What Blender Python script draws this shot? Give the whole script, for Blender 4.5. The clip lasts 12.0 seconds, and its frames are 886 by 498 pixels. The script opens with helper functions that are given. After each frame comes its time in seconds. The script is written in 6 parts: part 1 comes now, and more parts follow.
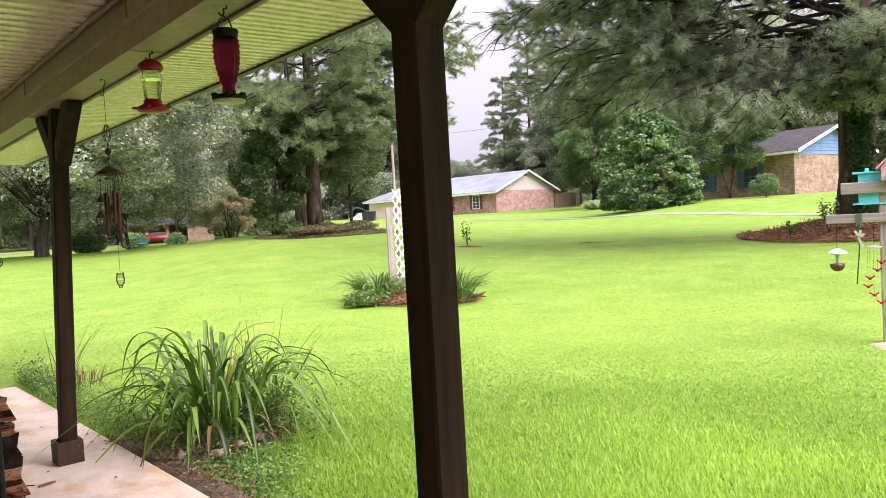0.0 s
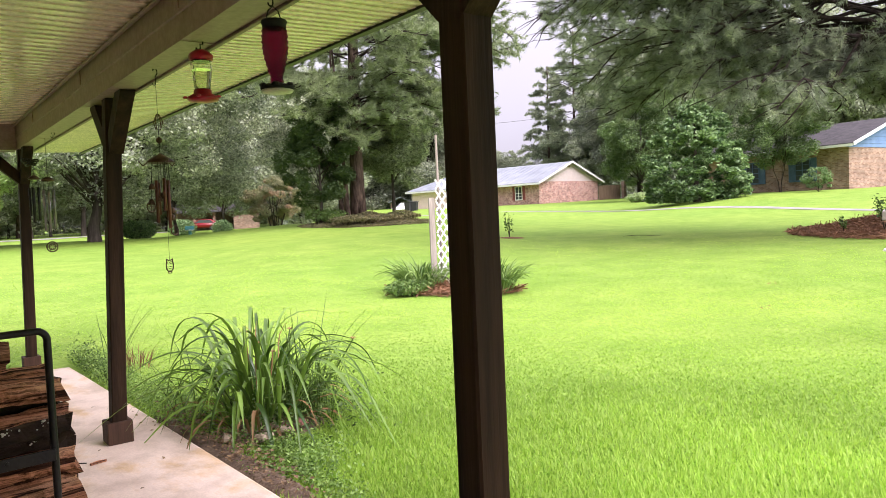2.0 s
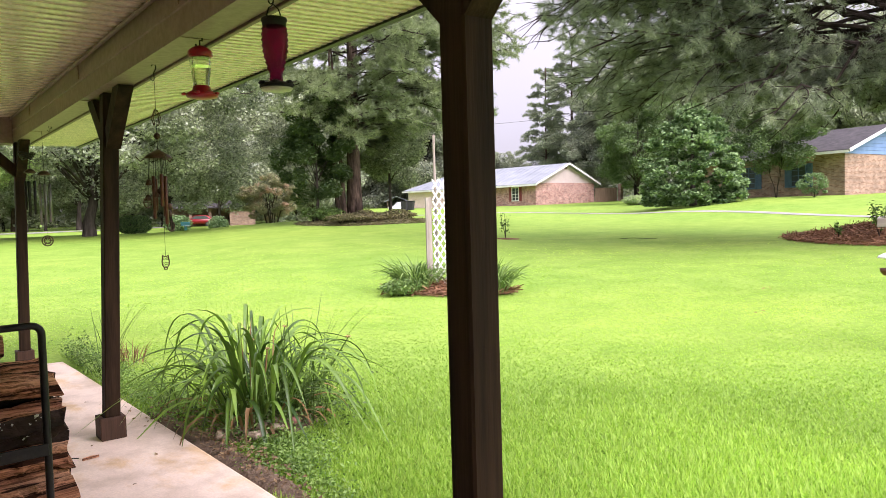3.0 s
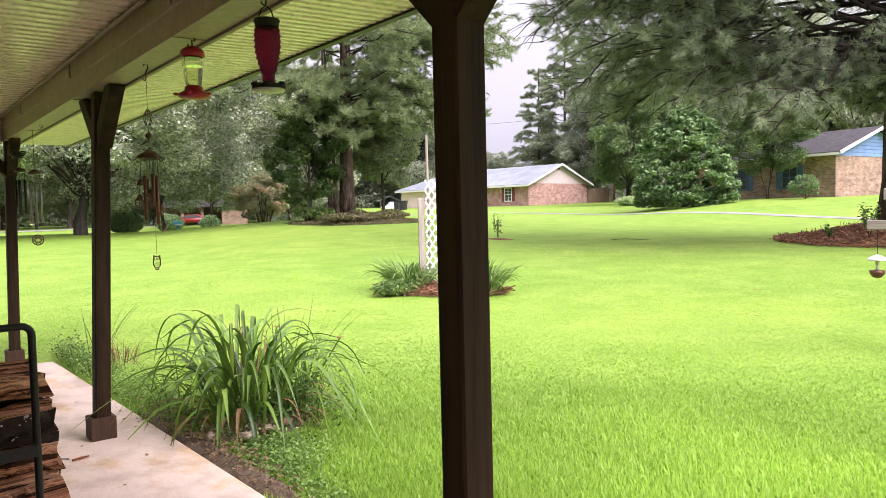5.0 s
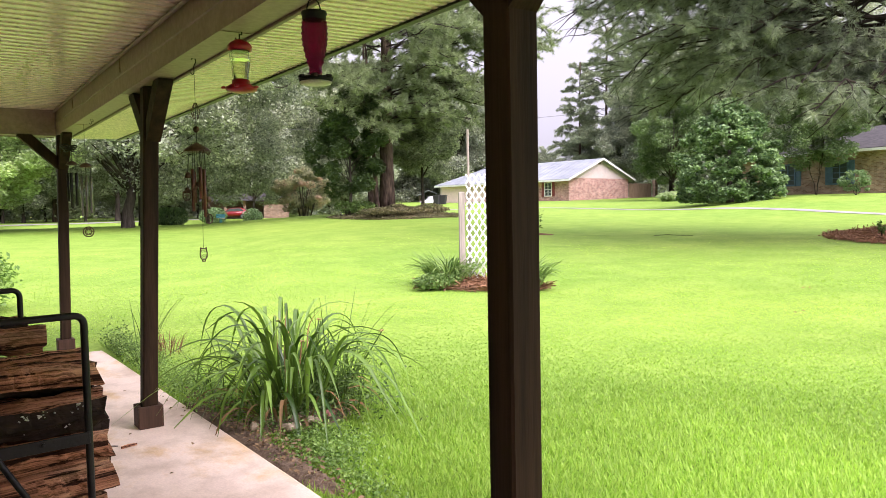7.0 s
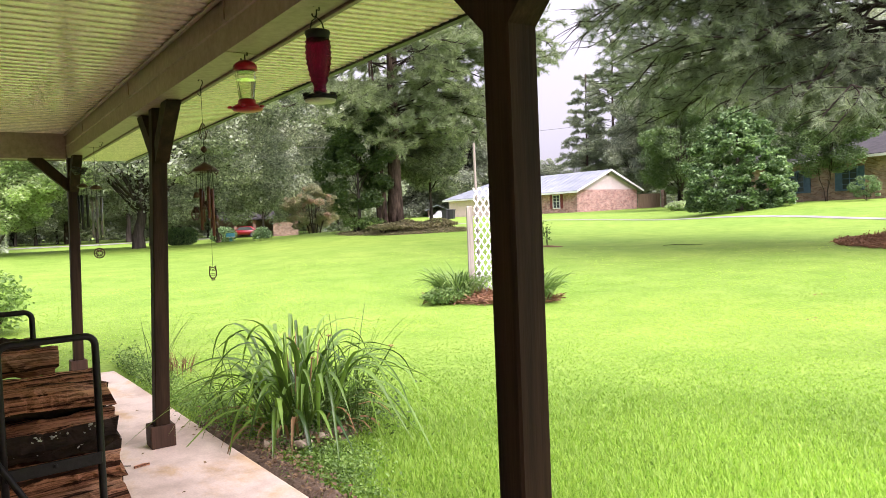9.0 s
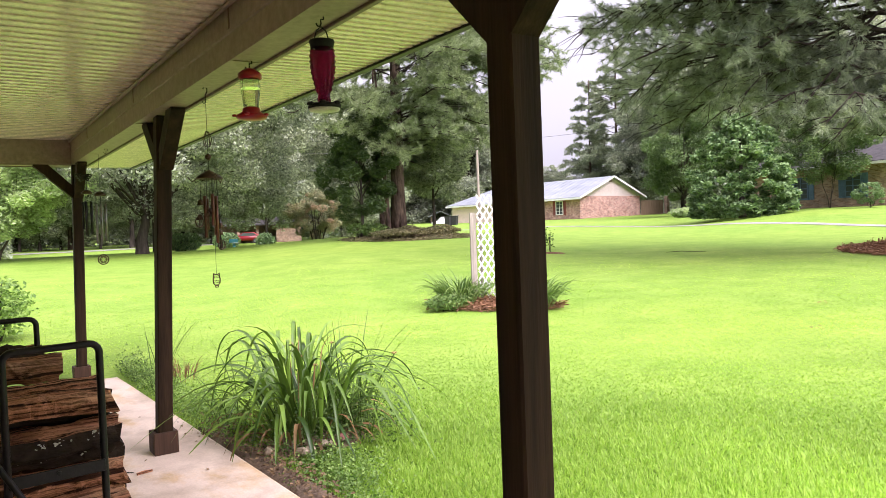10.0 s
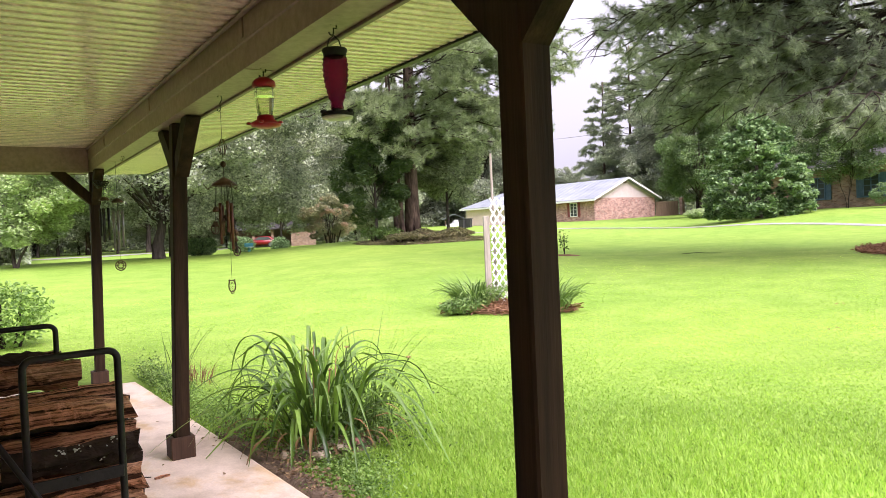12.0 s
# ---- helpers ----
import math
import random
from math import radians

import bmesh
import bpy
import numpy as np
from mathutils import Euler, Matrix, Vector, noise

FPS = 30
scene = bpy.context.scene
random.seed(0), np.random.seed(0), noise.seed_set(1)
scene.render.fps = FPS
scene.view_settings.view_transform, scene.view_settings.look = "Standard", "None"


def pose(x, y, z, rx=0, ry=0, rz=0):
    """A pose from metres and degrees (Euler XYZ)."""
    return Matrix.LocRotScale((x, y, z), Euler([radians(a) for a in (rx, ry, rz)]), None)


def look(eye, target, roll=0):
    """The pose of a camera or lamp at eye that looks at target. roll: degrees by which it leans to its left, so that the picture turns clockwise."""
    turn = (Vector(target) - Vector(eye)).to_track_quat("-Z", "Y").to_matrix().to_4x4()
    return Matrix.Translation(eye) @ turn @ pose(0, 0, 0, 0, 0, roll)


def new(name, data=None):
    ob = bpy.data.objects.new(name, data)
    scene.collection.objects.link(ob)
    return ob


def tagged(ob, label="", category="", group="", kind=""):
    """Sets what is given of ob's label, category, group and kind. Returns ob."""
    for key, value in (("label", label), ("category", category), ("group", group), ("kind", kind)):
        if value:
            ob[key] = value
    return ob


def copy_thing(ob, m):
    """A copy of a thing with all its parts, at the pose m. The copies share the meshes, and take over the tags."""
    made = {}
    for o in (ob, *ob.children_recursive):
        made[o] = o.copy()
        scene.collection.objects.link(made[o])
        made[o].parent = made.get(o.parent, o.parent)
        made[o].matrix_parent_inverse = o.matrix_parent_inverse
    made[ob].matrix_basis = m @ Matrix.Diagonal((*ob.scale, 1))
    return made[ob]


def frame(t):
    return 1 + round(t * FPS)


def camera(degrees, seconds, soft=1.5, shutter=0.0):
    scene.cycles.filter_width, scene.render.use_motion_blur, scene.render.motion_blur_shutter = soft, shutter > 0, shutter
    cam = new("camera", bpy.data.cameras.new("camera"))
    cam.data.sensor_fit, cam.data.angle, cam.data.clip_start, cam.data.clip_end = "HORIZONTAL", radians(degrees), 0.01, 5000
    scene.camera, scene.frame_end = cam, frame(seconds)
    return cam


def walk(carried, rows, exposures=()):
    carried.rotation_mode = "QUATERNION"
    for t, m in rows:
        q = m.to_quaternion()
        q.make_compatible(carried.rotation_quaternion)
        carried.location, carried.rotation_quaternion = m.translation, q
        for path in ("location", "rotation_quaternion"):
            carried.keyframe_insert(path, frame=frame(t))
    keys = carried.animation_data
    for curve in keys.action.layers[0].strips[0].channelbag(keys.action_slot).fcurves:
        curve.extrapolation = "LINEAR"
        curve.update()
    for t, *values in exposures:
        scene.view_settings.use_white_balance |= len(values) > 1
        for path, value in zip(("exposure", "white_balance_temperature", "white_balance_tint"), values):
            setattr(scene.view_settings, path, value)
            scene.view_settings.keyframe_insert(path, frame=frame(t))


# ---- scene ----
cam = camera(62.3, 12.0, soft=0.7)
PATH = [
    (0, (0.725, 1.011, 1.362), (2.019, 2.534, 1.28), -3.2),
    (0.5, (0.727, 0.999, 1.363), (1.97, 2.563, 1.269), -3.3),
    (1, (0.728, 1.016, 1.363), (1.943, 2.601, 1.263), -3.2),
    (1.5, (0.724, 1.012, 1.37), (1.929, 2.604, 1.266), -2.8),
    (2, (0.722, 1.018, 1.364), (1.926, 2.612, 1.262), -2.5),
    (2.5, (0.72, 1.016, 1.371), (1.927, 2.608, 1.268), -2.0),
    (3, (0.718, 1.018, 1.367), (1.931, 2.605, 1.264), -1.6),
    (3.5, (0.713, 1.024, 1.37), (1.936, 2.603, 1.263), -1.2),
    (5.5, (0.719, 1.011, 1.374), (1.948, 2.585, 1.272), -1.4),
    (6, (0.717, 1.029, 1.366), (1.918, 2.624, 1.263), -1.4),
    (6.5, (0.715, 1.047, 1.365), (1.884, 2.666, 1.255), -1.2),
    (7, (0.713, 1.047, 1.37), (1.856, 2.684, 1.254), -1.1),
    (9, (0.715, 1.031, 1.368), (1.839, 2.684, 1.292), -2.3),
    (9.5, (0.716, 1.027, 1.376), (1.84, 2.68, 1.311), -2.3),
    (10, (0.711, 1.027, 1.376), (1.829, 2.684, 1.317), -2.2),
    (10.5, (0.709, 1.028, 1.375), (1.817, 2.692, 1.318), -2.3),
    (11, (0.709, 1.043, 1.377), (1.807, 2.714, 1.319), -2.3),
    (11.5, (0.714, 1.038, 1.374), (1.805, 2.714, 1.32), -2.5),
    (12, (0.708, 1.015, 1.388), (1.794, 2.693, 1.338), -2.6),
]
walk(cam, [(t, look(eye, aim, roll)) for t, eye, aim, roll in PATH], [(0, 1.55, 6220, 28), (5.5, 1.58, 6220, 28), (9, 1.62, 6200, 28), (12, 1.65, 6200, 28)])

# ---- world, sun, exposure ----
world = bpy.data.worlds.new("overcast")
scene.world = world
world.use_nodes = True
wn, wl = world.node_tree.nodes, world.node_tree.links
wn.clear()
w_out = wn.new("ShaderNodeOutputWorld")
w_bg = wn.new("ShaderNodeBackground")
w_sky = wn.new("ShaderNodeTexSky")
w_sky.sky_type = "NISHITA"
w_sky.sun_disc = False
w_sky.sun_elevation = radians(47)
w_sky.sun_rotation = radians(174)
w_sky.dust_density = 4.0
w_sky.ozone_density = 0.6
w_sat = wn.new("ShaderNodeHueSaturation")
w_sat.inputs["Saturation"].default_value = 0.22
w_geo = wn.new("ShaderNodeTexCoord")
w_sep = wn.new("ShaderNodeSeparateXYZ")
w_map = wn.new("ShaderNodeMapRange")
w_map.inputs["From Min"].default_value = 0.0
w_map.inputs["From Max"].default_value = 1.0
w_map.inputs["To Min"].default_value = 2.8
w_map.inputs["To Max"].default_value = 8.8
w_mix = wn.new("ShaderNodeMix")
w_mix.data_type = "RGBA"
w_mix.inputs["Factor"].default_value = 0.82
w_gray = wn.new("ShaderNodeCombineColor")
w_clouds = wn.new("ShaderNodeTexNoise")
w_clouds.inputs["Scale"].default_value = 3.0
w_clouds.inputs["Detail"].default_value = 4.0
w_cm = wn.new("ShaderNodeMapRange")
w_cm.inputs["To Min"].default_value = 0.88
w_cm.inputs["To Max"].default_value = 1.12
w_mul = wn.new("ShaderNodeMath")
w_mul.operation = "MULTIPLY"
w_blue = wn.new("ShaderNodeMath")
w_blue.operation = "MULTIPLY"
w_blue.inputs[1].default_value = 1.05
wl.new(w_geo.outputs["Generated"], w_sep.inputs[0])
wl.new(w_sep.outputs["Z"], w_map.inputs["Value"])
wl.new(w_geo.outputs["Generated"], w_clouds.inputs["Vector"])
wl.new(w_clouds.outputs["Fac"], w_cm.inputs["Value"])
wl.new(w_map.outputs["Result"], w_mul.inputs[0])
wl.new(w_cm.outputs["Result"], w_mul.inputs[1])
wl.new(w_mul.outputs[0], w_blue.inputs[0])
wl.new(w_mul.outputs[0], w_gray.inputs[0])
wl.new(w_mul.outputs[0], w_gray.inputs[1])
wl.new(w_blue.outputs[0], w_gray.inputs[2])
wl.new(w_sky.outputs["Color"], w_sat.inputs["Color"])
wl.new(w_sat.outputs["Color"], w_mix.inputs["A"])
wl.new(w_gray.outputs[0], w_mix.inputs["B"])
wl.new(w_mix.outputs["Result"], w_bg.inputs["Color"])
w_bg.inputs["Strength"].default_value = 0.085
wl.new(w_bg.outputs[0], w_out.inputs["Surface"])

sun_data = bpy.data.lights.new("sun", "SUN")
sun_data.energy = 3.0
sun_data.angle = radians(60)
sun_data.color = (1.0, 0.96, 0.9)
sun = new("sun", sun_data)
sun.matrix_world = look((3, -30, 33), (0, 0, 0))

# ---- materials ----


def shader(name, rough=0.6, metal=0.0, spec=0.5):
    m = bpy.data.materials.new(name)
    m.use_nodes = True
    b = m.node_tree.nodes["Principled BSDF"]
    b.inputs["Roughness"].default_value = rough
    b.inputs["Metallic"].default_value = metal
    b.inputs["Specular IOR Level"].default_value = spec
    return m, m.node_tree.nodes, m.node_tree.links, b


def noise_node(n, l, scale, detail=4.0, stretch=(1, 1, 1), space="Object", rough=0.55):
    tc = n.new("ShaderNodeTexCoord")
    mp = n.new("ShaderNodeMapping")
    mp.inputs["Scale"].default_value = stretch
    tx = n.new("ShaderNodeTexNoise")
    tx.inputs["Scale"].default_value = scale
    tx.inputs["Detail"].default_value = detail
    tx.inputs["Roughness"].default_value = rough
    l.new(tc.outputs[space], mp.inputs["Vector"])
    l.new(mp.outputs["Vector"], tx.inputs["Vector"])
    return tx.outputs["Fac"]


def ramp(n, l, fac, stops):
    r = n.new("ShaderNodeValToRGB")
    e = r.color_ramp.elements
    while len(e) < len(stops):
        e.new(0.5)
    for k, (p, c) in enumerate(stops):
        e[k].position = p
        e[k].color = (*c, 1)
    l.new(fac, r.inputs["Fac"])
    return r.outputs["Color"]


def mixed(n, l, fac, a, b, mode="MIX"):
    x = n.new("ShaderNodeMix")
    x.data_type = "RGBA"
    x.blend_type = mode
    for socket, v in (("Factor", fac), ("A", a), ("B", b)):
        if isinstance(v, (int, float)):
            x.inputs[socket].default_value = v
        elif isinstance(v, tuple):
            x.inputs[socket].default_value = (*v, 1)
        else:
            l.new(v, x.inputs[socket])
    return x.outputs["Result"]


def bumped(n, l, b, fac, strength=0.3, distance=0.01):
    k = n.new("ShaderNodeBump")
    k.inputs["Strength"].default_value = strength
    k.inputs["Distance"].default_value = distance
    l.new(fac, k.inputs["Height"])
    l.new(k.outputs["Normal"], b.inputs["Normal"])


def two_tone(name, c1, c2, scale=6, fine=60, rough=0.6, metal=0.0, bump=0.2, stretch=(1, 1, 1), spec=0.4, space="Object", dist=0.01):
    """Two colours mingled at a coarse and a fine scale, with relief."""
    m, n, l, b = shader(name, rough, metal, spec)
    a = noise_node(n, l, scale, 4, stretch, space)
    f = noise_node(n, l, fine, 3, stretch, space)
    col = ramp(n, l, a, [(0.3, c1), (0.7, c2)])
    dark = ramp(n, l, f, [(0.25, (0.72, 0.72, 0.72)), (0.75, (1.1, 1.1, 1.1))])
    l.new(mixed(n, l, 1.0, col, dark, "MULTIPLY"), b.inputs["Base Color"])
    if bump:
        bumped(n, l, b, f, bump, dist)
    return m


def foliage(name, dark, light, rough=0.5, through_light=0.35, patch=0.35, tint=None, spec=0.35):
    """Leaves: a colour that differs leaf by leaf and patch by patch, and lets light through."""
    m, n, l, b = shader(name, rough, 0, spec)
    geo = n.new("ShaderNodeNewGeometry")
    big = noise_node(n, l, patch, 3, (1, 1, 1), "Object")
    c1 = ramp(n, l, geo.outputs["Random Per Island"], [(0.0, dark), (1.0, light)])
    c2 = ramp(n, l, big, [(0.3, (0.62, 0.66, 0.6)), (0.7, (1.25, 1.2, 1.1))])
    col = mixed(n, l, 1.0, c1, c2, "MULTIPLY")
    if tint:
        pick = noise_node(n, l, tint[1], 3)
        col = mixed(n, l, ramp(n, l, pick, [(tint[2], (0, 0, 0)), (tint[2] + 0.08, (1, 1, 1))]), col, tint[0])
    l.new(col, b.inputs["Base Color"])
    tr = n.new("ShaderNodeBsdfTranslucent")
    l.new(mixed(n, l, 1.0, col, (1.05, 1.15, 0.75), "MULTIPLY"), tr.inputs["Color"])
    ms = n.new("ShaderNodeMixShader")
    ms.inputs[0].default_value = through_light
    l.new(b.outputs[0], ms.inputs[1])
    l.new(tr.outputs[0], ms.inputs[2])
    l.new(ms.outputs[0], n["Material Output"].inputs["Surface"])
    return m


def brick_mat(name, colours, mortar, scale=1.0):
    m, n, l, b = shader(name, 0.85, 0, 0.2)
    tc = n.new("ShaderNodeTexCoord")
    mp = n.new("ShaderNodeMapping")
    sp = n.new("ShaderNodeSeparateXYZ")
    add = n.new("ShaderNodeMath")
    add.operation = "ADD"
    cb = n.new("ShaderNodeCombineXYZ")
    br = n.new("ShaderNodeTexBrick")
    br.inputs["Scale"].default_value = 1.0
    br.inputs["Brick Width"].default_value = 0.21
    br.inputs["Row Height"].default_value = 0.075
    br.inputs["Mortar Size"].default_value = 0.012
    br.inputs["Color1"].default_value = (*colours[0], 1)
    br.inputs["Color2"].default_value = (*colours[1], 1)
    br.inputs["Mortar"].default_value = (*mortar, 1)
    l.new(tc.outputs["Object"], mp.inputs["Vector"])
    l.new(mp.outputs["Vector"], sp.inputs[0])
    l.new(sp.outputs["X"], add.inputs[0])
    l.new(sp.outputs["Y"], add.inputs[1])
    l.new(add.outputs[0], cb.inputs["X"])
    l.new(sp.outputs["Z"], cb.inputs["Y"])
    l.new(cb.outputs[0], br.inputs["Vector"])
    v = noise_node(n, l, 1.6, 5)
    vv = ramp(n, l, v, [(0.3, (0.65, 0.62, 0.6)), (0.7, (1.25, 1.2, 1.15))])
    l.new(mixed(n, l, 1.0, br.outputs["Color"], vv, "MULTIPLY"), b.inputs["Base Color"])
    bumped(n, l, b, br.outputs["Fac"], -0.4, 0.01)
    return m


def lawn_mat():
    m, n, l, b = shader("lawn", 0.8, 0, 0.1)
    big = noise_node(n, l, 0.12, 4)
    mid = noise_node(n, l, 1.3, 5)
    fin = noise_node(n, l, 21, 4)
    c = ramp(n, l, mid, [(0.3, (0.146, 0.255, 0.038)), (0.7, (0.22, 0.325, 0.063))])
    d = ramp(n, l, big, [(0.3, (0.88, 0.94, 0.9)), (0.7, (1.12, 1.04, 1.0))])
    e = ramp(n, l, fin, [(0.34, (0.76, 0.8, 0.74)), (0.64, (1.2, 1.17, 1.17))])
    col = mixed(n, l, 1.0, mixed(n, l, 1.0, c, d, "MULTIPLY"), e, "MULTIPLY")
    l.new(col, b.inputs["Base Color"])
    bumped(n, l, b, fin, 0.2, 0.02)
    return m


def blade_mat():
    return foliage("grass_blade", (0.23, 0.385, 0.052), (0.46, 0.64, 0.14), 0.5, 0.6, 0.25)


def wood_mat(name, c1, c2, scale=3.0, rough=0.7, axis=2, spec=0.3, bump=0.35):
    st = [9, 9, 9]
    st[axis] = 0.5
    return two_tone(name, c1, c2, scale, 14, rough, 0, bump, tuple(st), spec, dist=0.004)


def log_mat():
    """Torn grain of split wood, running along x, with dark checks and red heartwood."""
    m, n, l, b = shader("split_log_wood", 0.85, 0, 0.15)
    a = noise_node(n, l, 3.0, 5, (0.6, 5, 5))
    f = noise_node(n, l, 5.0, 6, (0.5, 22, 22), "Object", 0.7)
    g = noise_node(n, l, 2.0, 4, (0.35, 16, 16), "Object", 0.6)
    info = n.new("ShaderNodeObjectInfo")
    own = ramp(n, l, info.outputs["Random"], [(0.0, (0.7, 0.66, 0.62)), (0.5, (1.0, 0.92, 0.85)), (1.0, (1.3, 1.2, 1.1))])
    c = ramp(n, l, a, [(0.3, (0.27, 0.12, 0.07)), (0.5, (0.45, 0.24, 0.15)), (0.7, (0.62, 0.42, 0.28))])
    d = ramp(n, l, f, [(0.4, (0.32, 0.29, 0.27)), (0.56, (1.15, 1.12, 1.1))])
    e = ramp(n, l, g, [(0.43, (0.09, 0.07, 0.06)), (0.48, (1, 1, 1))])
    col = mixed(n, l, 1.0, mixed(n, l, 1.0, mixed(n, l, 1.0, c, d, "MULTIPLY"), e, "MULTIPLY"), own, "MULTIPLY")
    l.new(col, b.inputs["Base Color"])
    bumped(n, l, b, mixed(n, l, 0.5, f, g), 1.0, 0.012)
    return m


def concrete_mat():
    m, n, l, b = shader("porch_concrete", 0.55, 0, 0.45)
    big = noise_node(n, l, 1.5, 6, (1, 0.6, 1), "Object", 0.65)
    spot = noise_node(n, l, 3.2, 5)
    fin = noise_node(n, l, 90, 3)
    c = ramp(n, l, big, [(0.34, (0.47, 0.36, 0.26)), (0.42, (0.65, 0.51, 0.42)), (0.55, (0.77, 0.63, 0.54)), (0.64, (0.68, 0.49, 0.31))])
    d = ramp(n, l, spot, [(0.28, (0.72, 0.68, 0.62)), (0.5, (1, 1, 1)), (0.8, (1.06, 1.05, 1.04))])
    e = ramp(n, l, fin, [(0.3, (0.9, 0.9, 0.9)), (0.7, (1.06, 1.06, 1.06))])
    l.new(mixed(n, l, 1.0, mixed(n, l, 1.0, c, d, "MULTIPLY"), e, "MULTIPLY"), b.inputs["Base Color"])
    r = ramp(n, l, big, [(0.35, (0.35, 0.35, 0.35)), (0.65, (0.7, 0.7, 0.7))])
    l.new(r, b.inputs["Roughness"])
    bumped(n, l, b, fin, 0.15, 0.003)
    return m


def glass_mat(name, col, rough=0.05):
    m, n, l, b = shader(name, rough, 0, 0.5)
    b.inputs["Base Color"].default_value = (*col, 1)
    b.inputs["Transmission Weight"].default_value = 1.0
    b.inputs["IOR"].default_value = 1.2
    return m


def plastic(name, c, rough=0.35, spec=0.5):
    return two_tone(name, tuple(v * 0.9 for v in c), tuple(min(1, v * 1.1) for v in c), 8, 90, rough, 0, 0.05, spec=spec)


LAWN, BLADE = lawn_mat(), blade_mat()
CONCRETE = concrete_mat()
POST = wood_mat("stained_post_wood", (0.016, 0.009, 0.005), (0.05, 0.028, 0.015), 2.2, spec=0.15)
BLOCK = wood_mat("stained_block_wood", (0.04, 0.02, 0.011), (0.09, 0.045, 0.026), 2.2, axis=2)
VINYL = two_tone("vinyl_panel", (0.92, 0.82, 0.63), (0.96, 0.86, 0.67), 1.2, 40, 0.17, 0, 0.01, spec=0.65)
BEAM = two_tone("beam_cladding", (0.29, 0.225, 0.17), (0.35, 0.27, 0.205), 1.5, 30, 0.5, 0, 0.05)
TRIM = two_tone("trim_strip", (0.15, 0.105, 0.07), (0.21, 0.15, 0.1), 3, 40, 0.5, 0, 0.05)
FASCIA = two_tone("fascia_board", (0.5, 0.48, 0.42), (0.6, 0.57, 0.5), 3, 40, 0.5)
SHINGLE = two_tone("dark_shingle", (0.03, 0.027, 0.03), (0.07, 0.064, 0.068), 3, 25, 0.9, 0, 0.5)
# Brick of the unseen porch walls, kept pale to bounce light onto the ceiling.
BOUNCE_WALL = brick_mat("bounce_brick", ((0.5, 0.42, 0.35), (0.62, 0.53, 0.45)), (0.58, 0.54, 0.48))
BARK = two_tone("pine_bark", (0.02, 0.014, 0.011), (0.15, 0.105, 0.082), 5.5, 12, 0.95, 0, 1.0, (1, 1, 0.28), 0.1, dist=0.06)
OAKBARK = two_tone("oak_bark", (0.03, 0.025, 0.021), (0.085, 0.07, 0.06), 3, 12, 0.95, 0, 0.9, (1, 1, 0.25), 0.1, dist=0.05)
TWIG = two_tone("dark_twig", (0.02, 0.015, 0.013), (0.055, 0.042, 0.036), 5, 20, 0.95, spec=0.1)
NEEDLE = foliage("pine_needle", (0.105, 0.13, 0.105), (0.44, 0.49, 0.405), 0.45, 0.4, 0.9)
# Far pines: needles made paler and greyer, with haze put into the colour.
NEEDLE_HAZED = foliage("hazed_pine_needle", (0.14, 0.17, 0.13), (0.5, 0.56, 0.45), 0.45, 0.4, 0.9)
NEEDLE_B = foliage("yellow_pine_needle", (0.1, 0.135, 0.08), (0.4, 0.475, 0.28), 0.5, 0.35, 0.5)
OAKLEAF = foliage("oak_leaf", (0.16, 0.182, 0.155), (0.59, 0.63, 0.57), 0.4, 0.45, 0.35, spec=0.4)
LIMELEAF = foliage("light_green_leaf", (0.34, 0.43, 0.26), (0.7, 0.78, 0.56), 0.45, 0.55, 0.4)
WOODLEAF = foliage("woodland_leaf", (0.14, 0.163, 0.133), (0.55, 0.59, 0.52), 0.42, 0.45, 0.12, spec=0.45)
MAGLEAF = foliage("magnolia_leaf", (0.04, 0.1, 0.04), (0.33, 0.47, 0.24), 0.4, 0.25, 0.5, spec=0.3)
CRAPELEAF = foliage("crape_myrtle_leaf", (0.26, 0.27, 0.19), (0.5, 0.48, 0.36), 0.5, 0.45, 0.6, ((0.54, 0.38, 0.31), 0.9, 0.52))
LIRIOPE = foliage("liriope_leaf", (0.08, 0.16, 0.045), (0.27, 0.39, 0.13), 0.42, 0.3, 3.0)
AZALEA = foliage("azalea_leaf", (0.12, 0.23, 0.05), (0.34, 0.5, 0.15), 0.4, 0.35, 2.0)
IVY = foliage("ivy_leaf", (0.02, 0.06, 0.02), (0.06, 0.13, 0.045), 0.35, 0.15, 1.5)
LILY = foliage("daylily_leaf", (0.024, 0.068, 0.009), (0.215, 0.37, 0.062), 0.34, 0.25, 4.0, spec=0.45)
WEED = foliage("weed_leaf", (0.05, 0.105, 0.024), (0.15, 0.235, 0.065), 0.5, 0.3, 3.0)
DRYLEAF = foliage("dry_leaf", (0.2, 0.1, 0.045), (0.4, 0.26, 0.14), 0.7, 0.2, 3.0)
MIDLEAF = foliage("mid_green_leaf", (0.065, 0.115, 0.05), (0.23, 0.32, 0.16), 0.45, 0.35, 0.4)
MULCH = two_tone("pine_straw_mulch", (0.1, 0.05, 0.03), (0.24, 0.13, 0.085), 2.5, 28, 0.95, 0, 1.0, spec=0.1, dist=0.04)
MOUND = two_tone("brown_leaf_litter", (0.075, 0.05, 0.034), (0.22, 0.155, 0.105), 2.5, 28, 0.95, 0, 1.0, spec=0.1, dist=0.04)
LITTER = foliage("leaf_litter", (0.1, 0.06, 0.035), (0.3, 0.2, 0.12), 0.8, 0.1, 2.0)
STRAW = foliage("pine_straw", (0.14, 0.065, 0.035), (0.34, 0.18, 0.11), 0.8, 0.1, 2.0)
SOIL = two_tone("bed_soil", (0.1, 0.07, 0.05), (0.26, 0.19, 0.14), 5, 45, 0.95, 0, 0.9, spec=0.1, dist=0.02)
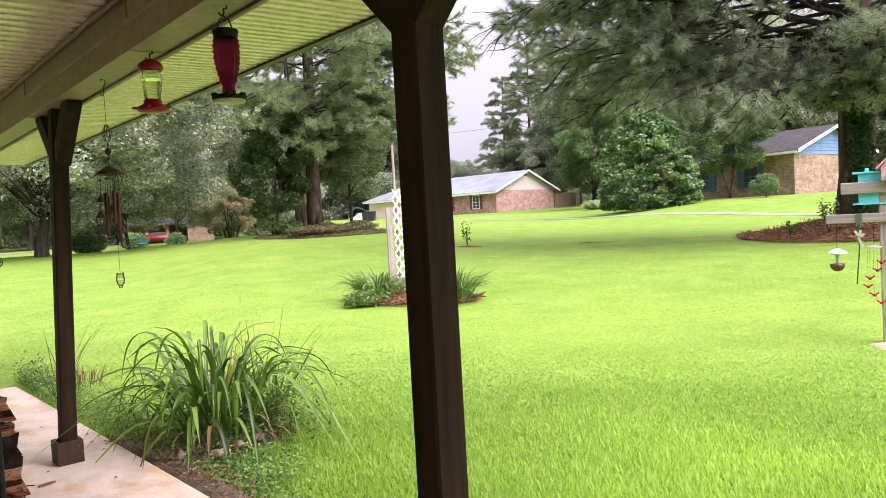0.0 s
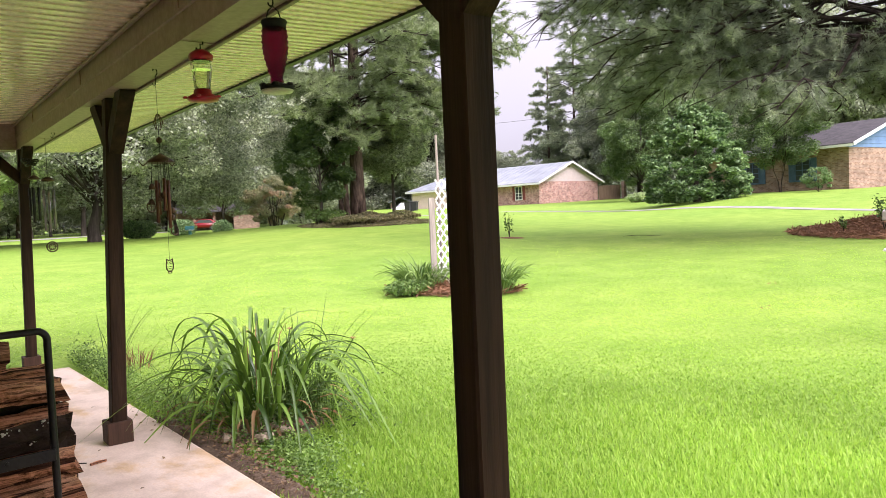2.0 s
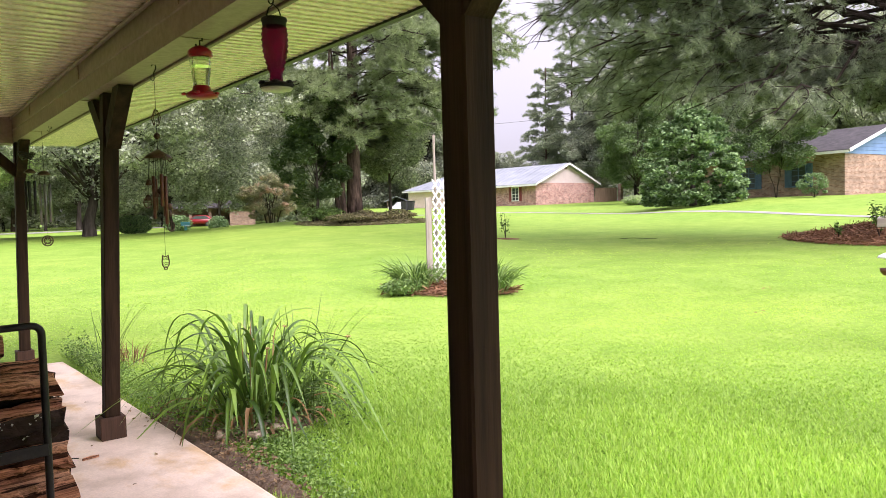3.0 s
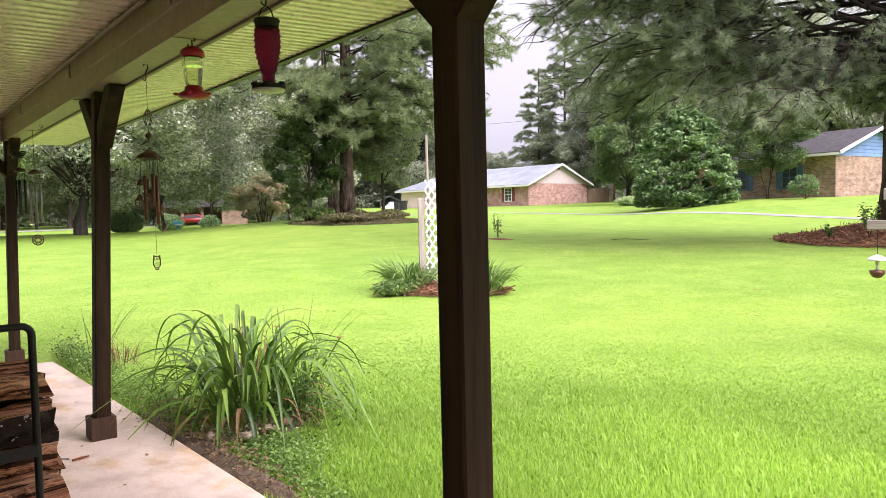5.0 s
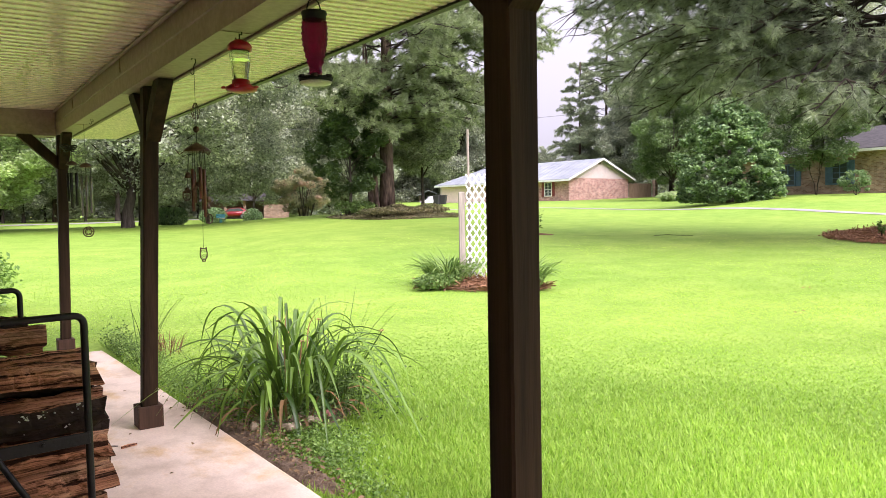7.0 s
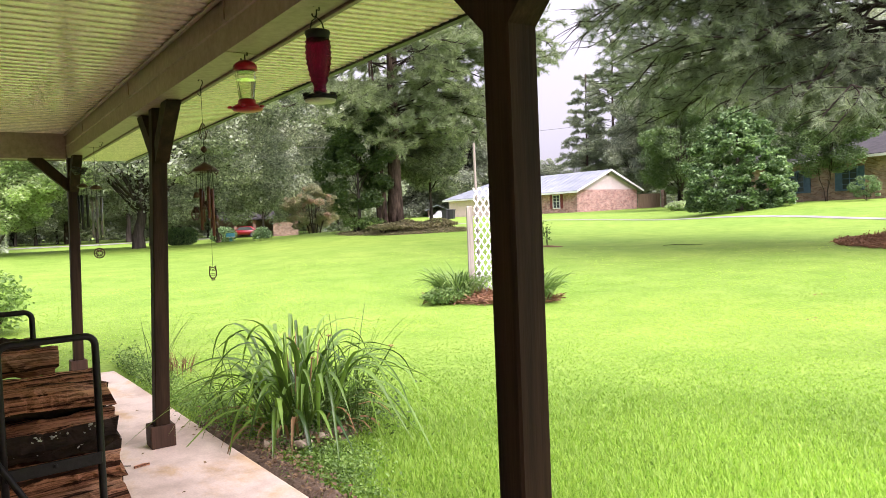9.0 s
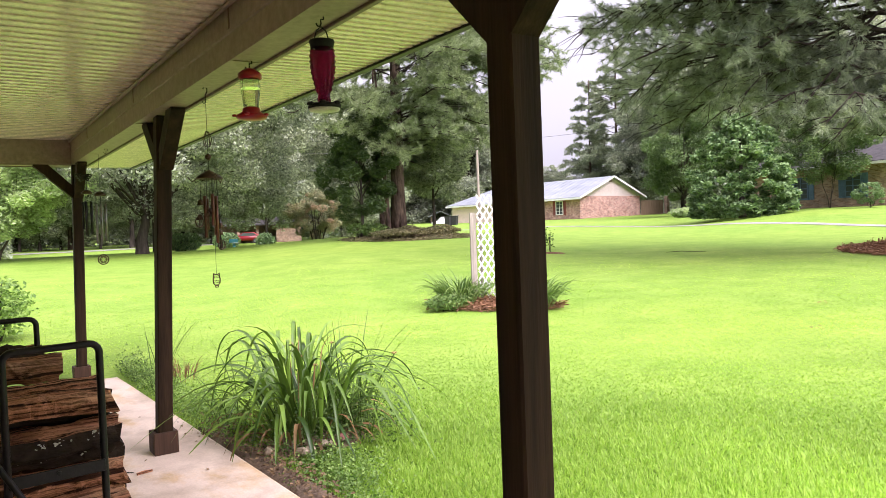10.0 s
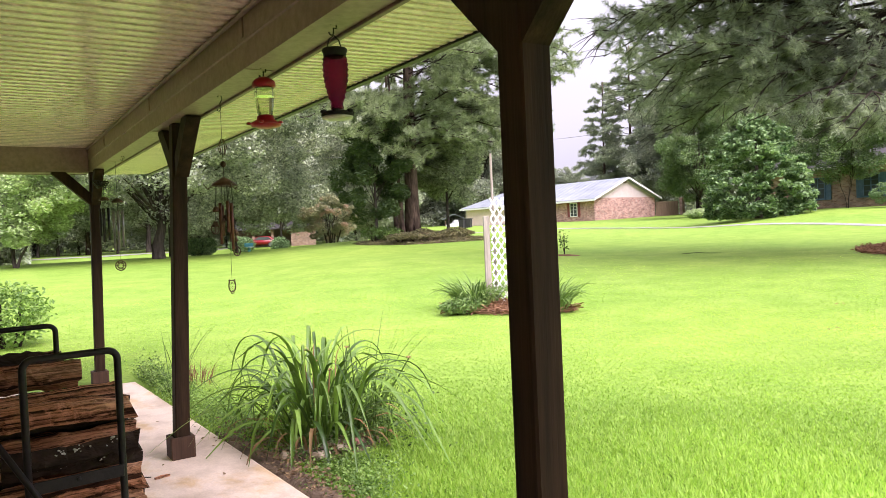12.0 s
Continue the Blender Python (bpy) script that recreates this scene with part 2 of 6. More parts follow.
ROAD = two_tone("pale_driveway", (0.22, 0.22, 0.2), (0.33, 0.32, 0.3), 1, 20, 0.9)
GREYWOOD = wood_mat("weathered_wood", (0.24, 0.2, 0.17), (0.42, 0.37, 0.33), 2.5)
GREYWOOD_X = wood_mat("weathered_arm_wood", (0.2, 0.165, 0.14), (0.38, 0.33, 0.29), 2.5, axis=0)
WHITE = two_tone("white_paint", (0.74, 0.74, 0.72), (0.82, 0.82, 0.8), 4, 60, 0.5)
IRON = two_tone("black_iron", (0.009, 0.009, 0.01), (0.022, 0.02, 0.02), 6, 80, 0.45, 0.4, 0.2)
LOG = log_mat()
LOGBARK = two_tone("log_bark", (0.014, 0.01, 0.008), (0.06, 0.042, 0.032), 9, 40, 0.95, 0, 1.0, (0.4, 1, 1), 0.1, dist=0.02)
LICHEN = two_tone("pale_lichen", (0.42, 0.43, 0.36), (0.6, 0.6, 0.52), 20, 90, 0.95, 0, 0.6)
RED = plastic("red_plastic", (0.32, 0.0, 0.014))
CLEAR = glass_mat("clear_bottle", (0.93, 0.95, 0.9))
MAGENTA = glass_mat("magenta_glass", (0.44, 0.08, 0.26), 0.1)
NECTAR = glass_mat("nectar", (0.96, 0.97, 0.8), 0.0)
BLACK = plastic("black_metal", (0.014, 0.014, 0.014), 0.65, 0.2)
CREAM = plastic("cream_plastic", (0.5, 0.52, 0.38))
COPPER = two_tone("copper_tube", (0.1, 0.045, 0.03), (0.2, 0.09, 0.06), 10, 60, 0.35, 0.6, 0.05)
BRONZE = two_tone("dark_bronze", (0.06, 0.035, 0.025), (0.13, 0.075, 0.05), 8, 60, 0.45, 0.6, 0.2)
STEEL = two_tone("grey_tube", (0.2, 0.2, 0.2), (0.32, 0.32, 0.32), 8, 60, 0.35, 0.8, 0.05)
PINKBRICK = brick_mat("pink_brick", ((0.17, 0.06, 0.05), (0.58, 0.33, 0.3)), (0.46, 0.37, 0.35))
TANBRICK = brick_mat("tan_brick", ((0.17, 0.1, 0.07), (0.36, 0.25, 0.19)), (0.31, 0.25, 0.21))
PINKSIDING = two_tone("pale_pink_siding", (0.6, 0.51, 0.5), (0.68, 0.58, 0.57), 2, 30, 0.6)
# Pinker than the gable siding, and lightened so that the shaded garage looks lit.
LIT_GARAGEPINK = two_tone("lit_pink_garage_paint", (0.78, 0.6, 0.57), (0.84, 0.66, 0.62), 2, 30, 0.6)
BLUESIDING = two_tone("blue_siding", (0.13, 0.22, 0.42), (0.18, 0.29, 0.5), 2, 30, 0.6)
METALROOF = two_tone("pale_metal_roof", (0.22, 0.245, 0.275), (0.33, 0.355, 0.39), 0.6, 20, 0.55, 0.15, 0.05)
SHUTTER = two_tone("dark_red_shutter", (0.16, 0.03, 0.035), (0.24, 0.05, 0.05), 4, 40, 0.5)
BLUESHUT = two_tone("blue_shutter", (0.05, 0.1, 0.16), (0.09, 0.16, 0.24), 4, 40, 0.5)
PANE = shader("window_pane", 0.08, 0, 0.6)[0]
PANE.node_tree.nodes["Principled BSDF"].inputs["Base Color"].default_value = (0.06, 0.07, 0.075, 1)
FENCEWOOD = wood_mat("fence_board_wood", (0.22, 0.14, 0.1), (0.36, 0.25, 0.18), 2.0)
TEAL = plastic("teal_paint", (0.06, 0.26, 0.3))
AQUA = plastic("turquoise_paint", (0.12, 0.62, 0.68), 0.5)
PINK = plastic("pink_paint", (0.72, 0.34, 0.38), 0.5)
CARRED = plastic("red_car_paint", (0.22, 0.008, 0.014), 0.25)
CARWHITE = plastic("white_car_paint", (0.75, 0.76, 0.78), 0.25)
RUBBER = plastic("dark_rubber", (0.025, 0.025, 0.027), 0.7)
DARKGREEN = plastic("dark_green_metal", (0.02, 0.07, 0.03), 0.4)
STONEMAT = two_tone("pale_stone", (0.32, 0.25, 0.18), (0.5, 0.41, 0.3), 12, 60, 0.8, 0, 0.4)

# ---- helpers for meshes ----


def part(name, bm, material, parent, label="", smooth=False):
    """Links a bmesh as one mesh object under a thing or part."""
    me = bpy.data.meshes.new(name)
    if smooth:
        for f in bm.faces:
            f.smooth = True
    bm.to_mesh(me)
    bm.free()
    me.materials.append(material)
    ob = new(name, me)
    if parent is not None:
        ob.parent = parent
    if label:
        tagged(ob, label)
    return ob


def thing(name, m, label, category, group="", kind=""):
    ob = new(name)
    ob.empty_display_size = 0.1
    ob.matrix_world = m
    return tagged(ob, label, category, group, kind)


def fast_mesh(name, verts, faces, material, parent=None, smooth=False):
    """A mesh object from numpy arrays: verts (n, 3), faces (m, k)."""
    verts = np.asarray(verts, dtype=np.float32)
    faces = np.asarray(faces, dtype=np.int32)
    me = bpy.data.meshes.new(name)
    k = faces.shape[1]
    me.vertices.add(len(verts))
    me.vertices.foreach_set("co", verts.ravel())
    me.loops.add(faces.size)
    me.loops.foreach_set("vertex_index", faces.ravel())
    me.polygons.add(len(faces))
    me.polygons.foreach_set("loop_start", np.arange(0, faces.size, k, dtype=np.int32))
    me.polygons.foreach_set("use_smooth", np.full(len(faces), smooth))
    me.update(calc_edges=True)
    me.validate()
    me.materials.append(material)
    ob = new(name, me)
    if parent is not None:
        ob.parent = parent
    return ob


def box(bm, c, s, m=None, bevel=0.0):
    """A box of size s round c, optionally turned by m and with its edges eased."""
    t = Matrix.Translation(c) @ (m or Matrix()) @ Matrix.Diagonal((*s, 1))
    r = bmesh.ops.create_cube(bm, size=1.0, matrix=t)
    if bevel:
        es = {e for v in r["verts"] for e in v.link_edges}
        bmesh.ops.bevel(bm, geom=list(es), offset=bevel, segments=1, affect="EDGES", profile=0.5)
    return r["verts"]


def boxed(c, s, m=None, bevel=0.0):
    bm = bmesh.new()
    box(bm, c, s, m, bevel)
    return bm


def tube(bm, pts, radii, sides=8, cap=True):
    """A tube through pts; radii is a number or a list."""
    pts = [Vector(p) for p in pts]
    if isinstance(radii, (int, float)):
        radii = [radii] * len(pts)
    rings = []
    side = None
    for i, p in enumerate(pts):
        d = (pts[min(i + 1, len(pts) - 1)] - pts[max(i - 1, 0)])
        d = d.normalized() if d.length > 1e-9 else Vector((0, 0, 1))
        if side is None:
            side = d.orthogonal().normalized()
        side = (side - d * side.dot(d))
        side = side.normalized() if side.length > 1e-6 else d.orthogonal().normalized()
        up = d.cross(side)
        rings.append([bm.verts.new(p + radii[i] * (math.cos(2 * math.pi * k / sides) * side + math.sin(2 * math.pi * k / sides) * up)) for k in range(sides)])
    for a, b in zip(rings, rings[1:]):
        for k in range(sides):
            bm.faces.new((a[k], a[(k + 1) % sides], b[(k + 1) % sides], b[k]))
    if cap:
        bm.faces.new(rings[0][::-1])
        bm.faces.new(rings[-1])
    return rings


def tubed(pts, radii, sides=8):
    bm = bmesh.new()
    tube(bm, pts, radii, sides)
    return bm


def lathe(bm, profile, sides=24, c=(0, 0, 0)):
    """Turns a profile of (radius, height) round the z axis at c."""
    rings = []
    for r, z in profile:
        rings.append([bm.verts.new((c[0] + r * math.cos(2 * math.pi * k / sides), c[1] + r * math.sin(2 * math.pi * k / sides), c[2] + z)) for k in range(sides)])
    for a, b in zip(rings, rings[1:]):
        for k in range(sides):
            bm.faces.new((a[k], a[(k + 1) % sides], b[(k + 1) % sides], b[k]))
    bm.faces.new(rings[0][::-1])
    bm.faces.new(rings[-1])


def lathed(profile, sides=24, c=(0, 0, 0)):
    bm = bmesh.new()
    lathe(bm, profile, sides, c)
    bmesh.ops.recalc_face_normals(bm, faces=bm.faces)
    return bm


def prism(outline, depth, axis="y"):
    """An outline in (u, z) pushed along y (or x) from 0 to depth."""
    bm = bmesh.new()
    a = [bm.verts.new((u, 0, z) if axis == "y" else (0, u, z)) for u, z in outline]
    b = [bm.verts.new((u, depth, z) if axis == "y" else (depth, u, z)) for u, z in outline]
    bm.faces.new(a)
    bm.faces.new(b[::-1])
    for k in range(len(a)):
        j = (k + 1) % len(a)
        bm.faces.new((a[j], a[k], b[k], b[j]))
    bmesh.ops.recalc_face_normals(bm, faces=bm.faces)
    return bm


def leaf_quads(centres, size, rng, up=0.5, aspect=1.8, vary=0.35):
    """Pointed leaves (rhombs) at centres, turned every way with a leaning upward: verts, faces."""
    n = len(centres)
    nrm = rng.normal(size=(n, 3))
    nrm[:, 2] = np.abs(nrm[:, 2]) + up
    nrm /= np.linalg.norm(nrm, axis=1)[:, None]
    t = rng.normal(size=(n, 3))
    t -= nrm * (t * nrm).sum(1)[:, None]
    t /= np.linalg.norm(t, axis=1)[:, None]
    s = np.cross(nrm, t)
    L = (size * (1 + vary * rng.uniform(-1, 1, n)))[:, None]
    W = L / aspect
    v = np.stack([centres - t * L * 0.5, centres + s * W * 0.5 + nrm * L * 0.06, centres + t * L * 0.5 - nrm * L * 0.08, centres - s * W * 0.5 + nrm * L * 0.06], 1)
    return v.reshape(-1, 3), np.arange(n * 4).reshape(n, 4)


STATION = (0.72, 1.02)


def ss(a, b, v):
    t = np.clip((v - a) / (b - a), 0, 1)
    return t * t * (3 - 2 * t)


def ground_z(x, y):
    """The height of the ground: a lawn that climbs gently away from the porch and dips towards a street."""
    x, y = np.asarray(x, float), np.asarray(y, float)
    dx, dy = x - STATION[0], y - STATION[1]
    r = np.hypot(dx, dy)
    az = np.degrees(np.arctan2(dx, dy))
    front = 1 - ss(85, 115, az)
    u, v = ss(15, 27, az) * front, ss(33, 45, az) * front
    f = r - 4 * (1 - np.exp(-r / 4))
    f = np.where(r > 95, 91 + 30 * (1 - np.exp(-(r - 95) / 60)), f)
    z = -0.1 + (0.021 + 0.013 * u - 0.010 * v) * f
    z -= (1 - ss(24, 31, az) * front) * ss(40, 60, r) * 1.6
    z -= 1.15 * ss(34, 70, r) * (1 - ss(33, 45, az)) * u
    z += 0.65 * ss(33, 48, r) * ss(50, 62, az) * front
    z += 0.012 * np.sin(x * 0.9 + 1.3 * np.sin(y * 0.37)) * np.sin(y * 0.8) * ss(3, 9, r)
    return z


def spot(az, r, dz=0.0):
    """A place on the ground, by bearing (degrees from +y towards +x) and distance from the porch seat."""
    x, y = STATION[0] + r * math.sin(radians(az)), STATION[1] + r * math.cos(radians(az))
    return Vector((x, y, float(ground_z(x, y)) + dz))


# ---- ground ----
def build_ground():
    azs = np.concatenate([np.linspace(-12, 88, 161), np.linspace(90, 346, 65)])
    rs = np.concatenate([np.linspace(0.0, 14, 40)[1:], np.geomspace(14.6, 130, 70), np.geomspace(150, 3500, 14)])
    A, R = np.meshgrid(np.radians(azs), rs)
    X, Y = STATION[0] + R * np.sin(A), STATION[1] + R * np.cos(A)
    V = np.stack([X, Y, ground_z(X, Y)], -1).reshape(-1, 3)
    nr, na = len(rs), len(azs)
    i = np.arange(nr - 1)[:, None] * na + np.arange(na)[None, :]
    j = np.arange(nr - 1)[:, None] * na + (np.arange(na)[None, :] + 1) % na
    F = np.stack([i, i + na, j + na, j], -1).reshape(-1, 4)[:, ::-1]
    V = np.vstack([V, [[STATION[0], STATION[1], float(ground_z(*STATION))]]])
    ob = fast_mesh("ground", V, F[:, ::-1], LAWN, None, True)
    return tagged(ob, "bright green mown lawn sloping gently up from the porch", "lawn", kind="structure")


GROUND = build_ground()


def patch(name, centre, rx, ry, turn, height, material, label, seed, rough_edge=0.12, category="flower bed", bumpy=0.03):
    """A low heap of soil or mulch on the lawn, with an uneven outline."""
    rng = np.random.default_rng(seed)
    ph = rng.uniform(0, 6.28, 6)
    rings, sides = 9, 56
    V, F = [], []
    c, s = math.cos(turn), math.sin(turn)
    for k in range(rings + 1):
        q = k / rings
        for a in range(sides):
            t = 2 * math.pi * a / sides
            e = 1 + rough_edge * (math.sin(3 * t + ph[0]) * 0.5 + math.sin(5 * t + ph[1]) * 0.35 + math.sin(9 * t + ph[2]) * 0.25)
            u, w = rx * q * e * math.cos(t), ry * q * e * math.sin(t)
            x, y = centre[0] + c * u - s * w, centre[1] + s * u + c * w
            z = float(ground_z(x, y)) + height * (math.cos(q * math.pi) * 0.5 + 0.5) + bumpy * (noise.noise(Vector((x * 2.3, y * 2.3, seed)))) * (1 - q ** 4) + 0.025 - 0.07 * q ** 6
            V.append((x, y, z))
    for k in range(rings):
        for a in range(sides):
            b = (a + 1) % sides
            F.append((k * sides + a, (k + 1) * sides + a, (k + 1) * sides + b, k * sides + b))
    ob = fast_mesh(name, V, F, material, None, True)
    return tagged(ob, label, category, kind="structure")


def sheet_top(centre, rx, ry, turn, height, x, y):
    """The height of such a heap at x, y."""
    c, s = math.cos(turn), math.sin(turn)
    dx, dy = x - centre[0], y - centre[1]
    q = np.sqrt(((c * dx + s * dy) / rx) ** 2 + ((-s * dx + c * dy) / ry) ** 2)
    q = np.minimum(q, 1)
    return ground_z(x, y) + height * (np.cos(q * np.pi) * 0.5 + 0.5) + 0.02


def ribbon(name, pts, width, material, label, category, lift=0.03):
    V, F = [], []
    pts = [Vector((*p, 0)) for p in pts]
    fine = []
    for a, b in zip(pts, pts[1:]):
        k = max(2, int((b - a).length / 1.5))
        fine += [a.lerp(b, i / k) for i in range(k)]
    fine.append(pts[-1])
    for i, p in enumerate(fine):
        d = (fine[min(i + 1, len(fine) - 1)] - fine[max(i - 1, 0)]).normalized()
        s = Vector((-d.y, d.x, 0))
        for q in (-0.5, -0.17, 0.17, 0.5):
            w = p + s * width * q
            V.append((w.x, w.y, float(ground_z(w.x, w.y)) + (lift if abs(q) < 0.4 else lift - 0.02)))
    for i in range(len(fine) - 1):
        for k in range(3):
            F.append((4 * i + k, 4 * i + k + 1, 4 * i + 5 + k, 4 * i + 4 + k))
    return tagged(fast_mesh(name, V, F, material, None, True), label, category, kind="structure")


ribbon("road", [(30, -30), (31.6, 0), (32.3, 13), (33.3, 16.2), (35.1, 24.9), (38.2, 41), (41, 55), (42, 68)], 0.72, ROAD, "pale grey concrete driveway across the upper lawn", "driveway", 0.035)
ribbon("road", [(-60, 92), (0, 95), (14, 94), (40, 100)], 4.0, ROAD, "pale grey street beyond the lawn", "road", 0.05)

# ---- porch ----
PX, PS = 1.80, 0.09  # line of the posts and their thickness
POST_Y = (2.325, 5.93, 9.05)
BEAM_IN, BEAM_OUT, BEAM_Z, CEIL_Z = 1.755, 1.897, 2.13, 2.366
EAVE_X, SOFFIT_Z = 2.42, 2.16
WALL_X, BACK_Y, END_Y = -1.3, -3.0, 9.02


def floor_z(y):
    """The slab is level but for a slight fall to its near end."""
    return 0.004 - 0.02 * max(0.0, min(1.0, (4.5 - y) / 3))


def slab_edge(y):
    """The slab's outer edge, which runs slightly out of line with the beam."""
    return 2.165 - 0.024 * (y - 5.0)


def build_slab():
    bm = bmesh.new()
    xs = [0.0, 0.4, 0.72, 0.994, 1.0]
    ys = [BACK_Y, 0, 1.5, 2.39, 3.5, 4.5, 5.5, 7, 8, 9, 9.34]
    def across(f, y):
        return WALL_X + f * (slab_edge(y) - WALL_X)
    grid = [[bm.verts.new((across(f, y), y, floor_z(y) - (0.012 if f > 0.995 else 0))) for f in xs] for y in ys]
    low = [[bm.verts.new((across(f, y), y, -0.45)) for f in (0, 1)] for y in ys]
    for a in range(len(ys) - 1):
        for b in range(len(xs) - 1):
            bm.faces.new((grid[a][b], grid[a][b + 1], grid[a + 1][b + 1], grid[a + 1][b]))
        bm.faces.new((grid[a][-1], low[a][1], low[a + 1][1], grid[a + 1][-1]))
        bm.faces.new((grid[a][0], grid[a + 1][0], low[a + 1][0], low[a][0]))
    bm.faces.new([*grid[-1], low[-1][1], low[-1][0]])
    bmesh.ops.recalc_face_normals(bm, faces=bm.faces)
    return tagged(part("floor", bm, CONCRETE, None), "stained pinkish concrete porch slab", "porch floor", kind="structure")


build_slab()


def ribbed(name, x0, x1, y0, y1, z, material, label, category, pitch=0.1, depth=0.02, z1=None):
    """Ceiling panels with a groove every pitch, running across the porch."""
    V, F = [], []
    z1 = z if z1 is None else z1
    n = int((y1 - y0) / pitch)
    for k in range(n + 1):
        y = y0 + k * pitch
        for f, dz in ((0.0, depth), (0.06, depth), (0.11, 0.0), (0.55, 0.03 * depth), (0.93, 0.22 * depth)):
            dy = f * pitch
            if y + dy <= y1:
                V += [(x0, y + dy, z + dz), (x1, y + dy, z1 + dz)]
    for k in range(len(V) // 2 - 1):
        F.append((2 * k, 2 * k + 2, 2 * k + 3, 2 * k + 1))
    ob = fast_mesh(name, V, F, material)
    so = ob.modifiers.new("thick", "SOLIDIFY")
    so.thickness, so.offset = 0.012, -1
    return tagged(ob, label, category, kind="structure")


ribbed("ceiling", WALL_X, BEAM_IN, BACK_Y, END_Y + 0.06, CEIL_Z, VINYL, "glossy cream vinyl panels of the porch ceiling", "ceiling")
ribbed("soffit", BEAM_OUT + 0.022, EAVE_X - 0.004, BACK_Y, 9.6, SOFFIT_Z - 0.012, VINYL, "cream ribbed vinyl soffit under the eave", "soffit", 0.06, 0.018, z1=SOFFIT_Z)


def build_beam():
    L = END_Y + 0.14 - BACK_Y
    out = [(BEAM_IN, BEAM_Z), (BEAM_OUT, BEAM_Z), (BEAM_OUT, 2.5), (BEAM_IN, 2.5), (BEAM_IN, BEAM_Z + 0.128), (BEAM_IN - 0.008, BEAM_Z + 0.126), (BEAM_IN - 0.008, BEAM_Z + 0.112), (BEAM_IN, BEAM_Z + 0.108)]
    bm = prism(out, L)
    bm.transform(Matrix.Translation((0, BACK_Y, 0)))
    beam = tagged(part("beam", bm, BEAM, None), "boxed beige beam along the porch edge", "beam", kind="structure")
    # joint covers every few metres
    for y in (0.4, 2.2, 4.15, 6.1, 8.0):
        part("joint_cover", boxed((BEAM_IN - 0.003, y, BEAM_Z + 0.18), (0.008, 0.02, 0.1)), BEAM, beam)
        part("joint_cover", boxed(((BEAM_IN + BEAM_OUT) / 2, y, BEAM_Z - 0.001), (0.14, 0.008, 0.004)), BEAM, beam)
    ob = part("trim", boxed((BEAM_OUT + 0.013, BACK_Y + (9.6 - BACK_Y) / 2, BEAM_Z + 0.006), (0.024, 9.6 - BACK_Y, 0.036), None, 0.003), TRIM, None)
    tagged(ob, "brown channel strip between beam and soffit", "trim", kind="structure")
    bm = boxed((BEAM_IN - 0.014, BACK_Y + (END_Y - BACK_Y) / 2, CEIL_Z - 0.012), (0.022, END_Y - BACK_Y, 0.018), None, 0.004)
    tagged(part("trim", bm, BEAM, None), "beige moulding where ceiling meets beam", "trim", kind="structure")
    # beam across the end of the porch
    bm = boxed((0.22, END_Y + 0.07, BEAM_Z + 0.17), (3.06, 0.14, 0.36))
    box(bm, (0.22, END_Y - 0.004, BEAM_Z + 0.02), (3.06, 0.012, 0.02))
    tagged(part("beam", bm, BEAM, None), "boxed beige beam across the porch end", "beam", kind="structure")
    bm = boxed((0.22, END_Y + 0.15, BEAM_Z - 0.006), (3.06, 0.03, 0.02))
    tagged(part("trim", bm, TRIM, None), "brown strip under the end beam", "trim", kind="structure")
    # cord along the moulding
    pts = [(BEAM_IN - 0.03, BACK_Y + 0.3 + k * 0.35, CEIL_Z - 0.016 - 0.012 * (k % 4 == 0)) for k in range(34)]
    ob = part("cable", tubed(pts, 0.004, 6), BEAM, None)
    tagged(ob, "thin beige cable tacked along the ceiling edge", "cable")


build_beam()


def build_roof():
    bm = boxed((EAVE_X + 0.012, BACK_Y + (9.66 - BACK_Y) / 2, SOFFIT_Z + 0.088), (0.022, 9.66 - BACK_Y, 0.17))
    tagged(part("fascia", bm, FASCIA, None), "pale fascia board along the eave", "fascia", kind="structure")
    bm = boxed((EAVE_X + 0.012, BACK_Y + (9.66 - BACK_Y) / 2, SOFFIT_Z - 0.004), (0.034, 9.66 - BACK_Y, 0.012))
    tagged(part("trim", bm, IRON, None), "dark drip edge along the eave", "trim", kind="structure")
    # Out of sight from below; added so that the sky is blocked overhead.
    bm = prism([(EAVE_X + 0.05, SOFFIT_Z + 0.165), (EAVE_X + 0.05, SOFFIT_Z + 0.19), (-4.2, SOFFIT_Z + 2.4), (-4.2, SOFFIT_Z + 2.37)], 9.8 - BACK_Y)
    bm.transform(Matrix.Translation((0, BACK_Y, 0)))
    tagged(part("roof", bm, SHINGLE, None), "unseen dark shingle roof, added to block the sky above the porch", "roof", kind="structure")
    bm = boxed((0.5, 9.63, SOFFIT_Z + 0.16), (3.9, 0.03, 0.3))
    tagged(part("fascia", bm, FASCIA, None), "pale fascia board at the porch end", "fascia", kind="structure")
    bm = boxed((0.22, 9.4, SOFFIT_Z + 0.01), (3.1, 0.42, 0.012))
    tagged(part("soffit", bm, VINYL, None), "cream soffit beyond the end beam", "soffit", kind="structure")


build_roof()


def build_walls():
    # Both walls are out of sight, added to close the porch and bounce light.
    bm = boxed((WALL_X - 0.1, 2.8, 1.1), (0.2, 12.2, 3.0))
    tagged(part("wall_west", bm, BOUNCE_WALL, None), "unseen tan brick house wall, pale to bounce light into the porch", "wall", kind="structure")
    bm = boxed((0.45, BACK_Y - 0.1, 1.1), (3.7, 0.2, 3.0))
    tagged(part("wall_south", bm, BOUNCE_WALL, None), "unseen added tan brick wall closing the porch, pale to bounce light", "wall", kind="structure")


build_walls()


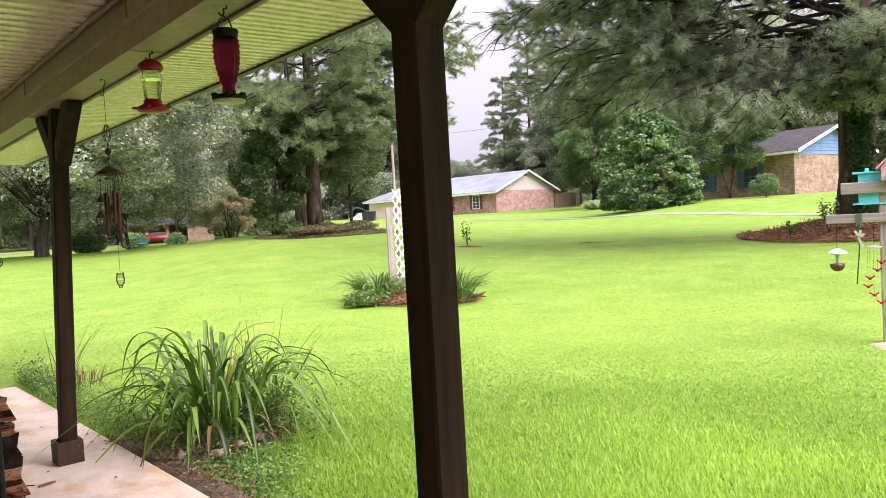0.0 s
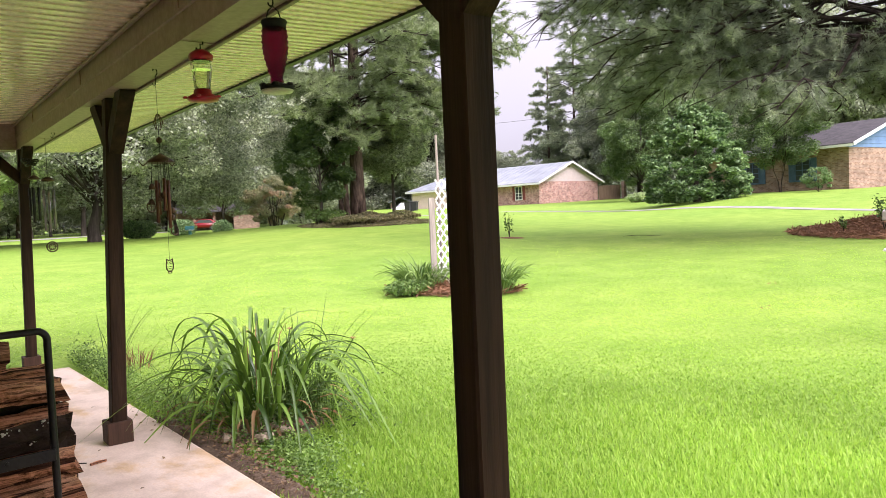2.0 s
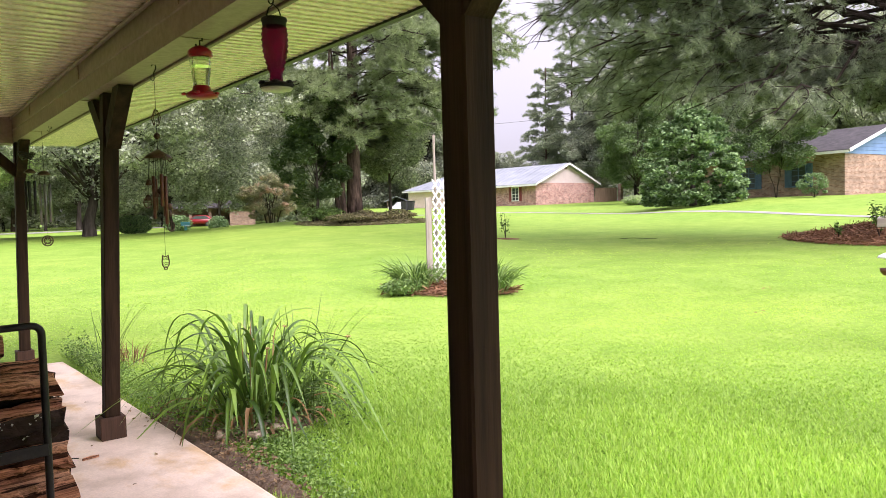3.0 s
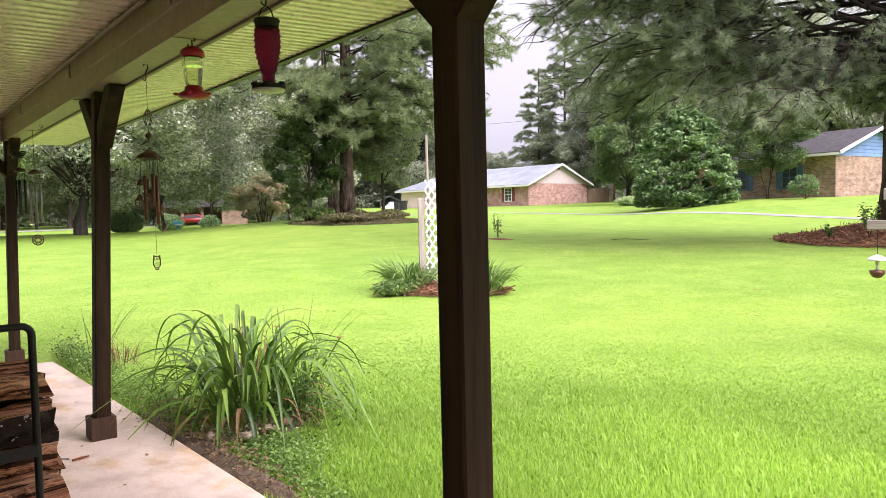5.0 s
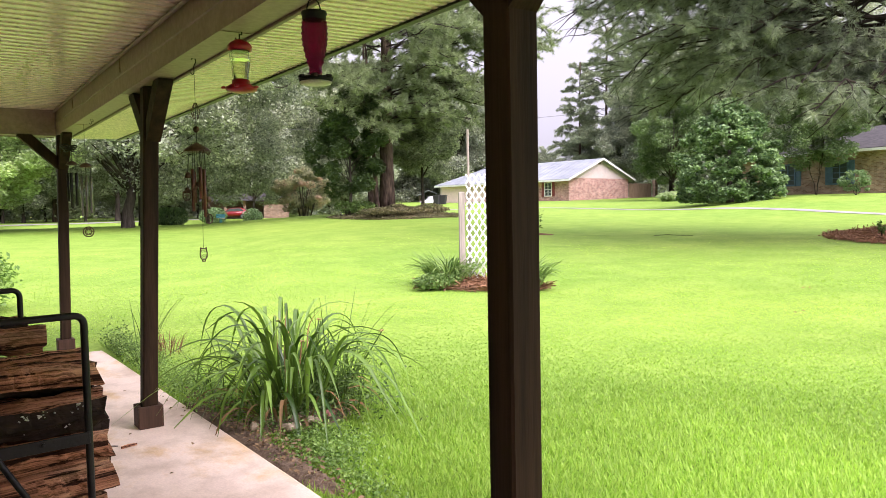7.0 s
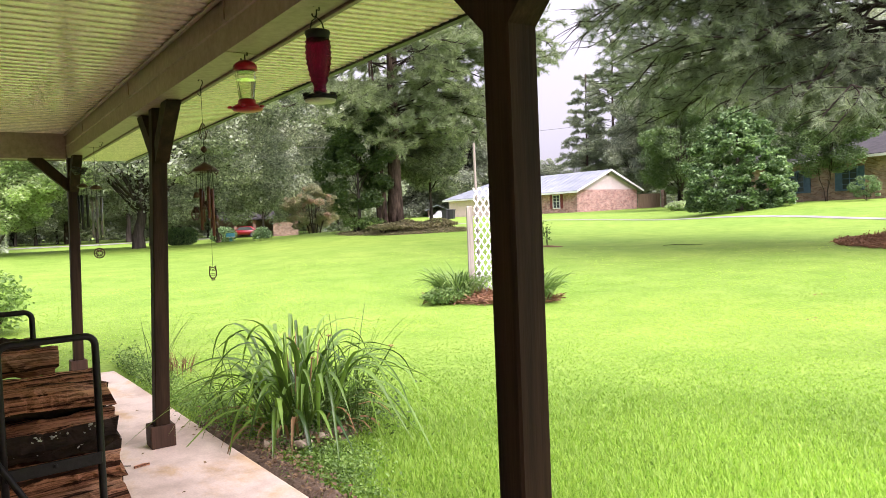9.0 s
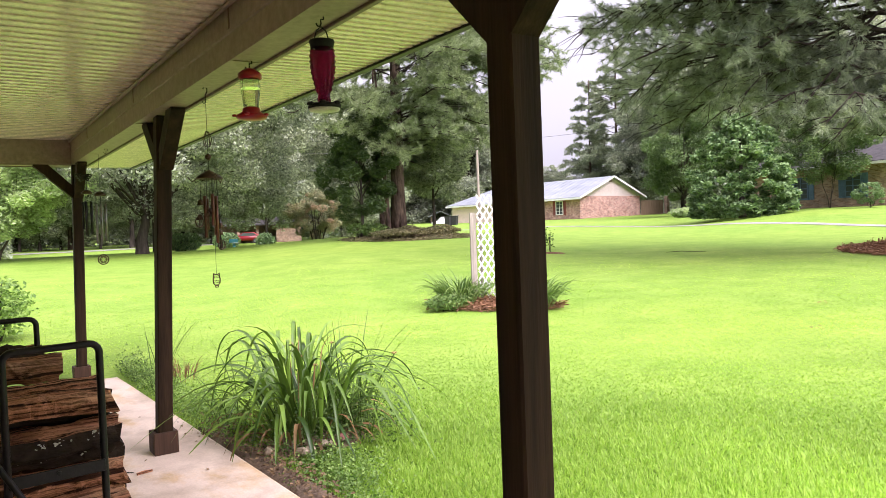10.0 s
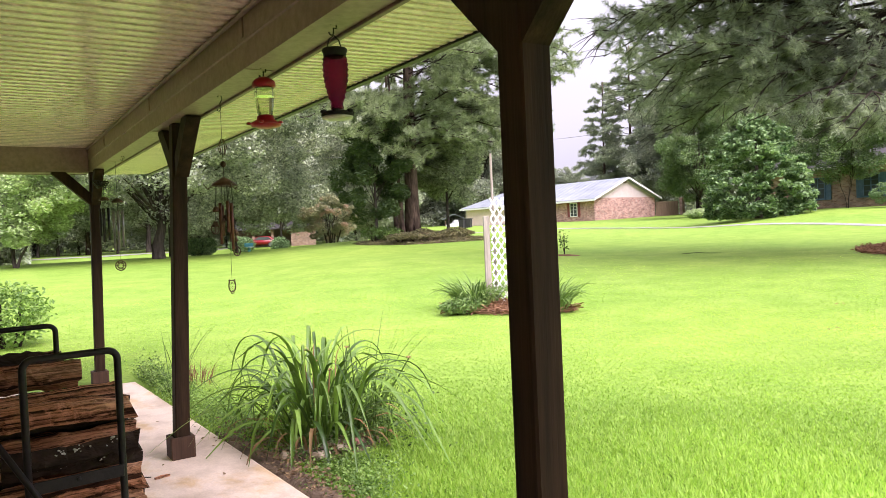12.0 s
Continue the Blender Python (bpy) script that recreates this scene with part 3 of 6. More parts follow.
def build_post(y, label, braces, lean=0.0, base_shift=0.0, lean_y=0.0):
    z0 = floor_z(y)
    ob = thing("porch_post", pose(PX + base_shift, y, z0), label, "post", "porch posts")
    top = BEAM_Z - z0
    bm = bmesh.new()
    box(bm, (0, 0, (top + 0.01) / 2), (PS, PS, top - 0.01), None, 0.006)
    for v in bm.verts:
        v.co.x += lean * (v.co.z / top)
        v.co.y += lean_y * (v.co.z / top)
    part("shaft", bm, POST, ob)
    bm = bmesh.new()
    s, o = 0.15, 0.063
    for dx, dy, sx, sy in ((0, -o, s, 0.024), (0, o, s, 0.024), (-o, 0, 0.024, s - 0.05), (o, 0, 0.024, s - 0.05)):
        box(bm, (dx, dy, 0.07), (sx, sy, 0.14), None, 0.004)
    box(bm, (0, 0, 0.066), (s - 0.04, s - 0.04, 0.125))
    part("base_block", bm, BLOCK, ob, "boxed brown wooden foot")
    for dx, dy in braces:
        lo, hi = top - 0.335, top - 0.02
        # brace with plumb cut at the post and level cut under the beam
        o = PS / 2
        w = 0.125
        prof = [(o - 0.002, lo), (o - 0.002, lo + w), (o + (hi - lo) - w + 0.02, top - 0.004), (o + (hi - lo) + 0.02, top - 0.004), (o + (hi - lo) + 0.02, top - 0.02)]
        t = 0.082
        q = prism(prof, t, "y")
        q.transform(Matrix.Translation((0, -t / 2, 0)))
        q.transform(Matrix.Rotation(math.atan2(dy, dx), 4, "Z"))
        q.transform(Matrix.Translation((lean, lean_y, 0)))
        part("brace", q, POST, ob)
    return ob


build_post(POST_Y[0], "dark brown square porch post with two knee braces", [(0, 1), (0, -1)])
build_post(POST_Y[1], "brown square porch post leaning slightly under its braces", [(0, 1), (0, -1)], 0.05, 0.0, -0.16)
build_post(POST_Y[2], "brown corner porch post braced to the end beam", [(-1, 0), (0, -1)], 0.05, -0.05)


# ---- hummingbird feeders and wind chimes under the beam ----
def hook(bm, z_top, drop):
    """An S hook hanging from z_top."""
    pts = []
    for k in range(7):
        a = math.pi * k / 6
        pts.append((0.011 * math.cos(a), 0, z_top - 0.02 + 0.011 * math.sin(a)))
    pts = pts[::-1]
    pts.append((0.011, 0, z_top - 0.03))
    pts.append((0, 0, z_top - drop * 0.55))
    for k in range(7):
        a = math.pi * k / 6
        pts.append((-0.009 + 0.009 * math.cos(a) - 0.0, 0, z_top - drop + 0.01 - 0.011 * math.sin(a)))
    tube(bm, pts, 0.0028, 6)


def feeder_red(x, y):
    ob = thing("hummingbird_feeder", pose(x, y, BEAM_Z, 0, 0, 20) @ Matrix.Scale(1.2, 4), "small red and clear hummingbird feeder on a hook", "bird feeder", "hanging bird feeders")
    bm = bmesh.new()
    hook(bm, 0.02, 0.055)
    part("hook", bm, IRON, ob, "black wire hook")
    part("cap", lathed([(0.012, -0.03), (0.02, -0.032), (0.036, -0.042), (0.042, -0.05), (0.042, -0.066), (0.034, -0.07), (0.01, -0.07)], 10), RED, ob, "red plastic cap", True)
    part("bottle", lathed([(0.036, -0.07), (0.037, -0.085), (0.028, -0.16), (0.0265, -0.178), (0.024, -0.178), (0.026, -0.158), (0.034, -0.086), (0.033, -0.072)], 10), CLEAR, ob, "clear fluted bottle")
    part("nectar", lathed([(0.0325, -0.1), (0.0255, -0.16), (0.0235, -0.177), (0.001, -0.178)], 10), NECTAR, ob, "pale sugar water")
    base = part("base", lathed([(0.02, -0.168), (0.03, -0.172), (0.032, -0.185), (0.052, -0.196), (0.056, -0.202), (0.05, -0.21), (0.02, -0.216)], 24), RED, ob, "red plastic drinking tray", True)
    for k in range(5):
        a = 2 * math.pi * k / 5
        bm = bmesh.new()
        lathe(bm, [(0.004, -0.004), (0.009, -0.002), (0.009, 0.003), (0.004, 0.006)], 8, (0.06 * math.cos(a), 0.06 * math.sin(a), -0.2))
        part("port", bm, RED, base)


def feeder_glass(x, y):
    ob = thing("hummingbird_feeder", pose(x, y, BEAM_Z), "tall magenta cut-glass hummingbird feeder with a black base", "bird feeder", "hanging bird feeders")
    bm = bmesh.new()
    hook(bm, 0.02, 0.055)
    part("hook", bm, IRON, ob, "black wire hook")
    pts = [(-0.026, 0, -0.1), (-0.026, 0, -0.075), (-0.018, 0, -0.05), (0, 0, -0.036), (0.018, 0, -0.05), (0.026, 0, -0.075), (0.026, 0, -0.1)]
    part("bail", tubed(pts, 0.0025, 6), IRON, ob, "wire bail")
    part("collar", lathed([(0.03, -0.082), (0.043, -0.084), (0.045, -0.09), (0.041, -0.1), (0.04, -0.112), (0.02, -0.112)], 28), BLACK, ob, "dark metal rim", True)
    # bottle with a diamond relief
    V, F = [], []
    prof = [(0.039, -0.108), (0.0415, -0.13), (0.042, -0.16), (0.041, -0.185), (0.037, -0.21), (0.031, -0.235), (0.025, -0.26), (0.0215, -0.275), (0.022, -0.285), (0.024, -0.29), (0.022, -0.298), (0.02, -0.305)]
    fine = []
    for (r0, z0), (r1, z1) in zip(prof, prof[1:]):
        k = max(1, int(abs(z1 - z0) / 0.0045))
        fine += [(r0 + (r1 - r0) * i / k, z0 + (z1 - z0) * i / k) for i in range(k)]
    fine.append(prof[-1])
    n = 56
    for i, (r, z) in enumerate(fine):
        for k in range(n):
            a = 2 * math.pi * k / n
            q = 0.0045 * math.cos(7 * a + 160 * z) * math.cos(7 * a - 160 * z) * (1 if -0.27 < z < -0.115 else 0)
            V.append(((r + q) * math.cos(a), (r + q) * math.sin(a), z))
    for i in range(len(fine) - 1):
        for k in range(n):
            F.append((i * n + k, (i + 1) * n + k, (i + 1) * n + (k + 1) % n, i * n + (k + 1) % n))
    bottle = fast_mesh("bottle", V, F, MAGENTA, ob)
    so = bottle.modifiers.new("wall", "SOLIDIFY")
    so.thickness = 0.003
    tagged(bottle, "diamond-cut magenta glass bottle")
    base = part("base", lathed([(0.02, -0.298), (0.034, -0.303), (0.052, -0.306), (0.058, -0.314), (0.056, -0.322)], 28), BLACK, ob, "black scalloped feeding base", True)
    part("saucer", lathed([(0.055, -0.322), (0.052, -0.329), (0.03, -0.333), (0.005, -0.334)], 28), CREAM, ob, "pale saucer underneath", True)
    for k in range(6):
        a = 2 * math.pi * k / 6
        bm = bmesh.new()
        lathe(bm, [(0.012, -0.004), (0.013, 0.003), (0.008, 0.008), (0.003, 0.009)], 9, (0.052 * math.cos(a), 0.052 * math.sin(a), -0.308))
        part("flower_port", bm, BLACK, base)


feeder_red(1.83, 4.13)
feeder_glass(1.83, 3.395)


def bell(bm, c, s):
    lathe(bm, [(0.001, 0.5 * s), (0.3 * s, 0.42 * s), (0.42 * s, 0.1 * s), (0.6 * s, -0.5 * s), (0.5 * s, -0.5 * s)], 10, c)


def owl_chime(x, y):
    ob = thing("wind_chime", pose(x, y, BEAM_Z, 0, 0, 15), "copper tube and bell wind chime with an owl pendant", "wind chime", "wind chimes")
    bm = bmesh.new()
    hook(bm, 0.012, 0.09)
    part("hook", bm, IRON, ob, "black wire hook")
    part("top_cord", tubed([(0, 0, -0.08), (0, 0, -0.42)], 0.0015, 5), IRON, ob)
    part("bead", lathed([(0.002, -0.332), (0.014, -0.342), (0.016, -0.35), (0.014, -0.358), (0.002, -0.368)], 12), BRONZE, ob, "dark bead", True)
    bm = bmesh.new()
    for k in range(4):
        a = 0.5 + k * math.pi / 2
        tube(bm, [(0.006 * math.cos(a), 0.006 * math.sin(a), -0.22), (0.025 * math.cos(a), 0.025 * math.sin(a), -0.26), (0.012 * math.cos(a), 0.012 * math.sin(a), -0.3)], 0.0022, 5)
    part("hanger_ornament", bm, BRONZE, ob)
    part("canopy", lathed([(0.003, -0.415), (0.02, -0.425), (0.055, -0.445), (0.068, -0.46), (0.066, -0.463), (0.04, -0.452), (0.004, -0.44)], 12), BRONZE, ob, "dark bronze leaf-shaped canopy", True)
    for k in range(3):
        a = 2.1 * k + 0.3
        part("curl", tubed([(0.05 * math.cos(a), 0.05 * math.sin(a), -0.452), (0.085 * math.cos(a), 0.085 * math.sin(a), -0.475), (0.105 * math.cos(a), 0.105 * math.sin(a), -0.45)], 0.003, 5), BRONZE, ob)
    rng = random.Random(4)
    for k, (dx, dy, z0, z1) in enumerate(((-0.03, 0.0, -0.55, -0.76), (0.0, 0.03, -0.56, -0.72), (0.022, -0.02, -0.55, -0.79), (0.035, 0.015, -0.57, -0.75), (-0.005, -0.03, -0.54, -0.7))):
        t = part("chime_tube", tubed([(dx, dy, z0), (dx, dy, z1)], 0.0085, 10), COPPER, ob, "copper tube", True)
        part("string", tubed([(dx, dy, z0), (dx * 0.8, dy * 0.8, -0.45)], 0.001, 4), IRON, t)
    for k, (dx, dy, z) in enumerate(((-0.055, 0.0, -0.58), (-0.05, 0.02, -0.655), (0.01, 0.02, -0.625), (0.045, -0.01, -0.7), (0.06, 0.02, -0.735), (-0.02, 0.0, -0.64), (0.03, 0.02, -0.6))):
        bm = bmesh.new()
        bell(bm, (dx, dy, z), 0.03)
        b = part("bell", bm, BRONZE, ob, "little bronze bell", True)
        part("string", tubed([(dx, dy, z + 0.014), (dx * 0.8, dy * 0.8, -0.45)], 0.001, 4), IRON, b)
    for dx, dz, s in ((-0.065, -0.68, 0.022), (0.055, -0.8, 0.02)):
        bm = bmesh.new()
        ring = [(dx + s * math.cos(2 * math.pi * k / 16), 0, dz + s * 1.2 * math.sin(2 * math.pi * k / 16)) for k in range(17)]
        tube(bm, ring, 0.003, 5)
        tube(bm, [(dx - s, 0, dz), (dx + s, 0, dz)], 0.002, 4)
        tube(bm, [(dx, 0, dz - s), (dx, 0, dz + s)], 0.002, 4)
        part("charm", bm, BRONZE, ob)
    part("long_string", tubed([(0.02, 0, -0.45), (0.016, 0, -0.95)], 0.0009, 4), IRON, ob)
    bm = bmesh.new()
    outline = [(-0.018, 0.03), (-0.016, 0.022), (-0.02, 0.0), (-0.018, -0.02), (-0.008, -0.032), (0.008, -0.032), (0.018, -0.02), (0.02, 0.0), (0.016, 0.022), (0.018, 0.03), (0.006, 0.024), (-0.006, 0.024), (-0.018, 0.03)]
    tube(bm, [(u + 0.016, 0, z - 0.975) for u, z in outline], 0.0032, 5)
    for u in (-0.008, 0.008):
        tube(bm, [(0.016 + u + 0.006 * math.cos(q), 0, -0.963 + 0.006 * math.sin(q)) for q in np.linspace(0, 6.3, 9)], 0.0016, 4)
    for z in (-0.98, -0.99, -1.0):
        tube(bm, [(0.002, 0, z), (0.009, 0, z - 0.006), (0.016, 0, z), (0.023, 0, z - 0.006), (0.03, 0, z)], 0.0016, 4)
    tube(bm, [(0.008, 0, -1.006), (0.008, 0, -1.016), (0.024, 0, -1.016), (0.024, 0, -1.006)], 0.003, 4)
    part("owl_pendant", bm, BRONZE, ob, "pierced dark metal owl")


owl_chime(1.83, 4.79)


def plain_chime(x, y, label, tube_mat, z_body, tubes, length, radius, pendant, ring):
    ob = thing("wind_chime", pose(x, y, BEAM_Z), label, "wind chime", "wind chimes")
    part("top_cord", tubed([(0, 0, 0.02), (0, 0, z_body + 0.03)], 0.0018, 5), IRON, ob)
    part("disc", lathed([(0.004, z_body + 0.035), (radius * 0.8, z_body + 0.022), (radius + 0.012, z_body), (radius, z_body - 0.008), (0.004, z_body - 0.008)], 14), BRONZE, ob, "round dark top plate", True)
    for k in range(tubes):
        a = 2 * math.pi * k / tubes + 0.4
        cx, cy = radius * math.cos(a), radius * math.sin(a)
        zl = length * (1 + 0.12 * math.sin(2.3 * k))
        t = part("chime_tube", tubed([(cx, cy, z_body - 0.08), (cx, cy, z_body - 0.08 - zl)], 0.011, 10), tube_mat, ob, "", True)
        part("string", tubed([(cx, cy, z_body - 0.08), (cx, cy, z_body)], 0.0012, 4), IRON, t)
    if pendant:
        part("string", tubed([(0, 0, z_body), (0, 0, pendant + 0.06)], 0.0012, 4), IRON, ob)
        bm = bmesh.new()
        for s in (0.042, 0.025):
            tube(bm, [(s * math.cos(2 * math.pi * k / 20), 0, pendant + s * math.sin(2 * math.pi * k / 20)) for k in range(21)], 0.005, 6)
        for k in range(6):
            a = math.pi * k / 3
            tube(bm, [(0.012 * math.cos(a), 0, pendant + 0.012 * math.sin(a)), (0.042 * math.cos(a), 0, pendant + 0.042 * math.sin(a))], 0.004, 5)
        part("pendant", bm, BRONZE, ob, "round openwork pendant")
    if ring:
        bm = bmesh.new()
        for q in range(3):
            tube(bm, [(-0.02 + 0.07 * math.cos(a) * (1 - 0.2 * q), 0.05 * math.sin(a), -0.13 - 0.02 * q + 0.012 * math.sin(2 * a)) for a in np.linspace(0, 6.3, 15)], 0.007, 5)
        part("ornament", bm, IRON, ob, "curled black iron ornament")
    return ob


plain_chime(1.83, 8.7, "black tubed wind chime with an iron ornament", IRON, -0.3, 5, 0.3, 0.04, 0, True)
plain_chime(1.83, 7.98, "grey tubed wind chime with a round pendant", STEEL, -0.36, 6, 0.32, 0.042, -0.92, False)

# cup hooks left in the beam
for hy in (5.5, 7.6):
    bm = bmesh.new()
    hook(bm, 0.0, 0.05)
    ob = part("cup_hook", bm, IRON, None)
    ob.matrix_world = pose(1.83, hy, BEAM_Z + 0.012)
    tagged(ob, "small dark screw hook under the beam", "hook")


# ---- firewood and its rack ----
RACK_TURN = 4.7
RACK = (1.002, 4.0)


def rack_point(u, v, z):
    """From the rack's own axes (u across, v along) to the porch."""
    a = radians(RACK_TURN)
    return (RACK[0] + u * math.cos(a) - v * math.sin(a), RACK[1] + u * math.sin(a) + v * math.cos(a), z)


def build_rack():
    ob = thing("firewood_rack", pose(RACK[0], RACK[1], floor_z(RACK[1]), 0, 0, RACK_TURN), "black iron firewood rack stacked with split logs", "log rack")
    top, hw, R = 0.995, 0.158, 0.035
    for v in (0.0, 1.22):
        pts = [(-hw, v, 0.02), (-hw, v, top - R)]
        pts += [(-hw + R - R * math.cos(a), v, top - R + R * math.sin(a)) for a in np.linspace(0.2, math.pi / 2, 5)]
        pts += [(hw - R + R * math.sin(a), v, top - R + R * math.cos(a)) for a in np.linspace(0, math.pi / 2 - 0.2, 5)]
        pts += [(hw, v, top - R), (hw, v, 0.42), (hw + 0.0, v, 0.02)]
        hoop = part("hoop", tubed(pts, 0.0135, 10), IRON, ob, "bent black tube hoop", True)
        bm = boxed((0, v - 0.016, 0.54), (2 * hw, 0.006, 0.045), None, 0.002)
        bar = part("crossbar", bm, IRON, ob, "flat black crossbar")
        part("bolt", lathed([(0.001, 0.0), (0.009, 0.001), (0.009, 0.006), (0.001, 0.008)], 8), IRON, bar).matrix_local = pose(0.0, v - 0.02, 0.545, 90, 0, 0)
    for u in (-hw, hw):
        part("rail", tubed([(u, 0, 0.1), (u, 1.22, 0.1)], 0.013, 8), IRON, ob, "", True)
    part("diagonal_bar", tubed([(-0.3, -0.06, 0.82), (-0.02, -0.06, 0.3), (0.04, -0.05, 0.03)], 0.011, 8), IRON, ob, "slanting black bar", True)


build_rack()


def split_log(seed, length, w, h, bark_side):
    """A split log along x: an uneven wedge with ragged ends and a strip of bark."""
    rng = np.random.default_rng(seed)
    n, k = 18, 11
    # cross-section: rounded irregular polygon
    a = np.linspace(0, 2 * np.pi, k, endpoint=False)
    base = 1 + 0.16 * np.sin(2 * a + rng.uniform(0, 6)) + 0.14 * np.sin(3 * a + rng.uniform(0, 6)) + rng.uniform(-0.17, 0.17, k)
    V, F = [], []
    end_off = rng.uniform(-0.02, 0.02, (2, k))
    bend = rng.uniform(-0.012, 0.012, 2)
    ph = rng.uniform(0, 6, k)
    for i in range(n + 1):
        q = i / n
        for j in range(k):
            rr = base[j] * (1 + 0.05 * math.sin(7 * q + ph[j]) + 0.05 * math.sin(17 * q + 2 * ph[j]) + 0.035 * rng.normal())
            x = (q - 0.5) * length + (end_off[0, j] * (1 - q) ** 8 + end_off[1, j] * q ** 8)
            V.append((x, 0.5 * w * rr * np.sign(np.cos(a[j])) * abs(np.cos(a[j])) ** 0.7 + bend[0] * math.sin(3 * q), 0.5 * h * rr * np.sign(np.sin(a[j])) * abs(np.sin(a[j])) ** 0.7 + bend[1] * math.sin(4 * q)))
    for i in range(n):
        for j in range(k):
            F.append((i * k + j, i * k + (j + 1) % k, (i + 1) * k + (j + 1) % k, (i + 1) * k + j))
    bm = bmesh.new()
    vs = [bm.verts.new(v) for v in V]
    for f in F:
        bm.faces.new([vs[q] for q in f])
    for off in (0, n * k):
        c = bm.verts.new(np.mean(np.array(V[off:off + k]), 0))
        for j in range(k):
            bm.faces.new((c, vs[off + j], vs[off + (j + 1) % k]))
    bmesh.ops.recalc_face_normals(bm, faces=bm.faces)
    me = bpy.data.meshes.new("firewood_log")
    bm.to_mesh(me)
    bm.free()
    me.materials.append(LOG)
    me.materials.append(LOGBARK)
    if bark_side is not None:
        for p in me.polygons:
            c = p.center
            ang = math.atan2(c.z / h, c.y / w)
            if abs((ang - bark_side + math.pi) % (2 * math.pi) - math.pi) < 0.6:
                p.material_index = 1
    return me


def build_logs():
    rng = random.Random(11)
    rows = 5
    z_floor = floor_z(4.6)
    seed = 50
    for row in range(rows + 1):
        z = 0.102 + row * 0.127
        v = 0.07 + (0.04 if row % 2 else 0)
        while v < 1.17:
            w = rng.uniform(0.12, 0.165)
            h = rng.uniform(0.122, 0.15)
            near = v < 0.25
            if row == rows and 0.28 < v < 0.8:
                v += w
                continue
            bark = rng.choice([None, None, 1.57, -1.57, 3.1, -2.3])
            if near and row == 4:
                bark = -2.6
            me = split_log(seed, rng.uniform(0.46, 0.5), w, h, bark)
            seed += 1
            ob = new("firewood_log", me)
            x, y, _ = rack_point(rng.uniform(-0.01, 0.018) + (0.0 if near and row == rows else 0.012) - 0.08 * v, v + w / 2, 0)
            ob.matrix_world = pose(x, y, z + z_floor + (0.05 if row == rows and v > 0.5 else 0), rng.uniform(-14, 14), rng.uniform(-1.5, 1.5), RACK_TURN + rng.uniform(-3, 3))
            tagged(ob, "split log with dark bark stacked in the rack" if bark else "split reddish-brown firewood log stacked in the rack", "firewood", "firewood logs")
            v += w * 0.98
    # lichen on the barked log
    bm = bmesh.new()
    rr = random.Random(5)
    for k in range(16):
        u0, z0 = rr.uniform(-0.15, 0.14), rr.uniform(-0.03, 0.022)
        for q in range(rr.randint(4, 11)):
            x, y, _ = rack_point(u0 + 0.02 + rr.gauss(0, 0.011), 0.062 + rr.uniform(-0.004, 0.003), 0)
            at = Matrix.Translation((x, y, 0.102 + 4 * 0.127 + z_floor + z0 + rr.gauss(0, 0.007)))
            bmesh.ops.create_icosphere(bm, subdivisions=1, radius=rr.uniform(0.002, 0.006), matrix=at @ Matrix.Diagonal((rr.uniform(0.8, 1.6), 0.6, rr.uniform(0.6, 1.2), 1)))
    tagged(part("lichen", bm, LICHEN, None), "pale lichen patches on a dark log", "lichen", kind="stuff")


build_logs()

# ---- trees ----
def limb_mesh(bm, pts, r0, r1, sides=6):
    n = len(pts)
    tube(bm, pts, [r0 + (r1 - r0) * i / (n - 1) for i in range(n)], sides)


def wander(a, b, sag, rng, n=5, wob=0.06):
    """A bent line from a to b; sag lifts (+) or drops (-) its middle."""
    a, b = Vector(a), Vector(b)
    L = (b - a).length
    out = []
    for i in range(n):
        t = i / (n - 1)
        p = a.lerp(b, t)
        p.z += sag * math.sin(math.pi * t)
        if 0 < i < n - 1:
            p += Vector(rng.normal(size=3)) * wob * L * 0.3
        out.append(p)
    return out


def trunk_mesh(height, d, seed, bend=0.02, flare=1.5, sides=14, rings=14):
    rng = np.random.default_rng(seed)
    bm = bmesh.new()
    rr, pts = [], []
    for i in range(rings):
        t = i / (rings - 1)
        pts.append((bend * height * (math.sin(2.2 * t + seed) - math.sin(seed)), bend * height * (math.sin(1.7 * t + 2 * seed) - math.sin(2 * seed)) * 0.7, height * t - 0.15))
        rr.append(d / 2 * ((1 - 0.72 * t) + (flare - 1) * math.exp(-t * height / 0.45)))
    rings_v = tube(bm, pts, rr, sides)
    for i, ring in enumerate(rings_v):
        c = Vector(pts[i])
        for k, v in enumerate(ring):
            v.co = c + (v.co - c) * (1 + 0.07 * math.sin(3 * k + i) + rng.uniform(-0.05, 0.05))
    return bm, pts


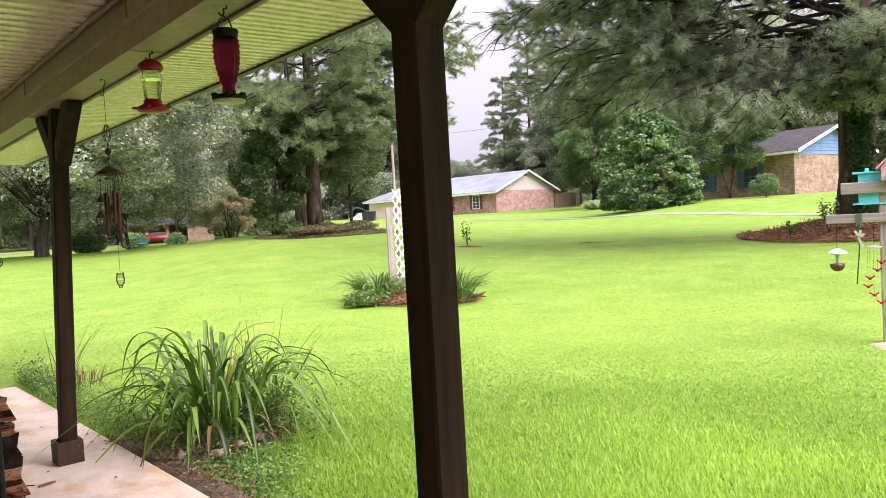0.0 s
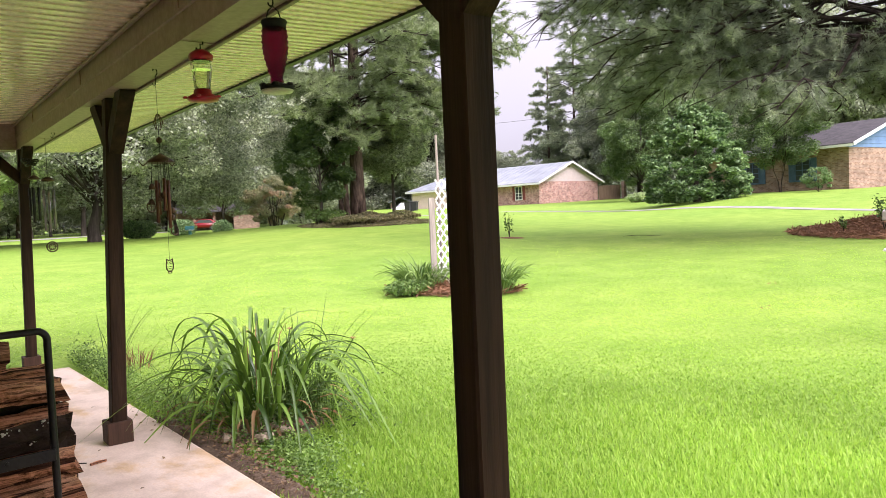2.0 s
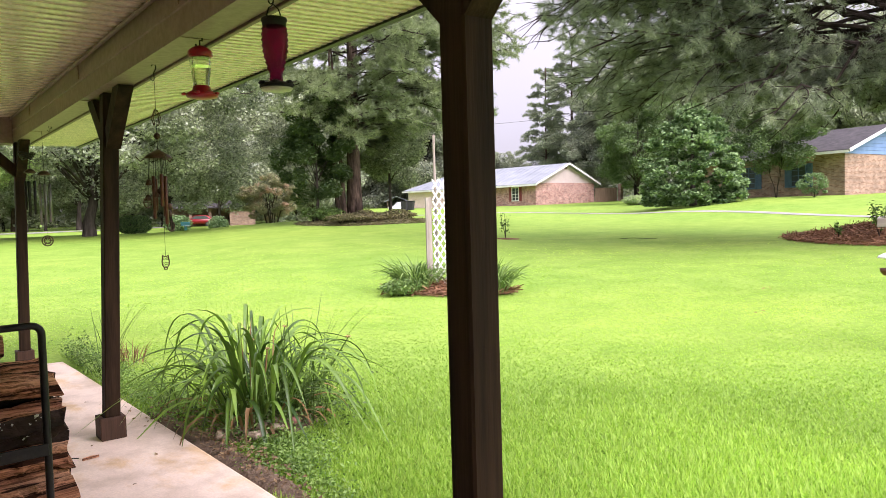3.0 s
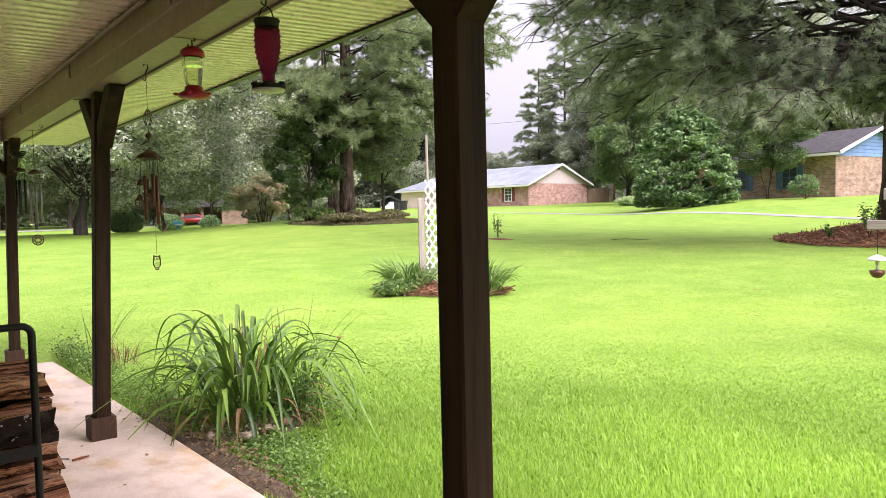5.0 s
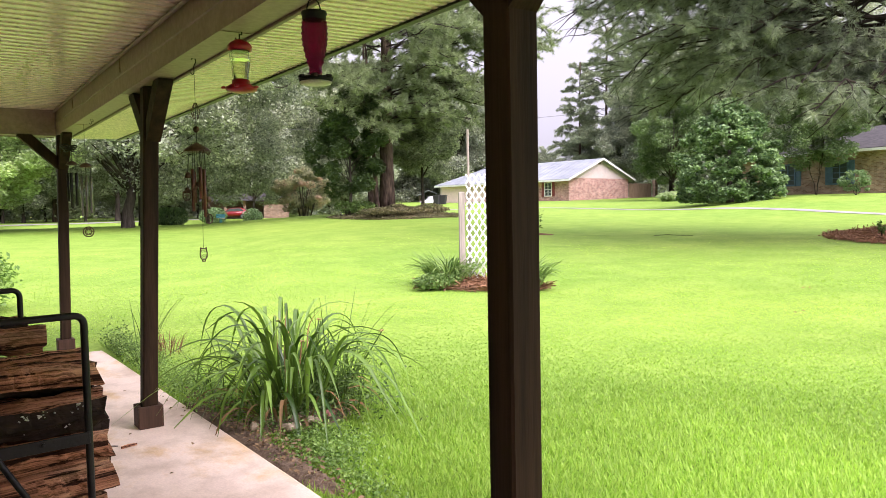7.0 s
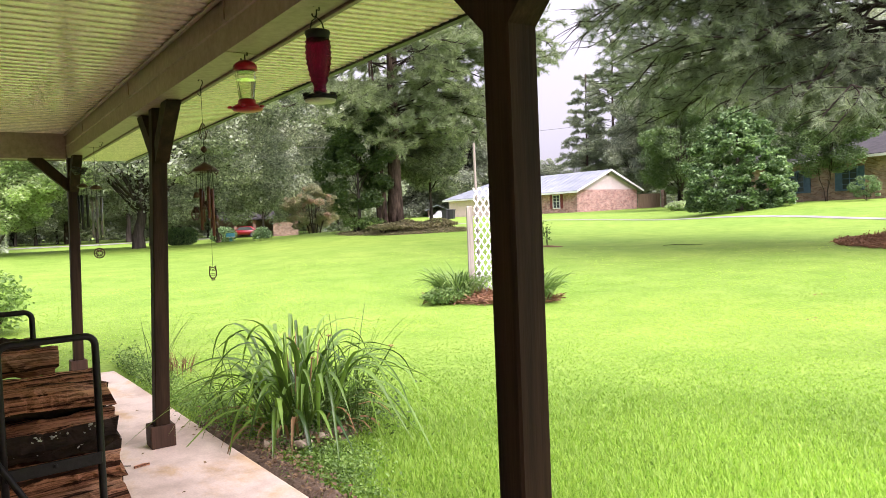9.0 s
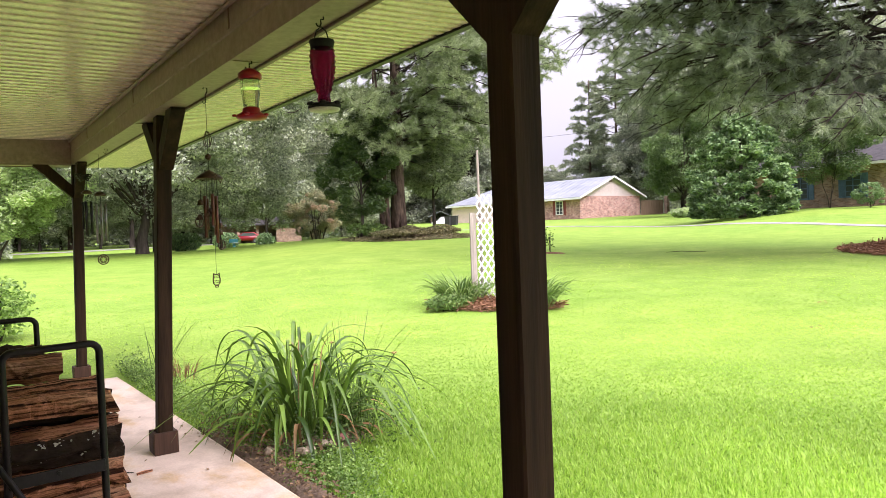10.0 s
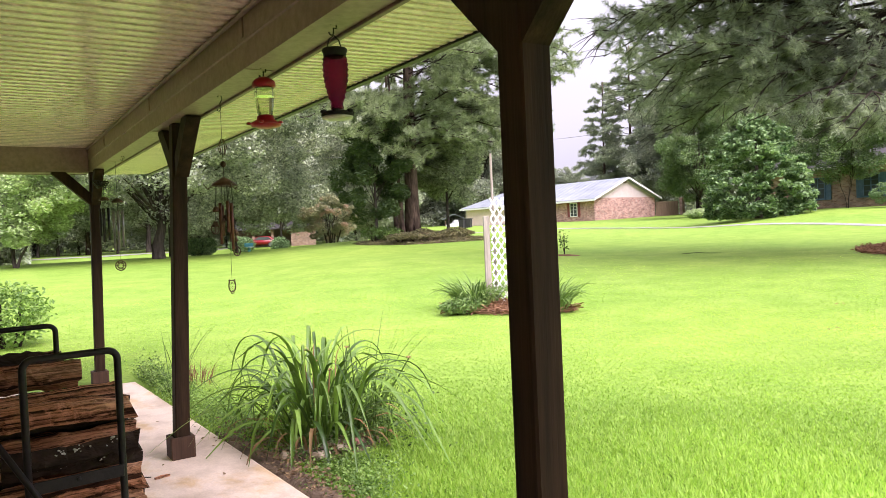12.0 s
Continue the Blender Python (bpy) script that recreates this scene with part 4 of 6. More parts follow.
def broadleaf(name, label, category, base, height, crown_r, crown_base, d, leaf, n_clumps, n_leaf, size, seed, clump=0.3, squash=0.75, group="", trunk_mat=None, multi=1, fill=0.35, up=1.1):
    """A tree with a trunk, limbs and a crown of many leaf clumps with gaps between them."""
    rng = np.random.default_rng(seed)
    ob = thing(name, Matrix.Translation(base), label, category, group)
    bm = bmesh.new()
    tops = []
    for q in range(multi):
        lean = Vector((rng.uniform(-1, 1), rng.uniform(-1, 1), 0)) * (0.0 if multi == 1 else crown_r * 0.45)
        h = crown_base + (height - crown_base) * 0.6
        pts = [Vector((0, 0, -0.2)) + lean * 0.04, Vector((0, 0, 0.0)) + lean * 0.05, lean * 0.15 + Vector((0, 0, crown_base * 0.5)), lean * 0.4 + Vector((rng.uniform(-.1, .1) * crown_r * .3, 0, crown_base)), lean + Vector((0, 0, h))]
        r0 = d / 2 / math.sqrt(multi)
        tube(bm, pts, [r0 * 1.7, r0 * 1.3, r0, r0 * 0.85, r0 * 0.3], 12)
        tops.append((pts[3], pts[4]))
    centre = Vector((0, 0, (height + crown_base) / 2))
    hz = (height - crown_base) / 2
    cents = []
    for k in range(n_clumps):
        v = rng.normal(size=3)
        v /= np.linalg.norm(v)
        q = rng.uniform(fill, 1.0) ** 0.6
        wob = 1 + 0.22 * math.sin(3.1 * math.atan2(v[1], v[0]) + seed) * (1 - abs(v[2]))
        c = centre + Vector((v[0] * crown_r * q * wob, v[1] * crown_r * q * wob, v[2] * hz * q))
        cents.append(c)
        if k % 3 == 0 or multi > 1 and k % 2 == 0:
            a, b = tops[k % len(tops)]
            s = a.lerp(b, float(rng.uniform(0, 0.9)))
            if c.z > s.z - hz * 0.6:
                limb_mesh(bm, wander(s, c, 0.05 * crown_r, rng), d * 0.14 / math.sqrt(multi), d * 0.02, 5)
    part("trunk", bm, trunk_mat or OAKBARK, ob, "", True)
    per = max(1, n_leaf // n_clumps)
    P = []
    for c in cents:
        s = crown_r * clump * rng.uniform(0.55, 1.2)
        g = rng.normal(size=(per, 3))
        g /= np.maximum(np.linalg.norm(g, axis=1)[:, None], 1e-6)
        g *= rng.uniform(0.2, 1, (per, 1)) ** 0.5
        P.append(np.array(c) + g * np.array([s, s, s * squash]))
    P = np.vstack(P)
    V, F = leaf_quads(P, size, rng, up)
    fast_mesh("crown", V, F, leaf, ob)
    return ob


def needles(tips, dirs, rng, length, count, width):
    """Bottle-brush tufts of needles at tips, fanned round dirs: swept forward at the tip, standing out behind it."""
    T, D = np.repeat(tips, count, 0), np.repeat(dirs, count, 0)
    n = len(T)
    j = rng.normal(size=(n, 3))
    j -= D * (j * D).sum(1)[:, None]
    j /= np.maximum(np.linalg.norm(j, axis=1)[:, None], 1e-6)
    back = rng.uniform(0, 1, (n, 1))
    ang = 0.2 + 1.05 * back + rng.normal(0, 0.18, (n, 1))
    d = D * np.cos(ang) + j * np.sin(ang)
    o = T - D * back * length * 1.1
    L = length * rng.uniform(0.75, 1.1, (n, 1))
    s = np.cross(d, rng.normal(size=(n, 3)))
    s /= np.maximum(np.linalg.norm(s, axis=1)[:, None], 1e-6)
    tip = o + d * L
    tip[:, 2] -= 0.1 * L[:, 0]
    return np.stack([o - s * width, o + s * width, tip], 1).reshape(-1, 3)


def pine(name, label, base, height, d, limbs, seed, needle_mat, needle_len=0.24, count=14, width=0.007, bare=0, spread=None, twigs=9, flare=1.35, group="pine trees", droop=0.12, inner=0.3, tufts=4, hem=None, thick=0.11):
    """A pine: a tall trunk, spreading limbs, twigs with tufts of needles, some dead branches."""
    rng = np.random.default_rng(seed)
    ob = thing(name, Matrix.Translation(base), label, "tree", group)
    bm, line = trunk_mesh(height, d, seed, 0.012, flare)
    part("trunk", bm, BARK, ob, "", True)
    bm = bmesh.new()
    tips, dirs = [], []
    for (z, ang, L, rise) in limbs:
        a = radians(ang)
        out = Vector((math.sin(a), math.cos(a), 0))
        r_at = d * 0.5 * (1 - 0.72 * z / height)
        p0 = out * r_at * 0.6 + Vector((0, 0, z))
        p1 = out * L + Vector((0, 0, z + rise * L))
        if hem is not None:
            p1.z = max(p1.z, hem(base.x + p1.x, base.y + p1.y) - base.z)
        pts = wander(p0, p1, droop * L * (1 if rise >= 0 else 0.7), rng, 7, 0.13 if hem is not None else 0.07)
        limb_mesh(bm, pts, max(0.03, d * thick * (1 - 0.5 * z / height)), 0.014, 6)
        side = Vector((out.y, -out.x, 0))
        n_tw = int(twigs * L / 5) + 3
        for k in range(n_tw):
            t = inner + (1 - inner) * (k + rng.uniform(0, 1)) / n_tw
            i = min(int(t * 6), 5)
            p = pts[i].lerp(pts[i + 1], t * 6 - i)
            w = L * 0.3 * (1.15 - 0.7 * t) * rng.uniform(0.5, 1.2)
            q = (side * rng.choice((-1, 1)) * rng.uniform(0.4, 1) + out * rng.uniform(0.2, 0.9) + Vector((0, 0, rng.uniform(-0.45, 0.45) - (0.3 if hem is not None and rise < -0.1 else 0)))).normalized()
            e = p + q * w
            tw = wander(p, e, 0.04 * w, rng, 4, 0.08)
            limb_mesh(bm, tw, 0.018, 0.005, 4)
            m = int(2 + w * tufts)
            for s in range(m):
                u = 0.25 + 0.75 * (s + rng.uniform(0, 1)) / m
                ii = min(int(u * 3), 2)
                c = tw[ii].lerp(tw[ii + 1], u * 3 - ii)
                dv = (q + Vector(rng.normal(size=3)) * 0.75 + Vector((0, 0, 0.2))).normalized()
                ext = rng.uniform(0.05, 0.3) * min(1, w)
                c = c + dv * ext
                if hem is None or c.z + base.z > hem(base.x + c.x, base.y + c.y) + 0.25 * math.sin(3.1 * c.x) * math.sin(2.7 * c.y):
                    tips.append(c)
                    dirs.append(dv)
    for k in range(bare):
        z = rng.uniform(0.22, 0.6) * height
        a = rng.uniform(0, 6.28)
        out = Vector((math.sin(a), math.cos(a), 0))
        L = rng.uniform(1.0, 4.0)
        pts = wander(out * d * 0.3 + Vector((0, 0, z)), out * L + Vector((0, 0, z + rng.uniform(-0.35, 0.1) * L)), 0.15, rng, 6, 0.09)
        limb_mesh(bm, pts, 0.034, 0.008, 5)
        for q in range(4):
            i = rng.integers(2, 5)
            e = pts[i] + Vector(rng.normal(size=3)) * 0.5
            limb_mesh(bm, wander(pts[i], e, -0.05, rng, 4, 0.1), 0.017, 0.005, 4)
    part("branchwork", bm, TWIG, ob, "dark bare twigs and limbs")
    V = needles(np.array(tips), np.array(dirs), rng, needle_len, count, width)
    fast_mesh("crown", V, np.arange(len(V)).reshape(-1, 3), needle_mat, ob)
    return ob


def ring_limbs(rng, z0, z1, n, L0, L1, rise=(-0.15, 0.15), prefer=None, share=0.0, width=60):
    out = []
    for k in range(n):
        t = (k + rng.uniform(0, 1)) / n
        z = z0 + (z1 - z0) * t
        a = rng.uniform(0, 360)
        if prefer is not None and rng.uniform() < share:
            a = prefer + rng.uniform(-width, width)
        out.append((z, a, (L0 + (L1 - L0) * t) * rng.uniform(0.7, 1.15), rng.uniform(*rise)))
    return out


# mulch mounds under the two pines
M1, M2 = spot(69.7, 22.3), spot(31.3, 34.4)
patch("mulch_bed", M1, 2.5, 3.0, radians(-15), 0.42, MULCH, "reddish pine straw mound round a big pine", 3, 0.1)
patch("mulch_bed", M2, 3.1, 2.5, radians(-31), 0.42, MOUND, "brown pine straw mound with brush under a pine", 4, 0.1)

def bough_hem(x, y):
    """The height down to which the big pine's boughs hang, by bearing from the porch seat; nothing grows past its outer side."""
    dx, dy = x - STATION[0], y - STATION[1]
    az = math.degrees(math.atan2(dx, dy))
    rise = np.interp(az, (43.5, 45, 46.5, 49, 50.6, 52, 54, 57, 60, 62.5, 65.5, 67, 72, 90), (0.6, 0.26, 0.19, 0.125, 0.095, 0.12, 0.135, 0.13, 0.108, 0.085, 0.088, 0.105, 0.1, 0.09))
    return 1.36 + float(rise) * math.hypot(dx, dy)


rng0 = np.random.default_rng(21)
near_limbs = ring_limbs(rng0, 4.6, 6.6, 22, 8.2, 9.8, (-0.2, 0.0), -36, 1.0, 28) + ring_limbs(rng0, 6.2, 11.0, 40, 9.4, 8.5, (-0.14, 0.12), -48, 1.0, 46) + ring_limbs(rng0, 10.5, 16.5, 26, 7.0, 3.5, (0.0, 0.3))
near_limbs += ring_limbs(rng0, 3.4, 5.2, 17, 3.0, 6.0, (-0.25, -0.02), -150, 1.0, 34) + ring_limbs(rng0, 3.6, 6.0, 17, 4.0, 6.5, (-0.2, 0.0), 175, 1.0, 45)
near_limbs += ring_limbs(rng0, 3.9, 5.0, 16, 3.2, 6.0, (-0.5, -0.26), -62, 1.0, 24) + ring_limbs(rng0, 3.0, 4.4, 17, 1.8, 3.6, (-0.3, -0.05), -112, 1.0, 60) + ring_limbs(rng0, 4.0, 5.2, 13, 3.0, 5.5, (-0.42, -0.16), -25, 1.0, 40) + ring_limbs(rng0, 6.0, 8.5, 14, 3.5, 6.5, (-0.2, 0.05), -90, 1.0, 50)
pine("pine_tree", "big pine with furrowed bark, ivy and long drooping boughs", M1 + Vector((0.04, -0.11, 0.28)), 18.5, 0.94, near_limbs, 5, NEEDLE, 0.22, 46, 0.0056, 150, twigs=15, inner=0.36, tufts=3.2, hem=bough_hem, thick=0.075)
rng0 = np.random.default_rng(22)
left_limbs = ring_limbs(rng0, 3.2, 5.5, 14, 3.0, 4.8, (-0.15, 0.05)) + ring_limbs(rng0, 3.8, 7.0, 13, 2.5, 4.8, (-0.2, 0.05), 210, 1.0, 60) + ring_limbs(rng0, 4.6, 8.5, 20, 5.0, 6.4, (-0.12, 0.1)) + ring_limbs(rng0, 4.0, 9.0, 16, 6.6, 8.3, (-0.06, 0.1), 120, 1.0, 18) + ring_limbs(rng0, 8.0, 18.0, 34, 7.0, 2.5, (-0.05, 0.25))
pine("pine_tree", "tall pine with a straight dark trunk on a mulch mound", spot(30.6, 35.0, 0.25), 20.0, 0.68, left_limbs, 6, NEEDLE_B, 0.27, 40, 0.009, 14, twigs=15, tufts=4.5, flare=1.15, thick=0.06, inner=0.14)


def ivy_on_trunk():
    rng = np.random.default_rng(9)
    base = M1 + Vector((0.04, -0.11, 0.28))
    n = 2600
    z = rng.uniform(0.0, 4.6, n)
    face = math.atan2(STATION[1] - base.y, STATION[0] - base.x)
    a = face + rng.normal(0, 0.3, n) + 0.3
    r = 0.47 * (1 - 0.72 * z / 18.5) + 0.03 + rng.uniform(0, 0.07, n) + 0.12 * np.exp(-z / 0.45)
    P = np.stack([base.x + r * np.cos(a), base.y + r * np.sin(a), base.z + z], 1)
    V, F = leaf_quads(P, 0.1, rng, 0.2, 1.2)
    tagged(fast_mesh("ivy", V, F, IVY), "dark green ivy climbing the pine trunk", "ivy", kind="stuff")


ivy_on_trunk()

# slim trunks and dark evergreen beside the far pine
broadleaf("cedar_tree", "small dark cedar standing beside the pine", "tree", spot(27.8, 34.0, 0.35), 5.4, 1.7, 0.7, 0.16, foliage("cedar_leaf", (0.035, 0.07, 0.03), (0.1, 0.15, 0.05), 0.6, 0.25, 0.8), 60, 26000, 0.14, 31, 0.28, 0.9)
broadleaf("cedar_tree", "dark evergreen filling in behind the pine", "tree", spot(33.4, 38.0, 0.2), 6.5, 2.4, 1.6, 0.16, WOODLEAF, 50, 20000, 0.17, 32, 0.3, 0.8)
for k, (daz, rr) in enumerate(((29.85, 34.2), (29.4, 34.8))):
    bm, _ = trunk_mesh(9.0, 0.22, 40 + k, 0.025, 1.3, 8)
    ob = thing("young_pine", Matrix.Translation(spot(daz, rr, 0.4)), "slim dark young pine stem beside the big trunk", "tree", "young pine stems")
    part("trunk", bm, BARK, ob, "", True)

# oak with its broad crown, and a lighter tree
broadleaf("oak_tree", "broad oak with a thick flared trunk and dark grey-green leaves", "tree", spot(11.7, 39.0), 14.5, 8.6, 1.5, 0.52, OAKLEAF, 230, 185000, 0.165, 33, 0.17, 0.6, up=0.45)
broadleaf("oak_tree", "broad oak with low spreading leafy boughs", "tree", spot(17.2, 52.0), 16.5, 7.5, 1.7, 0.24, OAKLEAF, 150, 120000, 0.21, 34, 0.2, 0.65, up=0.45)
broadleaf("tree", "bright green young tree by the lawn edge", "tree", spot(2.6, 37.0), 6.4, 3.4, 0.9, 0.2, LIMELEAF, 80, 36000, 0.17, 35, 0.27, 0.7, multi=3)
broadleaf("tree", "light green tree beyond the lawn", "tree", spot(-3.0, 44.0), 9.0, 4.5, 1.0, 0.3, LIMELEAF, 70, 30000, 0.22, 36, 0.27, 0.7)
bm, _ = trunk_mesh(11.0, 0.5, 77, 0.02, 1.15)
ob = thing("bare_tree", Matrix.Translation(spot(12.75, 44.0)), "grey straight tree trunk behind the oak", "tree")
part("trunk", bm, OAKBARK, ob, "", True)

# crape myrtle, magnolia, shrubs
broadleaf("crape_myrtle", "spreading crape myrtle with faded pink flower tips", "shrub", spot(24.3, 47.0), 3.6, 1.75, 0.4, 0.26, CRAPELEAF, 70, 22000, 0.11, 37, 0.22, 0.7, multi=6)


def magnolia(base, height, crown_r, seed):
    rng = np.random.default_rng(seed)
    ob = thing("magnolia_tree", Matrix.Translation(base), "large dense magnolia with glossy dark leaves to the ground", "tree")
    bm, _ = trunk_mesh(height * 0.85, 0.35, seed, 0.01)
    part("trunk", bm, OAKBARK, ob, "", True)
    P = []
    for k in range(460):
        t = rng.uniform(0, 1) ** 1.3
        prof = (1 - t ** 2.0) ** 0.75 * (0.8 + 0.22 * min(1, t / 0.25))
        a = rng.uniform(0, 2 * np.pi)
        q = rng.uniform(0.72, 1.06)
        wob = 1 + 0.13 * math.sin(4 * a + 7 * t) + 0.08 * math.sin(7 * a - 5 * t)
        c = np.array([crown_r * prof * q * wob * math.cos(a), crown_r * prof * q * wob * math.sin(a), 0.12 + t * (height - 0.2)])
        n = 90
        g = rng.normal(size=(n, 3))
        g /= np.linalg.norm(g, axis=1)[:, None]
        P.append(c + g * rng.uniform(0.3, 1, (n, 1)) * np.array([0.36, 0.36, 0.22]))
    P = np.vstack(P)
    P[:, 2] = np.maximum(P[:, 2], 0.05)
    V, F = leaf_quads(P, 0.24, rng, 0.7, 2.0)
    fast_mesh("crown", V, F, MAGLEAF, ob)


magnolia(spot(56.3, 47.0), 6.1, 3.0, 41)
broadleaf("tree", "dark leafy tree overhanging the tan brick house", "tree", spot(61.9, 49.0), 7.9, 2.7, 1.3, 0.07, MIDLEAF, 110, 40000, 0.15, 38, 0.26, 0.8, multi=3, trunk_mat=TWIG)
broadleaf("tree", "rounded mid-green tree behind the board fence", "tree", spot(52.4, 72.0), 11.5, 4.0, 0.8, 0.25, MIDLEAF, 110, 46000, 0.2, 49, 0.26, 0.75)
broadleaf("tree", "low leafy tree shading the carport house", "tree", spot(20.6, 84.0), 11.0, 5.6, 1.9, 0.3, OAKLEAF, 80, 30000, 0.3, 39, 0.26, 0.7, up=0.45)


def round_shrub(name, label, base, rx, ry, h, leaf, n, size, seed, category="shrub", boxy=0.0, group=""):
    rng = np.random.default_rng(seed)
    ob = thing(name, Matrix.Translation(base), label, category, group)
    bm = bmesh.new()
    for k in range(9):
        a = rng.uniform(0, 6.28)
        e = Vector((rx * 0.8 * math.cos(a) * rng.uniform(0.3, 1), ry * 0.8 * math.sin(a) * rng.uniform(0.3, 1), h * rng.uniform(0.6, 0.95)))
        limb_mesh(bm, wander(Vector((0.1 * math.cos(a), 0.1 * math.sin(a), -0.1)), e, 0.05 * h, rng, 4), 0.03 * h, 0.006, 5)
    part("stems", bm, TWIG, ob)
    g = rng.normal(size=(n, 3))
    g /= np.linalg.norm(g, axis=1)[:, None]
    if boxy:
        g = np.sign(g) * np.abs(g) ** (1 - boxy)
    q = rng.uniform(0.45, 1.05, (n, 1)) ** 0.7
    wob = 1 + 0.12 * np.sin(5 * g[:, :1] * 3 + seed) * np.sin(4 * g[:, 1:2] * 3)
    P = g * q * wob * np.array([rx, ry, h * 0.5]) + np.array([0, 0, h * 0.52])
    P[:, 2] = np.maximum(P[:, 2], 0.03)
    V, F = leaf_quads(P, size, rng, 0.4)
    fast_mesh("foliage", V, F, leaf, ob)
    return ob


round_shrub("boxwood_shrub", "clipped dark green boxwood hedge ball near the oak", spot(14.6, 43.0), 0.8, 0.75, 0.95, MAGLEAF, 7000, 0.11, 42, boxy=0.35)
round_shrub("azalea_shrub", "leafy green shrub beside the porch end", spot(1.9, 11.6), 0.55, 0.55, 0.88, AZALEA, 2300, 0.07, 43)
broadleaf("holly_shrub", "low dark loose shrub in front of the tan brick house", "shrub", spot(64.3, 47.0), 1.45, 0.8, 0.1, 0.06, MAGLEAF, 26, 3600, 0.09, 44, 0.34, 0.7, multi=4)
round_shrub("hosta_clump", "yellow-green low plants beside the fence", spot(52.3, 66.0), 1.5, 1.0, 0.8, LIMELEAF, 3000, 0.22, 45)
round_shrub("shrub", "small dark bush near the carport", spot(20.4, 78.0), 1.0, 0.8, 1.7, MAGLEAF, 3000, 0.16, 46)
round_shrub("shrub", "dark green bush beside the street", spot(17.6, 80.0), 1.4, 1.0, 1.8, MAGLEAF, 4000, 0.18, 48)
round_shrub("shrub", "small dark bush on the street side", spot(0.4, 45.0), 2.2, 1.2, 1.5, WOODLEAF, 6000, 0.16, 47)
BRUSH = foliage("brush_leaf", (0.07, 0.065, 0.035), (0.25, 0.23, 0.12), 0.6, 0.25, 1.0)
for k, (az, rr, h, w, leafy) in enumerate(((34.4, 34.4, 0.22, 0.7, 0), (33.2, 33.5, 0.25, 0.6, 0), (32.0, 33.0, 0.2, 0.9, 0), (30.2, 33.4, 0.3, 0.6, 0), (28.6, 33.6, 0.6, 0.7, 1), (27.6, 34.0, 0.6, 0.7, 1), (33.9, 35.4, 0.35, 0.7, 0), (31.4, 34.4, 0.4, 0.5, 0), (30.8, 32.6, 0.25, 0.8, 0), (29.6, 32.4, 0.3, 0.7, 0))):
    round_shrub("brush", "low green brush on the mulch mound" if leafy else "low brown tangled brush on the mulch mound", spot(az, rr, 0.2), w, w * 0.8, h, WEED if leafy else BRUSH, 800, 0.1, 60 + k, group="mound brush")

# distant woods
WOOD_A = broadleaf("woodland_tree", "tall dark woodland tree behind the houses", "tree", Vector((0, 0, 0)), 20.0, 6.5, 2.0, 0.5, WOODLEAF, 150, 72000, 0.3, 51, 0.24, 0.7, up=0.5, group="woodland trees")
WOOD_B = broadleaf("woodland_tree", "tall leafy woodland tree behind the houses", "tree", Vector((0, 0, 0)), 17.0, 6.0, 1.5, 0.45, OAKLEAF, 150, 68000, 0.3, 52, 0.25, 0.7, up=0.5, group="woodland trees")
rng0 = np.random.default_rng(23)
WOOD_P = pine("pine_tree", "tall distant pine in the woods", Vector((0, 0, 0)), 24.0, 0.5, ring_limbs(rng0, 5, 23.5, 84, 5.6, 1.8, (-0.08, 0.25)), 7, NEEDLE_HAZED, 0.5, 22, 0.026, 4, twigs=10, group="woodland pines")
places = []
rng0 = np.random.default_rng(24)
for az in np.arange(-9, 39.5, 3.4):
    places.append((az + rng0.uniform(-1, 1), (rng0.uniform(72, 84) if az < 3 else rng0.uniform(99, 110)) if az < 26 else rng0.uniform(112, 120), rng0.uniform(0.95, 1.25), "AB"[int(rng0.integers(0, 2))]))
for az in np.arange(-8, 39.5, 3.7):
    places.append((az + rng0.uniform(-1, 1), rng0.uniform(100, 118), rng0.uniform(1.0, 1.3), "ABP"[int(rng0.integers(0, 3))]))
places += [(41.2, 112, 0.5, "B"), (43.0, 118, 0.42, "A"), (45.6, 108, 0.82, "P"), (47.6, 104, 0.98, "P"), (49.6, 106, 0.95, "P"), (46.6, 112, 0.6, "A"), (49.0, 100, 0.68, "B"), (52.2, 99, 1.15, "B"), (54.0, 96, 1.1, "A"), (56.5, 86, 1.0, "P")]
for az in np.arange(56, 82, 3.4):
    places.append((az + rng0.uniform(-1, 1), rng0.uniform(78, 92), rng0.uniform(0.85, 1.1), "ABP"[int(rng0.integers(0, 3))]))
places += [(60.5, 60, 0.55, "A"), (-3, 58, 0.7, "B"), (26.2, 70, 0.7, "B"), (14.5, 112, 1.2, "A"), (4, 105, 0.7, "A"), (6.5, 108, 0.75, "B"), (9, 104, 0.65, "A"), (11.5, 107, 0.7, "B"), (14, 105, 0.7, "A"), (16.5, 108, 0.7, "B"), (19, 106, 0.7, "A"), (21.5, 108, 0.75, "B"), (24, 106, 0.7, "A"), (27.5, 58, 0.62, "A")]
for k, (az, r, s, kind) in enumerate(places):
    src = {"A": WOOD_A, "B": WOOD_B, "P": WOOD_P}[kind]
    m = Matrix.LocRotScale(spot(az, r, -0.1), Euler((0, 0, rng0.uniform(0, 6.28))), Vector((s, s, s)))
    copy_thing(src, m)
for src, (az, r) in ((WOOD_A, (84, 95)), (WOOD_B, (87, 80)), (WOOD_P, (90, 90))):
    src.matrix_world = Matrix.Translation(spot(az, r))


